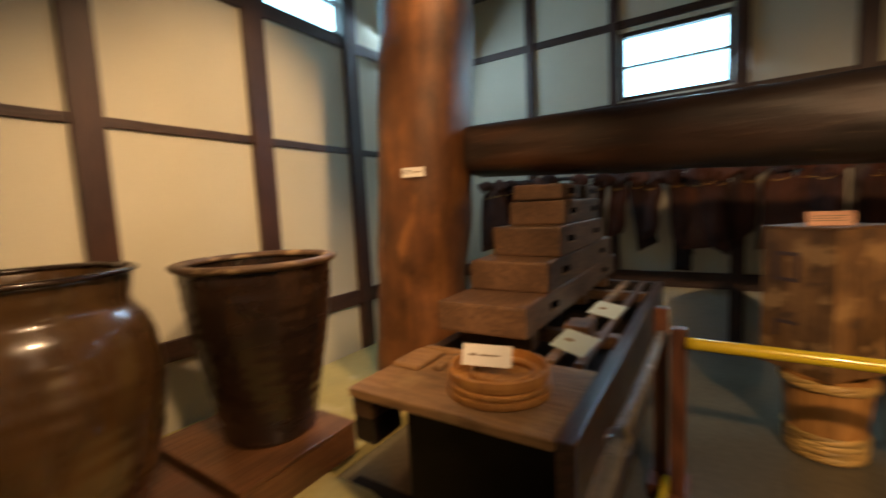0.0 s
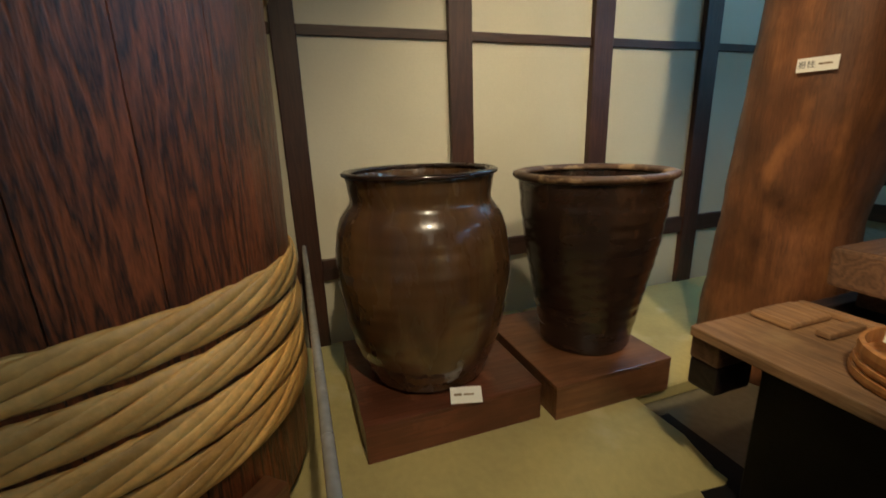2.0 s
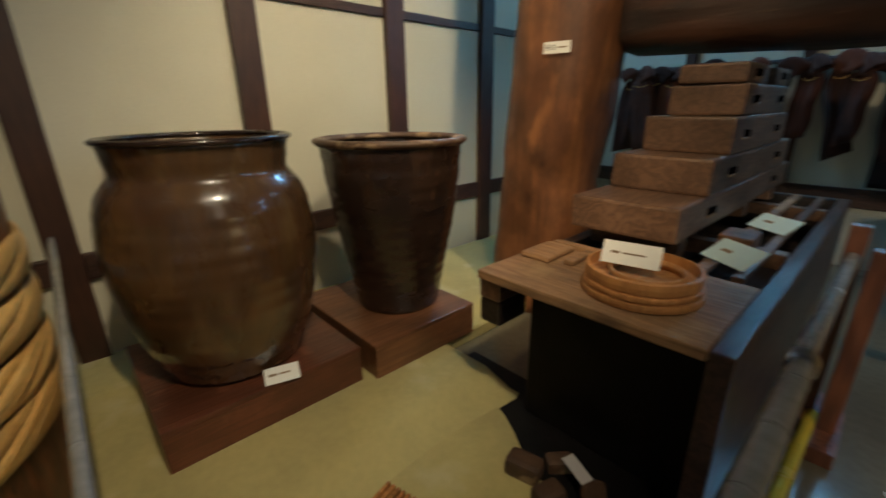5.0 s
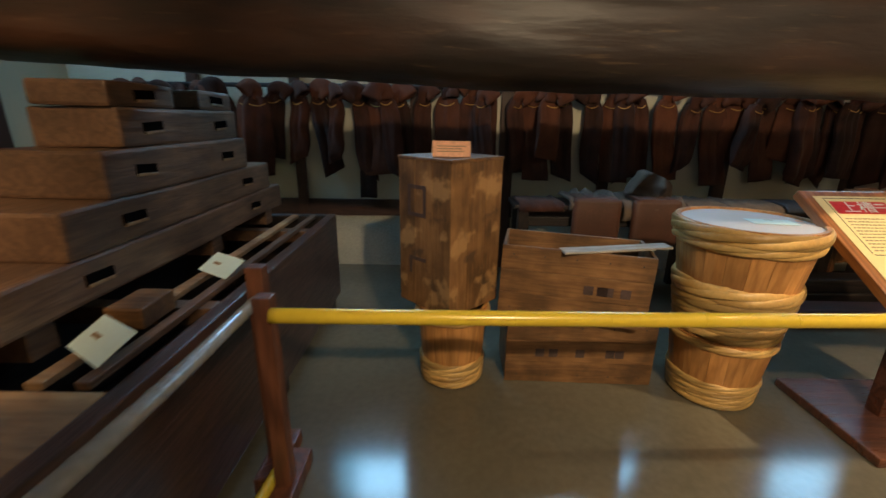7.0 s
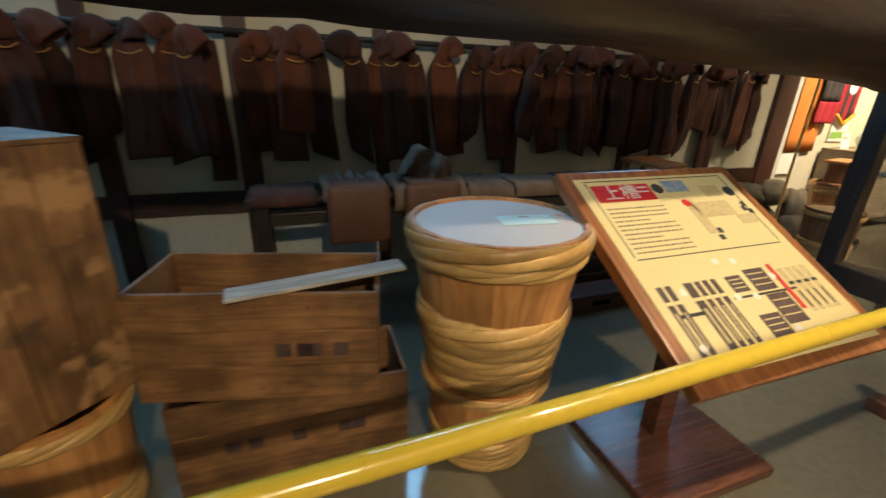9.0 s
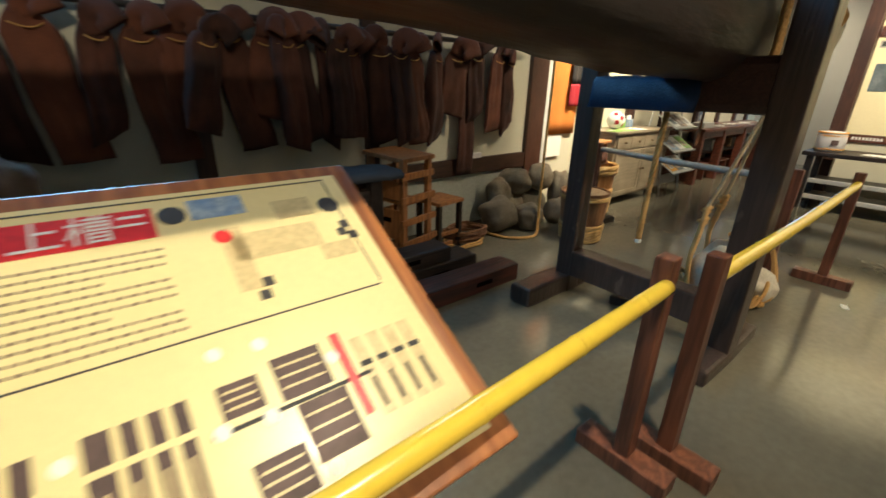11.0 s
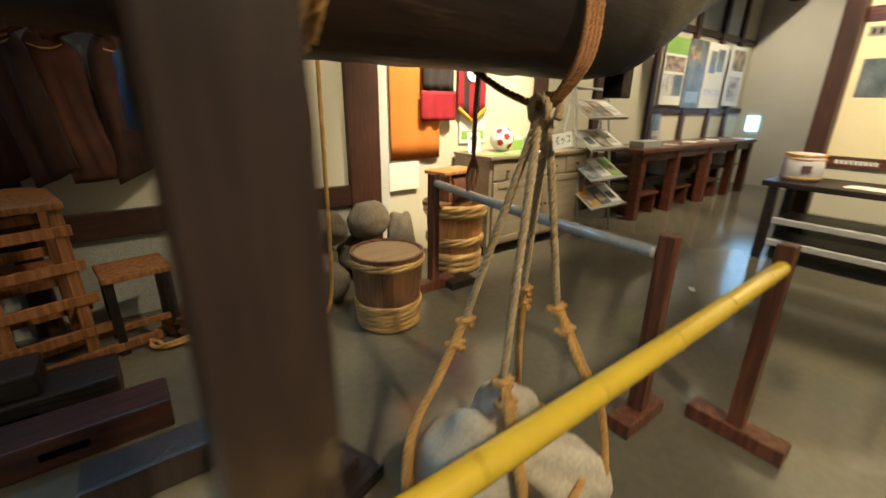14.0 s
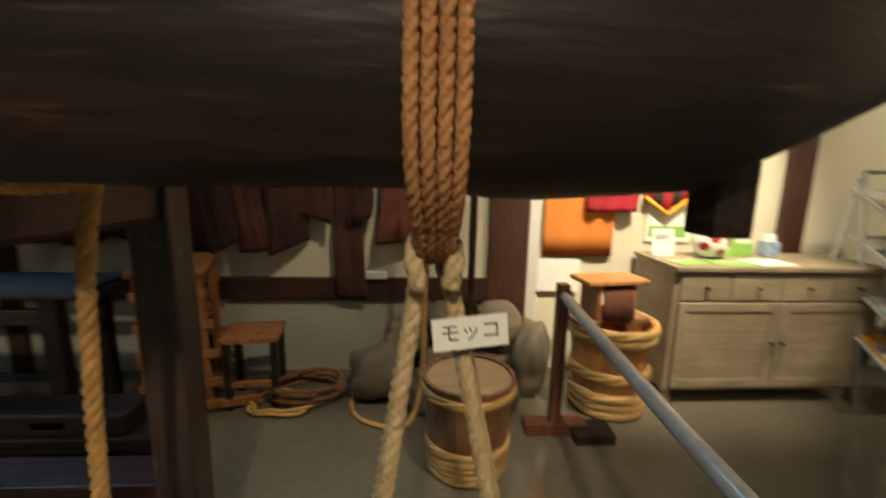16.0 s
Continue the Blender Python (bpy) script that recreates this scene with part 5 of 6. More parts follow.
x, last = -2.3, None
while x < 6.10:
    o = rnd.choice([q for q in protos if q is not last])
    last = o
    hang_bag(o, x, 4.915 - rnd.uniform(0.0, 0.05))
    if rnd.random() < 0.38:
        hang_bag(rnd.choice([q for q in protos if q is not last]), x + rnd.uniform(0.06, 0.13), 4.80 - rnd.uniform(0.0, 0.03))
    x += rnd.uniform(0.15, 0.275)
    if abs(x - 1.05) < 0.06 or 5.58 < x < 5.74:
        x += 0.17
for o in protos:
    if o not in used:
        hang_bag(o, rnd.uniform(0.2, 4.0), 4.80)
# trailing tails of cloth that hang lower near the end of the row
for x, z, wd in ((5.48, 0.55, 0.19), (0.95, 0.78, 0.14), (-0.2, 0.72, 0.15)):
    o = thing("cloth_strip", "long dark cloth strip hanging below the bags", "cloth", pose(x, 4.925, 1.68))
    part("cloth", sack(wd, 1.68 - z, 0.03, x, 0.9), CLOTH, o, smooth=True)
tagged(part("wall_ledge_card", box(-0.075, 0.075, -0.02, 0.02, 0, 0.05, 0.004), LID, m=pose(5.64, 4.945, 0.692)), "small grey block on the wall rail", "block")

# ---- long low bench with folded bags ----
bench = thing("display_bench", "long dark bench covered with grey cloth under the bags", "bench")
part("top", rough_box(1.12, 4.30, 4.22, 4.62, 0.765, 0.80, 0.008, 10, 0.003, 8), BLACKWOOD_X, bench)
for x in (1.20, 2.7, 4.08):
    for y in (4.26, 4.58):
        part("leg", rough_box(x - 0.045, x + 0.045, y - 0.035, y + 0.035, 0.0, 0.765, 0.006, 3, 0.003, x + y), BLACKWOOD, bench)
part("stretcher", rough_box(1.245, 4.035, 4.25, 4.29, 0.62, 0.70, 0.006, 8, 0.003, 2), BLACKWOOD_X, bench)


def drape(x0, x1, y0, y1, z, drop, seed, nx=22, amp=0.02):
    """Cloth lying on a top and falling over its front edge."""
    b_ = bmesh.new()
    prof = [(y1, z), (y1 - (y1 - y0) * 0.33, z + 0.012), (y1 - (y1 - y0) * 0.66, z + 0.016), (y0 + 0.02, z + 0.012), (y0 - 0.008, z - 0.01), (y0 - 0.014, z - drop * 0.5), (y0 - 0.016, z - drop)]
    outer, inner = [], []
    for i in range(nx + 1):
        f = i / nx
        col, col2 = [], []
        for k, (yy, zz) in enumerate(prof):
            w_ = amp * (noise.noise((f * 5 + seed, k * 0.9, seed)) + 0.5 * noise.noise((f * 14 + seed, k * 1.7, 2)))
            x_ = x0 + (x1 - x0) * f + 0.02 * noise.noise((seed, k * 0.7, f * 2))
            up = (0, abs(w_)) if k < 4 else (-abs(w_), 0)
            col.append(b_.verts.new((x_, yy + up[0], zz + up[1] + 0.004)))
            col2.append(b_.verts.new((x_, yy + (0.004 if k >= 4 else 0), zz + (0.0 if k < 4 else 0))))
        outer.append(col)
        inner.append(col2)
    for a, c in zip(outer, outer[1:]):
        for k in range(len(prof) - 1):
            b_.faces.new((a[k], c[k], c[k + 1], a[k + 1]))
    for a, c in zip(inner, inner[1:]):
        for k in range(len(prof) - 1):
            b_.faces.new((a[k], a[k + 1], c[k + 1], c[k]))
    for a, c in ((outer, inner),):
        for i in range(nx):
            b_.faces.new((a[i][-1], a[i + 1][-1], c[i + 1][-1], c[i][-1]))
            b_.faces.new((a[i][0], c[i][0], c[i + 1][0], a[i + 1][0]))
        for i in (0, nx):
            for k in range(len(prof) - 1):
                q = (a[i][k], a[i][k + 1], c[i][k + 1], c[i][k])
                b_.faces.new(q if i == 0 else q[::-1])
    return b_


def bench_cloth(x0, x1, drop, seed, material, label, z=0.802, y0=4.215, amp=0.03):
    return tagged(part("folded_cloth", drape(x0, x1, y0, 4.60, z, drop, seed, amp=amp), material, smooth=True), label, "cloth")


bench_cloth(1.15, 1.52, 0.05, 1, CLOTH, "dark folded cloth lying on the bench")
bench_cloth(1.56, 1.96, 0.06, 2, CLOTH_G, "grey crumpled cloth lying over a leather bag", 0.83, amp=0.09)
bench_cloth(2.00, 2.50, 0.12, 3, CLOTH_G, "grey crumpled cloth heaped on the bench", amp=0.12)
bench_cloth(2.52, 2.86, 0.10, 4, CLOTH_G, "grey folded cloth lying on the bench", amp=0.05)
bench_cloth(2.88, 3.30, 0.08, 5, CLOTH_G, "grey folded cloth lying on the bench", amp=0.03)
bench_cloth(3.33, 4.28, 0.035, 6, CLOTH_NAVY, "navy cloth spread on the bench top", amp=0.015)


def satchel(x, seed):
    o = thing("leather_bag", "brown leather-like bag hanging at the bench front", "bag", pose(x, 4.175, 0.5), group="bench bags")
    b_ = rough_box(-0.19, 0.19, -0.045, 0.03, 0.0, 0.37, 0.035, 6, 0.012, seed)
    part("body", b_, LEATHER, o, smooth=True)
    part("strap", rough_box(-0.16, 0.16, -0.03, 0.25, 0.345, 0.375, 0.01, 5, 0.008, seed + 1), LEATHER, o, smooth=True)
    return o


satchel(1.77, 1)
satchel(2.25, 5)
o = thing("bag_bundle", "upright brown bundle of bags standing on the bench", "bag", pose(2.33, 4.40, 1.03, 0, 24, 0))
part("sack", sack(0.30, 0.24, 0.22, 8.2, 0.75), CLOTH_G, o, smooth=True)

# ---- low planks and ladder rack near the press frame ----
def floor_plank(x0, x1, y0, y1, z0, z1, seed, material, label):
    o = thing("long_plank", label, "plank", group="planks on the floor")
    part("plank", rough_box(x0, x1, y0, y1, z0, z1, 0.012, 8, 0.004, seed), material, o)
    for x in (x1 - 0.35, x0 + 0.4):
        part("hand_hole", box(-0.075, 0.075, -0.0015, 0.012, -0.016, 0.016, 0.001), HOLE_SHADE, o, "slotted hand hole, its shaded inside painted as a black plate", m=pose(x, y0 - 0.002, (z0 + z1) / 2))
    return o


floor_plank(2.95, 4.97, 3.70, 3.90, 0.0, 0.135, 3, REDPLANK, "long red-brown slotted plank lying on the floor")
floor_plank(2.70, 4.80, 3.98, 4.22, 0.0, 0.16, 4, BLACKWOOD_X, "long dark slotted plank lying on the floor")
floor_plank(2.60, 4.55, 4.00, 4.20, 0.161, 0.27, 5, BLACKWOOD_X, "dark slotted plank lying on another plank")

rk = thing("step_rack", "small orange-brown wooden stepped rack by the wall", "rack", pose(4.51, 4.62, 0, 0, 0, 14) @ Matrix.Diagonal((0.86, 0.9, 1, 1)))
for sx in (-0.17, 0.17):
    for sy in (-0.20, 0.18):
        part("leg", rough_box(sx - 0.03, sx + 0.03, sy - 0.022, sy + 0.022, 0.0, 0.85, 0.004, 4, 0.002, sx + sy), LADDER, rk)
for k, (z0, z1) in enumerate(((0.22, 0.46), (0.54, 0.68))):
    part("end_board", rough_box(-0.20, -0.178, -0.176, 0.156, z0, z1, 0.005, 3, 0.002, k), LADDER, rk)
part("hand_hole", box(-0.2015, -0.192, -0.08, 0.05, 0.35, 0.39, 0.001), HOLE_SHADE, rk, "slotted hand hole, its shaded inside painted as a black plate")
for z in (0.16, 0.34, 0.52, 0.70):
    for y in (-0.222, 0.202):
        part("rail", rough_box(-0.22, 0.30 - 0.12 * z, y - 0.014, y + 0.014, z, z + 0.05, 0.004, 3, 0.002, z + y), LADDER, rk)
part("top_board", rough_box(-0.23, 0.21, -0.25, 0.23, -0.016, 0.016, 0.006, 3, 0.003, 2), LADDER, rk, m=pose(0, 0, 0.862, 3, 0, 0))
part("shelf_board", rough_box(-0.138, 0.138, -0.19, 0.16, 0.49, 0.51, 0.003, 3, 0.002, 2), LADDER, rk)
for y in (-0.26, 0.0):
    part("runner", rough_box(-0.22, 0.52, y, y + 0.045, 0.03, 0.075, 0.005, 4, 0.002, y), LADDER, rk)
st = thing("low_stool", "low orange-brown wooden stool with dark legs", "stool", pose(4.93, 4.62, 0, 0, 0, 8))
part("seat", rough_box(-0.16, 0.16, -0.15, 0.15, 0.42, 0.45, 0.006, 3, 0.002, 2), LADDER, st)
for sx in (-0.13, 0.13):
    for sy in (-0.12, 0.12):
        part("leg", rough_box(sx - 0.02, sx + 0.02, sy - 0.02, sy + 0.02, 0.0, 0.42, 0.003, 2, 0.002, sx), BLACKWOOD, st)
part("stretcher", rough_box(-0.11, 0.11, -0.135, -0.105, 0.14, 0.17, 0.003, 2, 0.002, 2), LADDER, st)

# ---- press frame at the lever's end ----
fr = thing("press_stand", "heavy dark timber frame of two posts under the lever", "frame")
part("post", rough_box(5.02, 5.165, 2.295, 2.435, 0.0, 2.35, 0.012, 10, 0.004, 1), STANDWOOD, fr)
part("post", rough_box(5.10, 5.225, 3.34, 3.46, 0.0, 2.30, 0.012, 10, 0.004, 2), STANDWOOD, fr)
part("foot", rough_box(4.68, 5.46, 3.345, 3.515, 0.0, 0.13, 0.02, 6, 0.005, 3), STANDWOOD, fr)
part("foot", rough_box(4.75, 5.5, 2.29, 2.44, 0.0, 0.09, 0.02, 6, 0.005, 4), STANDWOOD, fr)
part("sill", rough_box(5.085, 5.225, 2.44, 3.345, 0.135, 0.315, 0.012, 6, 0.004, 5), STANDWOOD, fr)
part("cross_beam", hewn_log([(2.435, 5.10, 1.40, 0.075, 0.125), (2.68, 5.10, 1.40, 0.075, 0.125), (2.82, 5.12, 1.35, 0.07, 0.075), (3.345, 5.14, 1.34, 0.065, 0.07)], 9, "x", 20, 5, 5), TIMBER_Y, fr, m=Matrix(((0, 1, 0, 0), (1, 0, 0, 0), (0, 0, 1, 0), (0, 0, 0, 1))))
part("cap", rough_box(5.06, 5.18, 2.435, 3.34, 2.05, 2.2, 0.012, 5, 0.004, 8), TIMBER_Y, fr)
b = drape(-0.30, 0.30, -0.085, 0.07, 0.0, 0.15, 3, 30, 0.018)
tagged(part("blue_sheet", b, CLOTH_BLUE, smooth=True, m=pose(5.13, 3.03, 1.418, 0, 0, -90)), "crumpled blue sheet hung over the frame's crossbeam", "cloth")

# ropes
rp = thing("hanging_rope", "yellowish hemp rope looped on the frame and hanging down", "rope")
part("cord", rope([(5.30, 2.98, 1.42), (5.27, 2.97, 1.25), (5.25, 2.97, 1.0), (5.235, 2.97, 0.75), (5.23, 2.97, 0.49)], 0.017), ROPE, rp, smooth=True)
part("whipping", lathe([(0, -0.012), (0.018, -0.01), (0.019, 0.01), (0, 0.012)], 14), PAPER, rp, "pale bound rope end", m=pose(5.23, 2.97, 0.478))
for i in range(3):
    lx = 5.225 + 0.027 * i
    ring = [(lx, 2.60, 1.415), (lx, 2.53, 1.50), (lx, 2.525, 1.70), (lx, 2.535, 1.89), (lx, 2.62, 1.965), (lx, 2.80, 1.975), (lx, 2.98, 1.965), (lx, 3.07, 1.89), (lx, 3.075, 1.68), (lx, 3.06, 1.50), (lx + 0.01, 2.97, 1.40), (lx, 2.80, 1.395), (lx, 2.62, 1.412)]
    part("loop", rope(ring, 0.013), ROPE, rp, "rope loop round the lever", smooth=True)
wr = thing("rope_hanger", "bundle of brown ropes carrying stone weights from the lever", "rope")
KX, KY, KZ = 5.95, 2.66, 1.315
for i in range(4):
    ox = -0.024 + 0.016 * i
    tx = KX - 0.004 + ox * 1.05
    part("sling_rope", rope([(tx, 3.02, 1.75), (tx, 2.9, 1.955), (tx, 2.66, 1.965), (tx, 2.545, 1.86), (tx, 2.535, 1.62), (tx, 2.54, 1.45), (KX + ox * 0.8, 2.60, 1.36), (KX + ox * 0.6, KY - 0.01, KZ + 0.005), (KX + ox * 0.6, KY + 0.02, KZ + 0.02)], 0.0086), ROPE_O, wr, smooth=True)
part("sling_rope", rope([(KX - 0.05, 3.03, 1.75), (KX - 0.05, 3.0, 1.5), (KX - 0.01, 2.86, 1.38), (KX, KY + 0.02, KZ)], 0.011), ROPE_D, wr, smooth=True)
for sx in (-0.02, 0.02):
    part("eye", rope([(KX + sx, KY - 0.03, KZ - 0.03), (KX + sx * 1.3, KY - 0.028, KZ + 0.012), (KX + sx, KY + 0.005, KZ + 0.032), (KX + sx * 0.7, KY + 0.035, KZ + 0.005), (KX + sx, KY + 0.02, KZ - 0.035)], 0.0125), ROPE_P, wr, "spliced eye of pale rope", smooth=True)
feet = (((5.83, 2.82, 0.64), (5.56, 2.76, 0.30), (5.56, 2.70, 0.07)), ((5.82, 2.62, 0.52), (5.74, 2.44, 0.26), (5.76, 2.46, 0.05)),
        ((6.11, 2.82, 0.68), (6.18, 2.88, 0.36), (6.13, 2.82, 0.07)), ((6.09, 2.65, 0.68), (6.12, 2.44, 0.33), (6.05, 2.39, 0.06)))
for i, (k0, k1, k2) in enumerate(feet):
    a = Vector((KX + (0.02 if k0[0] > KX else -0.02), KY, KZ - 0.02))
    mid = Vector(k0)
    part("leg_rope", rope([a, a.lerp(mid, 0.5), mid], 0.0125), ROPE_P, wr, smooth=True)
    for dz in (0.0, -0.075):
        q = mid.lerp(Vector(k1), -dz * 2.6)
        part("knot", rope([q + Vector((0.02, -0.015, 0.0)), q + Vector((-0.02, -0.015, -0.01)), q + Vector((-0.02, 0.018, -0.02)), q + Vector((0.022, 0.018, -0.03)), q + Vector((0.02, -0.015, -0.04))], 0.0135), ROPE, wr, smooth=True)
    for off in (-0.012, 0.014):
        e = Vector((off, off * 0.6, 0))
        part("net_rope", rope([mid + e, mid.lerp(Vector(k1), 0.5) + e * 1.6, Vector(k1) + e, Vector(k2) + e * 2, (5.86 + off * 4, 2.62, 0.02)], 0.0125), ROPE, wr, smooth=True)
loop = []
for i in range(17):
    a = 2 * math.pi * i / 16
    loop.append((5.85 + 0.32 * math.cos(a), 2.63 + 0.25 * math.sin(a), 0.14 + 0.05 * math.sin(4 * a)))
part("net_rope", rope(loop, 0.0125), ROPE, wr, smooth=True)
for k in range(6):
    a, c = 2 * math.pi * k / 6 + 0.3, 2 * math.pi * (k + 1) / 6 + 0.3
    ends = [Vector((5.85 + 0.31 * math.cos(q), 2.63 + 0.24 * math.sin(q), 0.15)) for q in (a, c)]
    low_ = Vector((5.85 + 0.30 * math.cos((a + c) / 2), 2.63 + 0.24 * math.sin((a + c) / 2), 0.03))
    part("net_rope", rope([ends[0], ends[0].lerp(low_, 0.5) + Vector((0, 0, -0.02)), low_, ends[1].lerp(low_, 0.5) + Vector((0, 0, -0.02)), ends[1]], 0.0115), ROPE, wr, smooth=True)
    part("knot", rope([low_ + Vector((0.018 * math.cos(q), 0.018 * math.sin(q), 0.004 * q - 0.008)) for q in range(8)], 0.0105), ROPE, wr, smooth=True)
mokko = card("label_card", "white name card tied to the weight ropes", pose(5.998, 2.628, 1.228, 84, -4, 6), 0.10, 0.042, [])
letters("モッコ", 0.027, INK, mokko, pose(0, 0, 0.0022))


def boulder(label, x, y, z, rx, ry, rz, seed, material, turn=0, tiltx=0, name="stone", group="stones"):
    b_ = bmesh.new()
    bmesh.ops.create_icosphere(b_, subdivisions=4, radius=1.0)
    for v in b_.verts:
        k = 1 + 0.26 * noise.noise(v.co * 1.3 + Vector((seed, 0, 0))) + 0.05 * noise.noise(v.co * 4 + Vector((seed, 2, 0)))
        c = v.co * k
        v.co = Vector((c.x * rx, c.y * ry, c.z * rz))
    m = pose(x, y, z, tiltx, 0, turn)
    low_z = min((m @ v.co).z for v in b_.verts)
    o = part(name, b_, material, smooth=True, m=m)
    return tagged(o, label, "stone", group)


boulder("pale grey stone weight in a rope net", 5.70, 2.63, 0.215, 0.14, 0.165, 0.205, 1, STONE_P, 20, 0, "stone_weight", "stone weights")
boulder("pale grey stone weight in a rope net", 5.94, 2.72, 0.225, 0.125, 0.125, 0.245, 5, STONE_P, -55, 34, "stone_weight", "stone weights")
boulder("pale grey stone weight in a rope net", 5.97, 2.50, 0.165, 0.115, 0.20, 0.12, 9, STONE_P, 55, 22, "stone_weight", "stone weights")

# ---- corner with stones, coils, buckets ----
for i, (x, y, z, rx, ry, rz) in enumerate(((5.70, 4.62, 0.17, 0.21, 0.16, 0.18), (5.86, 4.80, 0.34, 0.18, 0.13, 0.14), (6.08, 4.84, 0.15, 0.20, 0.13, 0.16), (6.10, 4.80, 0.43, 0.19, 0.13, 0.14), (6.38, 4.78, 0.16, 0.18, 0.15, 0.17), (6.45, 4.74, 0.45, 0.17, 0.15, 0.15), (6.0, 4.48, 0.13, 0.15, 0.13, 0.14), (6.42, 4.45, 0.13, 0.13, 0.12, 0.14), (6.66, 4.62, 0.25, 0.12, 0.13, 0.26))):
    boulder("rounded grey-brown river stone heaped by the wall", x, y, z, rx, ry, rz, i * 2.1 + 3, STONE, i * 40, 0, "river_stone", "heaped stones")


def coil(label, x, y, r, turns, cord, material, seed, squash=1.0):
    rn = random.Random(seed)
    pts = []
    for i in range(turns * 14):
        a = 2 * math.pi * i / 14
        rr = r * (1 + rn.uniform(-0.18, 0.12))
        pts.append((x + rr * math.cos(a), y + rr * squash * math.sin(a), cord + 0.012 * i / 14 * 1.4 + rn.uniform(0, 0.01)))
    o = thing("rope_coil", label, "rope")
    part("cord", rope(pts, cord, per=0.012), material, o, smooth=True)
    return o


tagged(part("low_block", rough_box(-0.16, 0.16, -0.12, 0.12, 0.0, 0.06, 0.012, 3, 0.005, 7), BLACKWOOD_X, m=pose(5.37, 3.0, 0.0, 0, 0, 20)), "low dark wooden block under the hanging rope", "block")
tagged(part("dark_peg", rough_box(-0.06, 0.06, -0.045, 0.045, 0.0, 0.07, 0.02, 3, 0.008, 3), BLACKWOOD, m=pose(5.41, 2.99, 0.0605, 0, 0, 25)), "dark worn wooden peg lying on the low block", "peg")
coil("loose coil of brown rope lying on the floor", 5.25, 4.62, 0.21, 6, 0.014, ROPE_D, 2, 0.8)
coil("loose coil of hemp rope lying on the floor", 5.12, 4.50, 0.19, 2, 0.011, ROPE, 4, 0.7)
o = thing("hanging_rope", "hemp rope hanging from the lever down to the stones", "rope")
arc = [(5.98, 4.34, 1.72), (5.975, 4.34, 1.3), (5.97, 4.34, 0.8), (5.96, 4.33, 0.35), (5.93, 4.30, 0.12), (5.86, 4.26, 0.02), (5.70, 4.28, 0.016), (5.56, 4.40, 0.016), (5.52, 4.60, 0.02), (5.54, 4.78, 0.03)]
part("cord", rope(arc, 0.013), ROPE, o, smooth=True)
o = thing("hanging_rope", "dark brown rope with a bunched end behind the lever", "rope")
part("cord", rope([(6.055, 3.00, 1.62), (6.055, 3.06, 1.40), (6.055, 3.07, 1.13)], 0.009), ROPE_D, o, smooth=True)
for k in range(5):
    part("rope_end", rope([(6.055, 3.07, 1.135), (6.055 + 0.012 * (k - 2), 3.07 + 0.01 * (k % 2), 1.08), (6.055 + 0.009 * (k - 2), 3.075, 1.005 + 0.012 * (k % 3))], 0.007), ROPE_D, o, "bunched dark rope end", smooth=True)

tub("wooden_bucket", "cedar bucket with bamboo hoops and a flat tan wooden lid", 6.18, 3.98, 0.0, 0.182, 0.222, 0.48, [(0.03, 0.012, 0.02), (0.062, 0.012, 0.02), (0.094, 0.012, 0.02), (0.126, 0.012, 0.022), (0.16, 0.013, 0.022), (0.43, 0.012, 0.026)], TUBWOOD_D, LIDWOOD, 18)
tub("wooden_bucket", "pale cedar bucket bound with broad bamboo hoops", 7.12, 4.50, 0.0, 0.20, 0.245, 0.56, [(0.04, 0.02, 0.03), (0.09, 0.02, 0.03), (0.14, 0.02, 0.03), (0.27, 0.02, 0.04), (0.50, 0.02, 0.03), (0.545, 0.02, 0.03)], TUBWOOD, None, 16)
yk = thing("shoulder_stand", "pale wooden stand with brown cloth on the bucket", "stand", pose(7.08, 4.50, 0.56, 0, 0, 10))
part("plank", rough_box(-0.235, 0.235, -0.10, 0.10, 0.0, 0.03, 0.006, 3, 0.003, 1), TUBWOOD_D, yk)
part("panel", rough_box(-0.13, -0.10, -0.09, 0.09, 0.03, 0.24, 0.006, 3, 0.003, 2), LADDER, yk)
part("panel", rough_box(0.10, 0.13, -0.09, 0.09, 0.03, 0.24, 0.006, 3, 0.003, 3), LADDER, yk)
part("top", rough_box(-0.20, 0.20, -0.11, 0.11, 0.24, 0.27, 0.01, 3, 0.003, 4), TUBWOOD, yk)
part("cloth", drape(-0.10, 0.10, -0.10, 0.06, 0.20, 0.17, 9, 14, 0.02), CLOTH_R, yk, "rust-brown draped cloth", smooth=True)
tagged(part("low_block", rough_box(6.78, 7.0, 4.08, 4.24, 0.0, 0.06, 0.01, 3, 0.003, 1), BLACKWOOD_X), "low dark wooden block on the floor", "block")

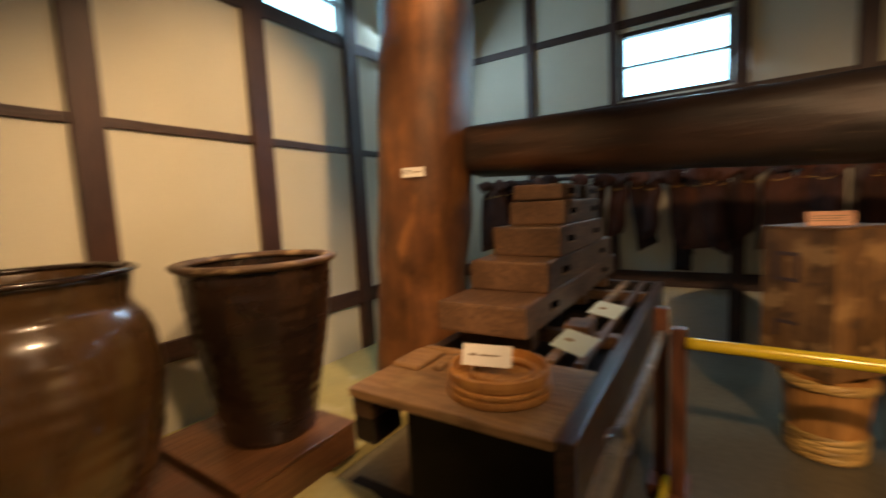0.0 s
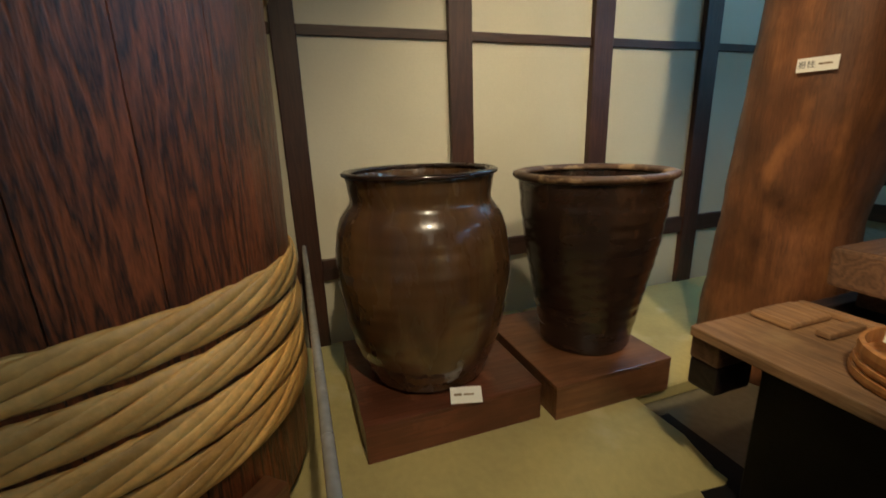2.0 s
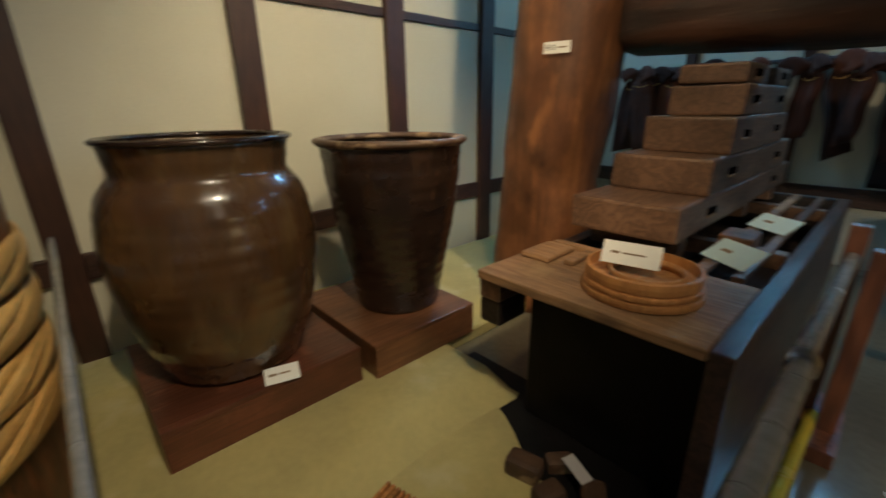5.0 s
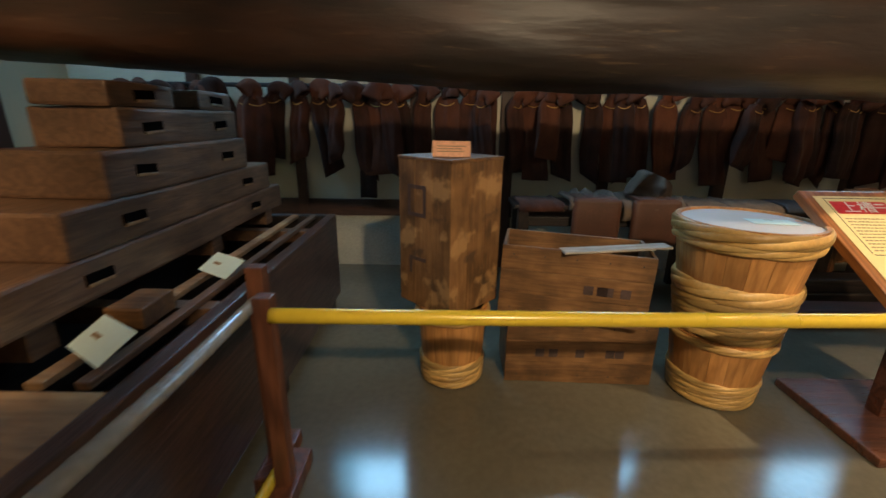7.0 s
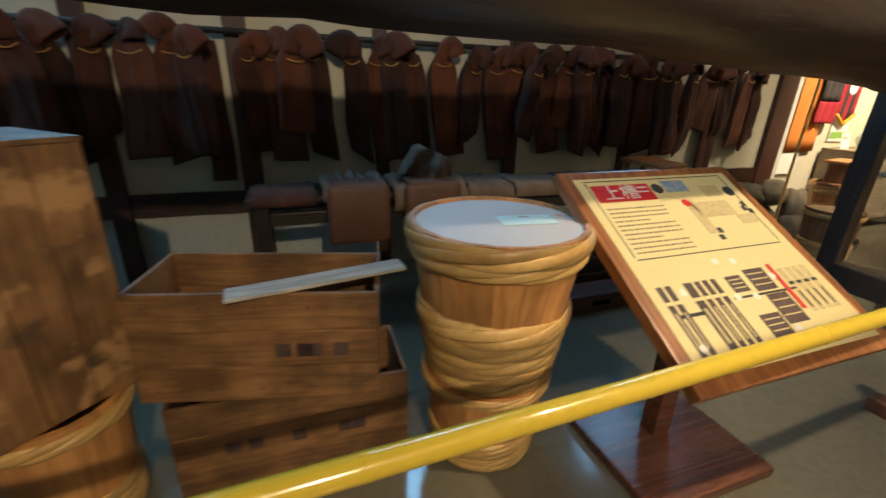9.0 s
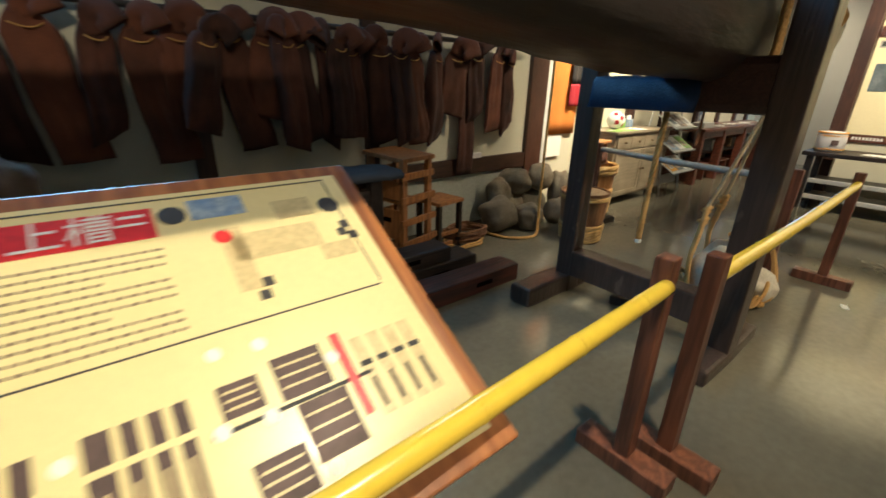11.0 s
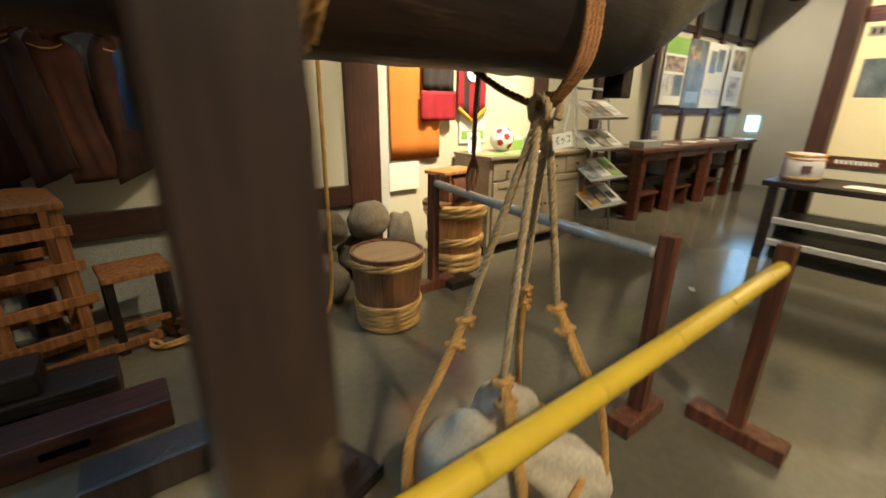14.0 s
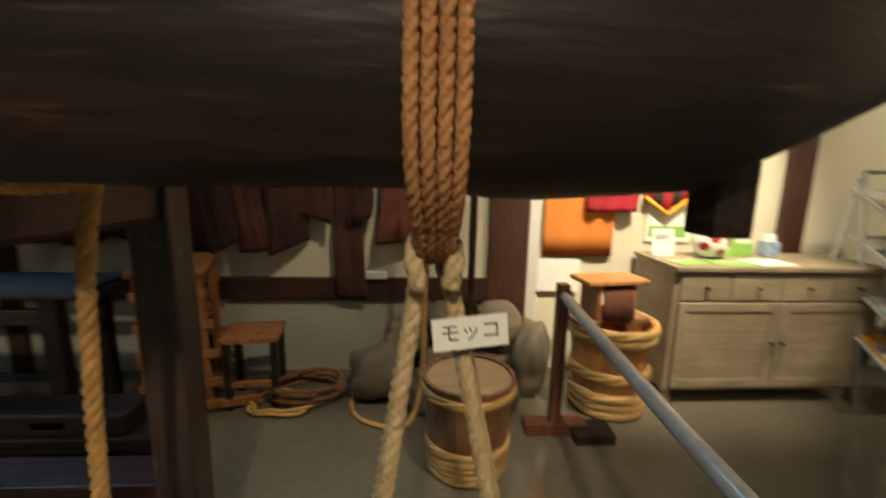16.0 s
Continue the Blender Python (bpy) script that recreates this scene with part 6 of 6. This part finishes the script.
# ---- curtain, shirts, pennant ----
def hanging_cloth(name, label, cat, x0, x1, z0, z1, y, material, seed, folds=5, amp=0.015, point=0.0):
    b_ = bmesh.new()
    nx, nz = 24, 8
    fr_, bk = [], []
    for i in range(nx + 1):
        f = i / nx
        a, c = [], []
        for k in range(nz + 1):
            g_ = k / nz
            zz = z1 + (z0 - point * (1 - abs(2 * f - 1)) - z1) * g_
            d = amp * math.sin(folds * 2 * math.pi * f + seed) * (0.3 + 0.7 * g_)
            a.append(b_.verts.new((x0 + (x1 - x0) * f, y - amp + d, zz)))
            c.append(b_.verts.new((x0 + (x1 - x0) * f, y - amp + d + 0.004, zz)))
        fr_.append(a)
        bk.append(c)
    for i in range(nx):
        for k in range(nz):
            b_.faces.new((fr_[i][k], fr_[i + 1][k], fr_[i + 1][k + 1], fr_[i][k + 1]))
            b_.faces.new((bk[i][k], bk[i][k + 1], bk[i + 1][k + 1], bk[i + 1][k]))
        b_.faces.new((fr_[i][nz], fr_[i + 1][nz], bk[i + 1][nz], bk[i][nz]))
        b_.faces.new((fr_[i][0], bk[i][0], bk[i + 1][0], fr_[i + 1][0]))
    for i in (0, nx):
        for k in range(nz):
            b_.faces.new((fr_[i][k], fr_[i][k + 1], bk[i][k + 1], bk[i][k]))
    bmesh.ops.recalc_face_normals(b_, faces=b_.faces[:])
    return part(name, b_, material, smooth=True)


tagged(hanging_cloth("curtain", "", "", 6.80, 7.30, 0.86, 2.0, 4.97, ORANGE, 1, 2, 0.005), "orange cloth curtain hanging beside the pillar", "curtain")
card("notice", "white paper notice pinned below the orange curtain", pose(6.93, 4.972, 0.72, 90, 0, 0), 0.30, 0.24)
sh = thing("sports_shirt", "black sports shirt with crimson hem hung on the wall", "shirt")
q = hanging_cloth("body", "", "", 7.10, 7.42, 1.42, 1.95, 4.93, SHIRT, 2, 3, 0.012)
q.parent = sh
q = hanging_cloth("hem", "", "", 7.08, 7.44, 1.18, 1.42, 4.93, CRIMSON, 2, 3, 0.012)
q.parent = sh
for k in range(2):
    for j in range(4):
        part("print", box(7.17 + 0.045 * j, 7.205 + 0.045 * j, 4.898, 4.902, 1.74 - 0.06 * k, 1.785 - 0.06 * k), GOLD, sh, "gold print")
pn = thing("pennant", "crimson striped pennant with gold fringe on the wall", "pennant")
for i in range(5):
    q = hanging_cloth("stripe", "", "", 7.50 + i * 0.066, 7.566 + i * 0.066, 1.28 - 0.10 * (1 - abs(i - 2) / 2.5), 1.95, 4.965, CRIMSON if i % 2 == 0 else SHIRT, 0, 0, 0.002)
    q.parent = pn
part("fringe", tube([(7.50, 4.955, 1.28), (7.665, 4.95, 1.165), (7.83, 4.955, 1.28)], 0.02, 8), GOLD, pn, "gold fringe", smooth=True)
part("crest", disc(0.075, 0, 0.004, 24), WHITE, pn, "pale round crest", m=pose(7.665, 4.958, 1.58, 90, 0, 0))
card("poster", "small white and green poster under the pennant", pose(7.70, 4.985, 1.12, 90, 0, 0), 0.32, 0.30, [(-0.14, 0.14, -0.12, -0.04)], PAPER, GREENPRINT, 0.003)

# ---- cabinet ----
cb = thing("cabinet", "pale brown wooden cabinet with drawers and two doors", "cabinet", pose(7.48, 4.47, 0))
CW, CD, CH = 1.37, 0.50, 0.90
part("body", box(0.0, CW, 0.02, CD, 0.09, CH - 0.03, 0.004), CABINET, cb)
part("top", rough_box(-0.015, CW + 0.015, -0.015, CD, CH - 0.03, CH, 0.006, 3, 0.001), CABINET, cb)
for x in (0.02, CW - 0.07):
    for y in (0.03, CD - 0.07):
        part("leg", box(x, x + 0.05, y, y + 0.05, 0.0, 0.09, 0.004), CABINET, cb)
for i in range(4):
    x0, x1 = 0.03 + i * (CW - 0.06) / 4 + 0.004, 0.03 + (i + 1) * (CW - 0.06) / 4 - 0.004
    d = part("drawer", box(x0, x1, 0.002, 0.02, 0.69, 0.85, 0.003), CABINET, cb)
    part("knob", lathe([(0, 0), (0.006, 0), (0.007, 0.012), (0.014, 0.02), (0.012, 0.028), (0, 0.03)], 16), BRASS, d, "dark brass knob", smooth=True, m=pose((x0 + x1) / 2, 0.002, 0.77, 90, 0, 0))
for i in range(2):
    x0, x1 = 0.03 + i * (CW - 0.06) / 2 + 0.004, 0.03 + (i + 1) * (CW - 0.06) / 2 - 0.004
    d = part("door", box(x0, x1, 0.002, 0.02, 0.12, 0.675, 0.003), CABINET, cb)
    for q in ((x0 + 0.002, x0 + 0.055, 0.122, 0.673), (x1 - 0.055, x1 - 0.002, 0.122, 0.673), (x0 + 0.056, x1 - 0.056, 0.62, 0.673), (x0 + 0.056, x1 - 0.056, 0.122, 0.175)):
        part("door_rail", box(q[0], q[1], -0.005, 0.0015, q[2], q[3], 0.002), CABINET, d)
    kx = x1 - 0.03 if i == 0 else x0 + 0.03
    part("knob", lathe([(0, 0), (0.006, 0), (0.007, 0.012), (0.014, 0.02), (0.012, 0.028), (0, 0.03)], 16), BRASS, d, "dark brass knob", smooth=True, m=pose(kx, -0.005, 0.42, 90, 0, 0))
ZC = CH + 0.0005


def leaflet(x, y, z, w_, h_, turn, material, label, tiltx=0, t=0.004):
    return card("leaflet", label, pose(x, y, z, tiltx, 0, turn), w_, h_, [(-w_ * 0.4, w_ * 0.3, h_ * 0.1, h_ * 0.3)], material, PHOTO, t)


leaflet(7.62, 4.60, ZC, 0.22, 0.16, 15, GREENPRINT, "pale green leaflet lying on the cabinet")
leaflet(7.88, 4.58, ZC, 0.24, 0.17, -8, GREENPRINT, "green leaflet lying on the cabinet")
leaflet(8.15, 4.60, ZC, 0.26, 0.18, 5, PAPER, "white leaflet lying on the cabinet")
leaflet(8.10, 4.60, ZC + 0.005, 0.20, 0.14, 25, PAPER, "white leaflet lying on the cabinet")
leaflet(7.58, 4.82, ZC + 0.09, 0.15, 0.18, 0, PAPER, "white leaflet standing upright on the cabinet", 80)
ball = thing("football", "white football with red panels on the cabinet", "ball", pose(7.85, 4.74, ZC + 0.112))
b = bmesh.new()
bmesh.ops.create_icosphere(b, subdivisions=4, radius=0.11)
part("skin", b, WHITE, ball, smooth=True)
for i, d in enumerate(((-0.3, -0.9, 0.3), (0.6, -0.75, 0.1), (0.1, -0.8, -0.5), (-0.75, -0.6, -0.2), (0.3, -0.5, 0.8), (-0.6, -0.3, 0.7))):
    d = Vector(d).normalized()
    b = lathe([(0, 0.1115), (0.02, 0.1105), (0.033, 0.1065), (0.033, 0.1045), (0, 0.108)], 5)
    part("panel", b, CRIMSON, ball, "red panel", m=d.to_track_quat("Z", "Y").to_matrix().to_4x4())
for i, (x, wd, hh, mt) in enumerate(((8.10, 0.20, 0.13, GREENPRINT), (8.34, 0.10, 0.15, BLUEPRINT), (8.02, 0.10, 0.2, GREENPRINT))):
    o = thing("leaflet_box", "small green and white leaflet box on the cabinet", "box", pose(x, 4.83, ZC))
    part("box", rough_box(-wd / 2, wd / 2, -0.04, 0.04, 0, hh * 0.7, 0.004, 2, 0.001), mt, o)
    part("leaflets", box(-wd / 2 + 0.01, wd / 2 - 0.01, -0.01, 0.02, hh * 0.7, hh, 0.001), PAPER, o)

# ---- magazine rack, long table, posters ----
mr = thing("magazine_rack", "grey metal leaflet rack with four sloping shelves", "rack", pose(9.0, 4.62, 0))
for sx in (-0.29, 0.29):
    part("side_tube", tube([(sx, -0.22, 0.0), (sx, 0.0, 1.48)], 0.014, 10), GREYMETAL, mr, smooth=True)
    part("back_tube", tube([(sx, 0.24, 0.0), (sx, 0.02, 1.44)], 0.012, 10), GREYMETAL, mr, smooth=True)
part("top_tube", tube([(-0.29, 0.0, 1.48), (0.29, 0.0, 1.48)], 0.014, 10), GREYMETAL, mr, smooth=True)
for i, z in enumerate((1.22, 0.92, 0.62, 0.34)):
    y = -0.22 * (1 - z / 1.48)
    m = pose(0, y - 0.05, z + 0.06, 32, 0, 0)
    s = part("shelf", box(-0.31, 0.31, -0.17, 0.17, 0, 0.012, 0.003), GREYMETAL, mr, m=m)
    part("lip", box(-0.31, 0.31, -0.18, -0.17, 0, 0.03, 0.002), GREYMETAL, s)
    for k, (xx, mt) in enumerate(((-0.19, (PHOTO, PAPER, BLUEPRINT, GOLD)[i]), (0.0, (PHOTO_B, PHOTO_B, PAPER, DARKPRINT)[i]), (0.19, (PAPER, PAPER, GREENPRINT, PAPER)[i]))):
        o = thing("magazine", "printed brochure lying on the sloping rack shelf", "brochure", pose(9.0, 4.62, 0) @ m @ pose(xx, 0.0, 0.013, 0, 0, rnd.uniform(-5, 5)), group="brochures")
        part("cover", quad_card(0.175, 0.25, 0.006), mt, o)
        part("picture", box(-0.07, 0.05, -0.08, 0.03, 0.006, 0.007), (PHOTO_B, DARKPRINT, PHOTO, PHOTO)[(i + k) % 4], o)
part("bottom_panel", box(-0.28, 0.28, -0.16, -0.15, 0.12, 0.26, 0.003), GREYMETAL, mr)

lt = thing("long_table", "long red-brown wooden side table against the wall", "table")
part("top", rough_box(9.72, 13.2, 4.36, 4.94, 0.80, 0.85, 0.008, 10, 0.002, 1), REDTABLE, lt)
part("apron", box(9.80, 13.1, 4.42, 4.45, 0.70, 0.80, 0.004), REDTABLE, lt)
for x in (9.80, 10.65, 11.6, 12.5, 13.08):
    part("leg", rough_box(x, x + 0.10, 4.40, 4.52, 0.0, 0.80, 0.006, 3, 0.002, x), REDTABLE, lt)
    part("leg", rough_box(x, x + 0.10, 4.80, 4.90, 0.0, 0.80, 0.006, 3, 0.002, x + 1), REDTABLE, lt)
part("shelf", box(9.82, 13.1, 4.54, 4.88, 0.42, 0.45, 0.004), BLACKWOOD_X, lt)
for x in (10.2, 11.1, 12.05):
    o = thing("low_bench", "small red-brown wooden bench under the table", "bench", pose(x, 4.60, 0))
    part("seat", rough_box(-0.26, 0.26, -0.14, 0.14, 0.26, 0.29, 0.005, 3, 0.002, x), REDTABLE, o)
    for sx in (-0.2, 0.2):
        part("leg", rough_box(sx - 0.02, sx + 0.02, -0.12, 0.12, 0.0, 0.26, 0.004, 3, 0.002, x), REDTABLE, o)
for i, x in enumerate((10.1, 10.9, 11.8, 12.7)):
    o = tagged(part("storage_box", rough_box(x - 0.17, x + 0.17, 4.58, 4.84, 0.451, 0.62, 0.006, 3, 0.002, x), CRATE if i % 2 == 0 else GREYMETAL), "small box stored on the table shelf", "box")
for i, x in enumerate(np.linspace(10.0, 12.9, 9)):
    leaflet(float(x), 4.60 + 0.06 * math.sin(i * 2.2), 0.8525, 0.24, 0.17, rnd.uniform(-30, 30), (PAPER, PHOTO, PAPER, PHOTO_B)[i % 4], "printed leaflets lying on the long table")
tagged(part("display_box", rough_box(9.85, 10.25, 4.44, 4.62, 0.852, 0.93, 0.006, 3, 0.001, 1), GREYMETAL), "grey flat box lying on the long table", "box")


def poster(x0, x1, z0, z1, base, pics, label):
    o = thing("poster", label, "poster", pose((x0 + x1) / 2, YB - 0.055, (z0 + z1) / 2, 90, 0, 0))
    w_, h_ = x1 - x0, z1 - z0
    part("sheet", quad_card(w_, h_, 0.003), base, o)
    for a0, a1, b0, b1, mt in pics:
        part("picture", box(-w_ / 2 + a0 * w_, -w_ / 2 + a1 * w_, h_ / 2 - b1 * h_, h_ / 2 - b0 * h_, 0.003, 0.004), mt, o)
    return o


poster(10.98, 11.58, 1.34, 2.20, PAPER, [(0.0, 1.0, 0.0, 0.24, GREENPRINT), (0.05, 0.95, 0.28, 0.5, PHOTO_B), (0.05, 0.5, 0.54, 0.86, PHOTO), (0.52, 0.95, 0.54, 0.86, DARKPRINT)], "green and white printed poster on the wall")
poster(11.60, 12.18, 1.30, 2.22, DARKPRINT, [(0.1, 0.6, 0.1, 0.3, PHOTO_B), (0.2, 0.9, 0.75, 0.92, BLUEPRINT)], "dark blue photographic poster on the wall")
poster(12.20, 12.90, 1.30, 2.22, PAPER, [(0.15, 0.45, 0.12, 0.45, DARKPRINT), (0.5, 0.85, 0.08, 0.42, DARKPRINT), (0.1, 0.9, 0.7, 0.8, PHOTO)], "white poster with dark vertical pictures")
poster(13.0, 13.65, 1.34, 2.24, PAPER, [(0.2, 0.9, 0.06, 0.4, PHOTO_B), (0.2, 0.85, 0.5, 0.92, PHOTO)], "white poster with two framed photographs")
poster(10.92, 11.14, 0.90, 1.22, BLUEPRINT, [(0.1, 0.9, 0.7, 0.95, PAPER)], "small blue poster on the wall")
tagged(structure(part("blue_window", box(XE - 0.02, XE - 0.002, 4.66, 4.84, 0.92, 1.18), BLUE_DAY)), "bluish daylit window at the far end", "window")

# ---- information wall and black table ----
ib = thing("information_board", "ivory information board with brown title strips", "board", pose(10.415, 1.625, 0, 90, 0, -90))
BWD = 2.6
part("panel", box(-BWD / 2, BWD / 2, 0.86, 2.45, 0, 0.004), IVORY, ib)
part("title_strip", box(-BWD / 2, BWD / 2, 2.04, 2.16, 0.004, 0.016, 0.002), SIGNBASE, ib, "brown title strip")
part("foot_strip", box(-BWD / 2, BWD / 2, 0.80, 0.90, 0.004, 0.016, 0.002), SIGNBASE, ib, "brown foot strip")
letters("INFORMATION", 0.072, PAPER, ib, pose(-0.80, 2.10, 0.017))
for k in range(9):
    part("foot_print", box(-1.22 + k * 0.034, -1.197 + k * 0.034, 0.832, 0.868, 0.0165, 0.0175), PAPER, ib)
part("caption", box(-1.27, -0.88, 1.92, 2.00, 0.0041, 0.010), GREYBOARD, ib, "grey caption strip")
part("caption", box(-0.87, -0.45, 1.87, 1.95, 0.0041, 0.010), GREYBOARD, ib, "grey caption strip")
for k in range(8):
    part("caption_print", box(-1.25 + k * 0.046, -1.215 + k * 0.046, 1.935, 1.985, 0.0101, 0.011), INK, ib)
    part("caption_print", box(-0.85 + k * 0.05, -0.812 + k * 0.05, 1.885, 1.935, 0.0101, 0.011), INK, ib)
part("poster", box(-1.24, -0.97, 1.42, 1.74, 0.0041, 0.008), DARKPRINT, ib, "dark photographic poster")
part("poster", box(-0.81, -0.50, 1.40, 1.75, 0.0041, 0.008), PAPER, ib, "white and green poster")
part("picture", box(-0.79, -0.52, 1.69, 1.735, 0.0081, 0.009), PINKCARD, ib)
part("picture", box(-0.79, -0.52, 1.52, 1.60, 0.0081, 0.009), PHOTO_B, ib)
part("picture", box(-0.79, -0.52, 1.42, 1.48, 0.0081, 0.009), GREENPRINT, ib)
part("divider", box(-0.36, -0.30, 0.90, 2.04, 0.0041, 0.03, 0.003), TIMBER, ib)

bt = thing("black_table", "long black wooden table with shelves and slats", "table")
part("top", rough_box(9.55, 10.2, -0.2, 3.14, 0.66, 0.71, 0.008, 10, 0.002, 1), BLACKWOOD, bt)
for y in (3.05, 1.9, 0.85, -0.12):
    for x in (9.60, 10.12):
        part("leg", rough_box(x - 0.035, x + 0.035, y - 0.035, y + 0.035, 0.0, 0.66, 0.005, 3, 0.002, x + y), BLACKWOOD, bt)
for z in (0.14, 0.34):
    part("shelf_slat", rough_box(9.57, 9.62, -0.1, 3.0, z, z + 0.05, 0.004, 8, 0.002, z), GREYMETAL, bt)
    part("shelf", box(9.64, 10.1, -0.1, 3.0, z, z + 0.03, 0.003), BLACKWOOD, bt)
part("drawer_box", box(9.62, 10.1, 0.9, 1.8, 0.52, 0.655, 0.004), BLACKWOOD, bt)
pt = thing("straw_barrel", "small straw-wrapped sake barrel on the black table", "barrel", pose(9.85, 2.95, 0.711))
part("body", lathe([(0, 0), (0.13, 0), (0.145, 0.03), (0.15, 0.12), (0.145, 0.20), (0.12, 0.235), (0, 0.24)], 32, wobble=0.01), LID, pt, smooth=True)
for z in (0.03, 0.19, 0.225):
    part("cord", hoop_strands(0.138, z, 0.012, 2, 10, 0.5, 60), GOLD, pt, "yellow cord", smooth=True)
part("emblem", box(-0.035, 0.035, -0.1525, -0.148, 0.08, 0.14), INK_BROWN, pt, m=pose(0, 0, 0, 0, 0, -65))
for i, (y, mt) in enumerate(((2.45, PAPER), (2.1, PAPER), (1.7, PHOTO), (1.2, PAPER), (0.6, PHOTO_B))):
    card("leaflet", "white leaflet lying on the black table", pose(9.75, y, 0.7125, 0, 0, 80 + 10 * i), 0.3, 0.2, [(-0.1, 0.1, 0.02, 0.05)], mt, PHOTO, 0.004)
o = thing("display_case", "small clear-white display case with goods on the table", "display", pose(9.95, 1.75, 0.711))
part("base", rough_box(-0.15, 0.15, -0.28, 0.28, 0, 0.04, 0.004, 3, 0.001), WHITE, o)
part("back", box(0.12, 0.14, -0.27, 0.27, 0.04, 0.42, 0.003), WHITE, o)
for k in range(4):
    part("packet", rough_box(-0.10, 0.05, -0.25 + k * 0.13, -0.14 + k * 0.13, 0.04, 0.13 + 0.04 * (k % 2), 0.006, 2, 0.002, k), (GOLD, WHITE, CRIMSON, GREENPRINT)[k], o)

# small white rectangles on the floor
for x, y, r in ((6.48, 2.04, 20), (0.17, 2.0, 15), (8.3, 3.05, 30)):
    tagged(part("floor_tag", quad_card(0.075, 0.04, 0.002), PAPER, m=pose(x, y, 0.001, 0, 0, r)), "small white rectangle on the floor", "tag")

# lamp over the long table, seen mirrored in the polished floor
lp = thing("ceiling_spotlight", "small dark ceiling spotlight with a bright warm face", "lamp", pose(12.1, 4.0, 3.5))
part("can", lathe([(0.045, 0.0), (0.075, 0.0), (0.075, 0.16), (0.05, 0.19), (0.0, 0.19)], 24), BLACKWOOD, lp, smooth=False)
part("stem", lathe([(0, 0.19), (0.012, 0.19), (0.012, 0.5), (0, 0.5)], 10), BLACKWOOD, lp)
part("lamp_face", disc(0.07, 0.012, 0.02, 24), LAMP_FACE, lp, "bright warm lamp face")
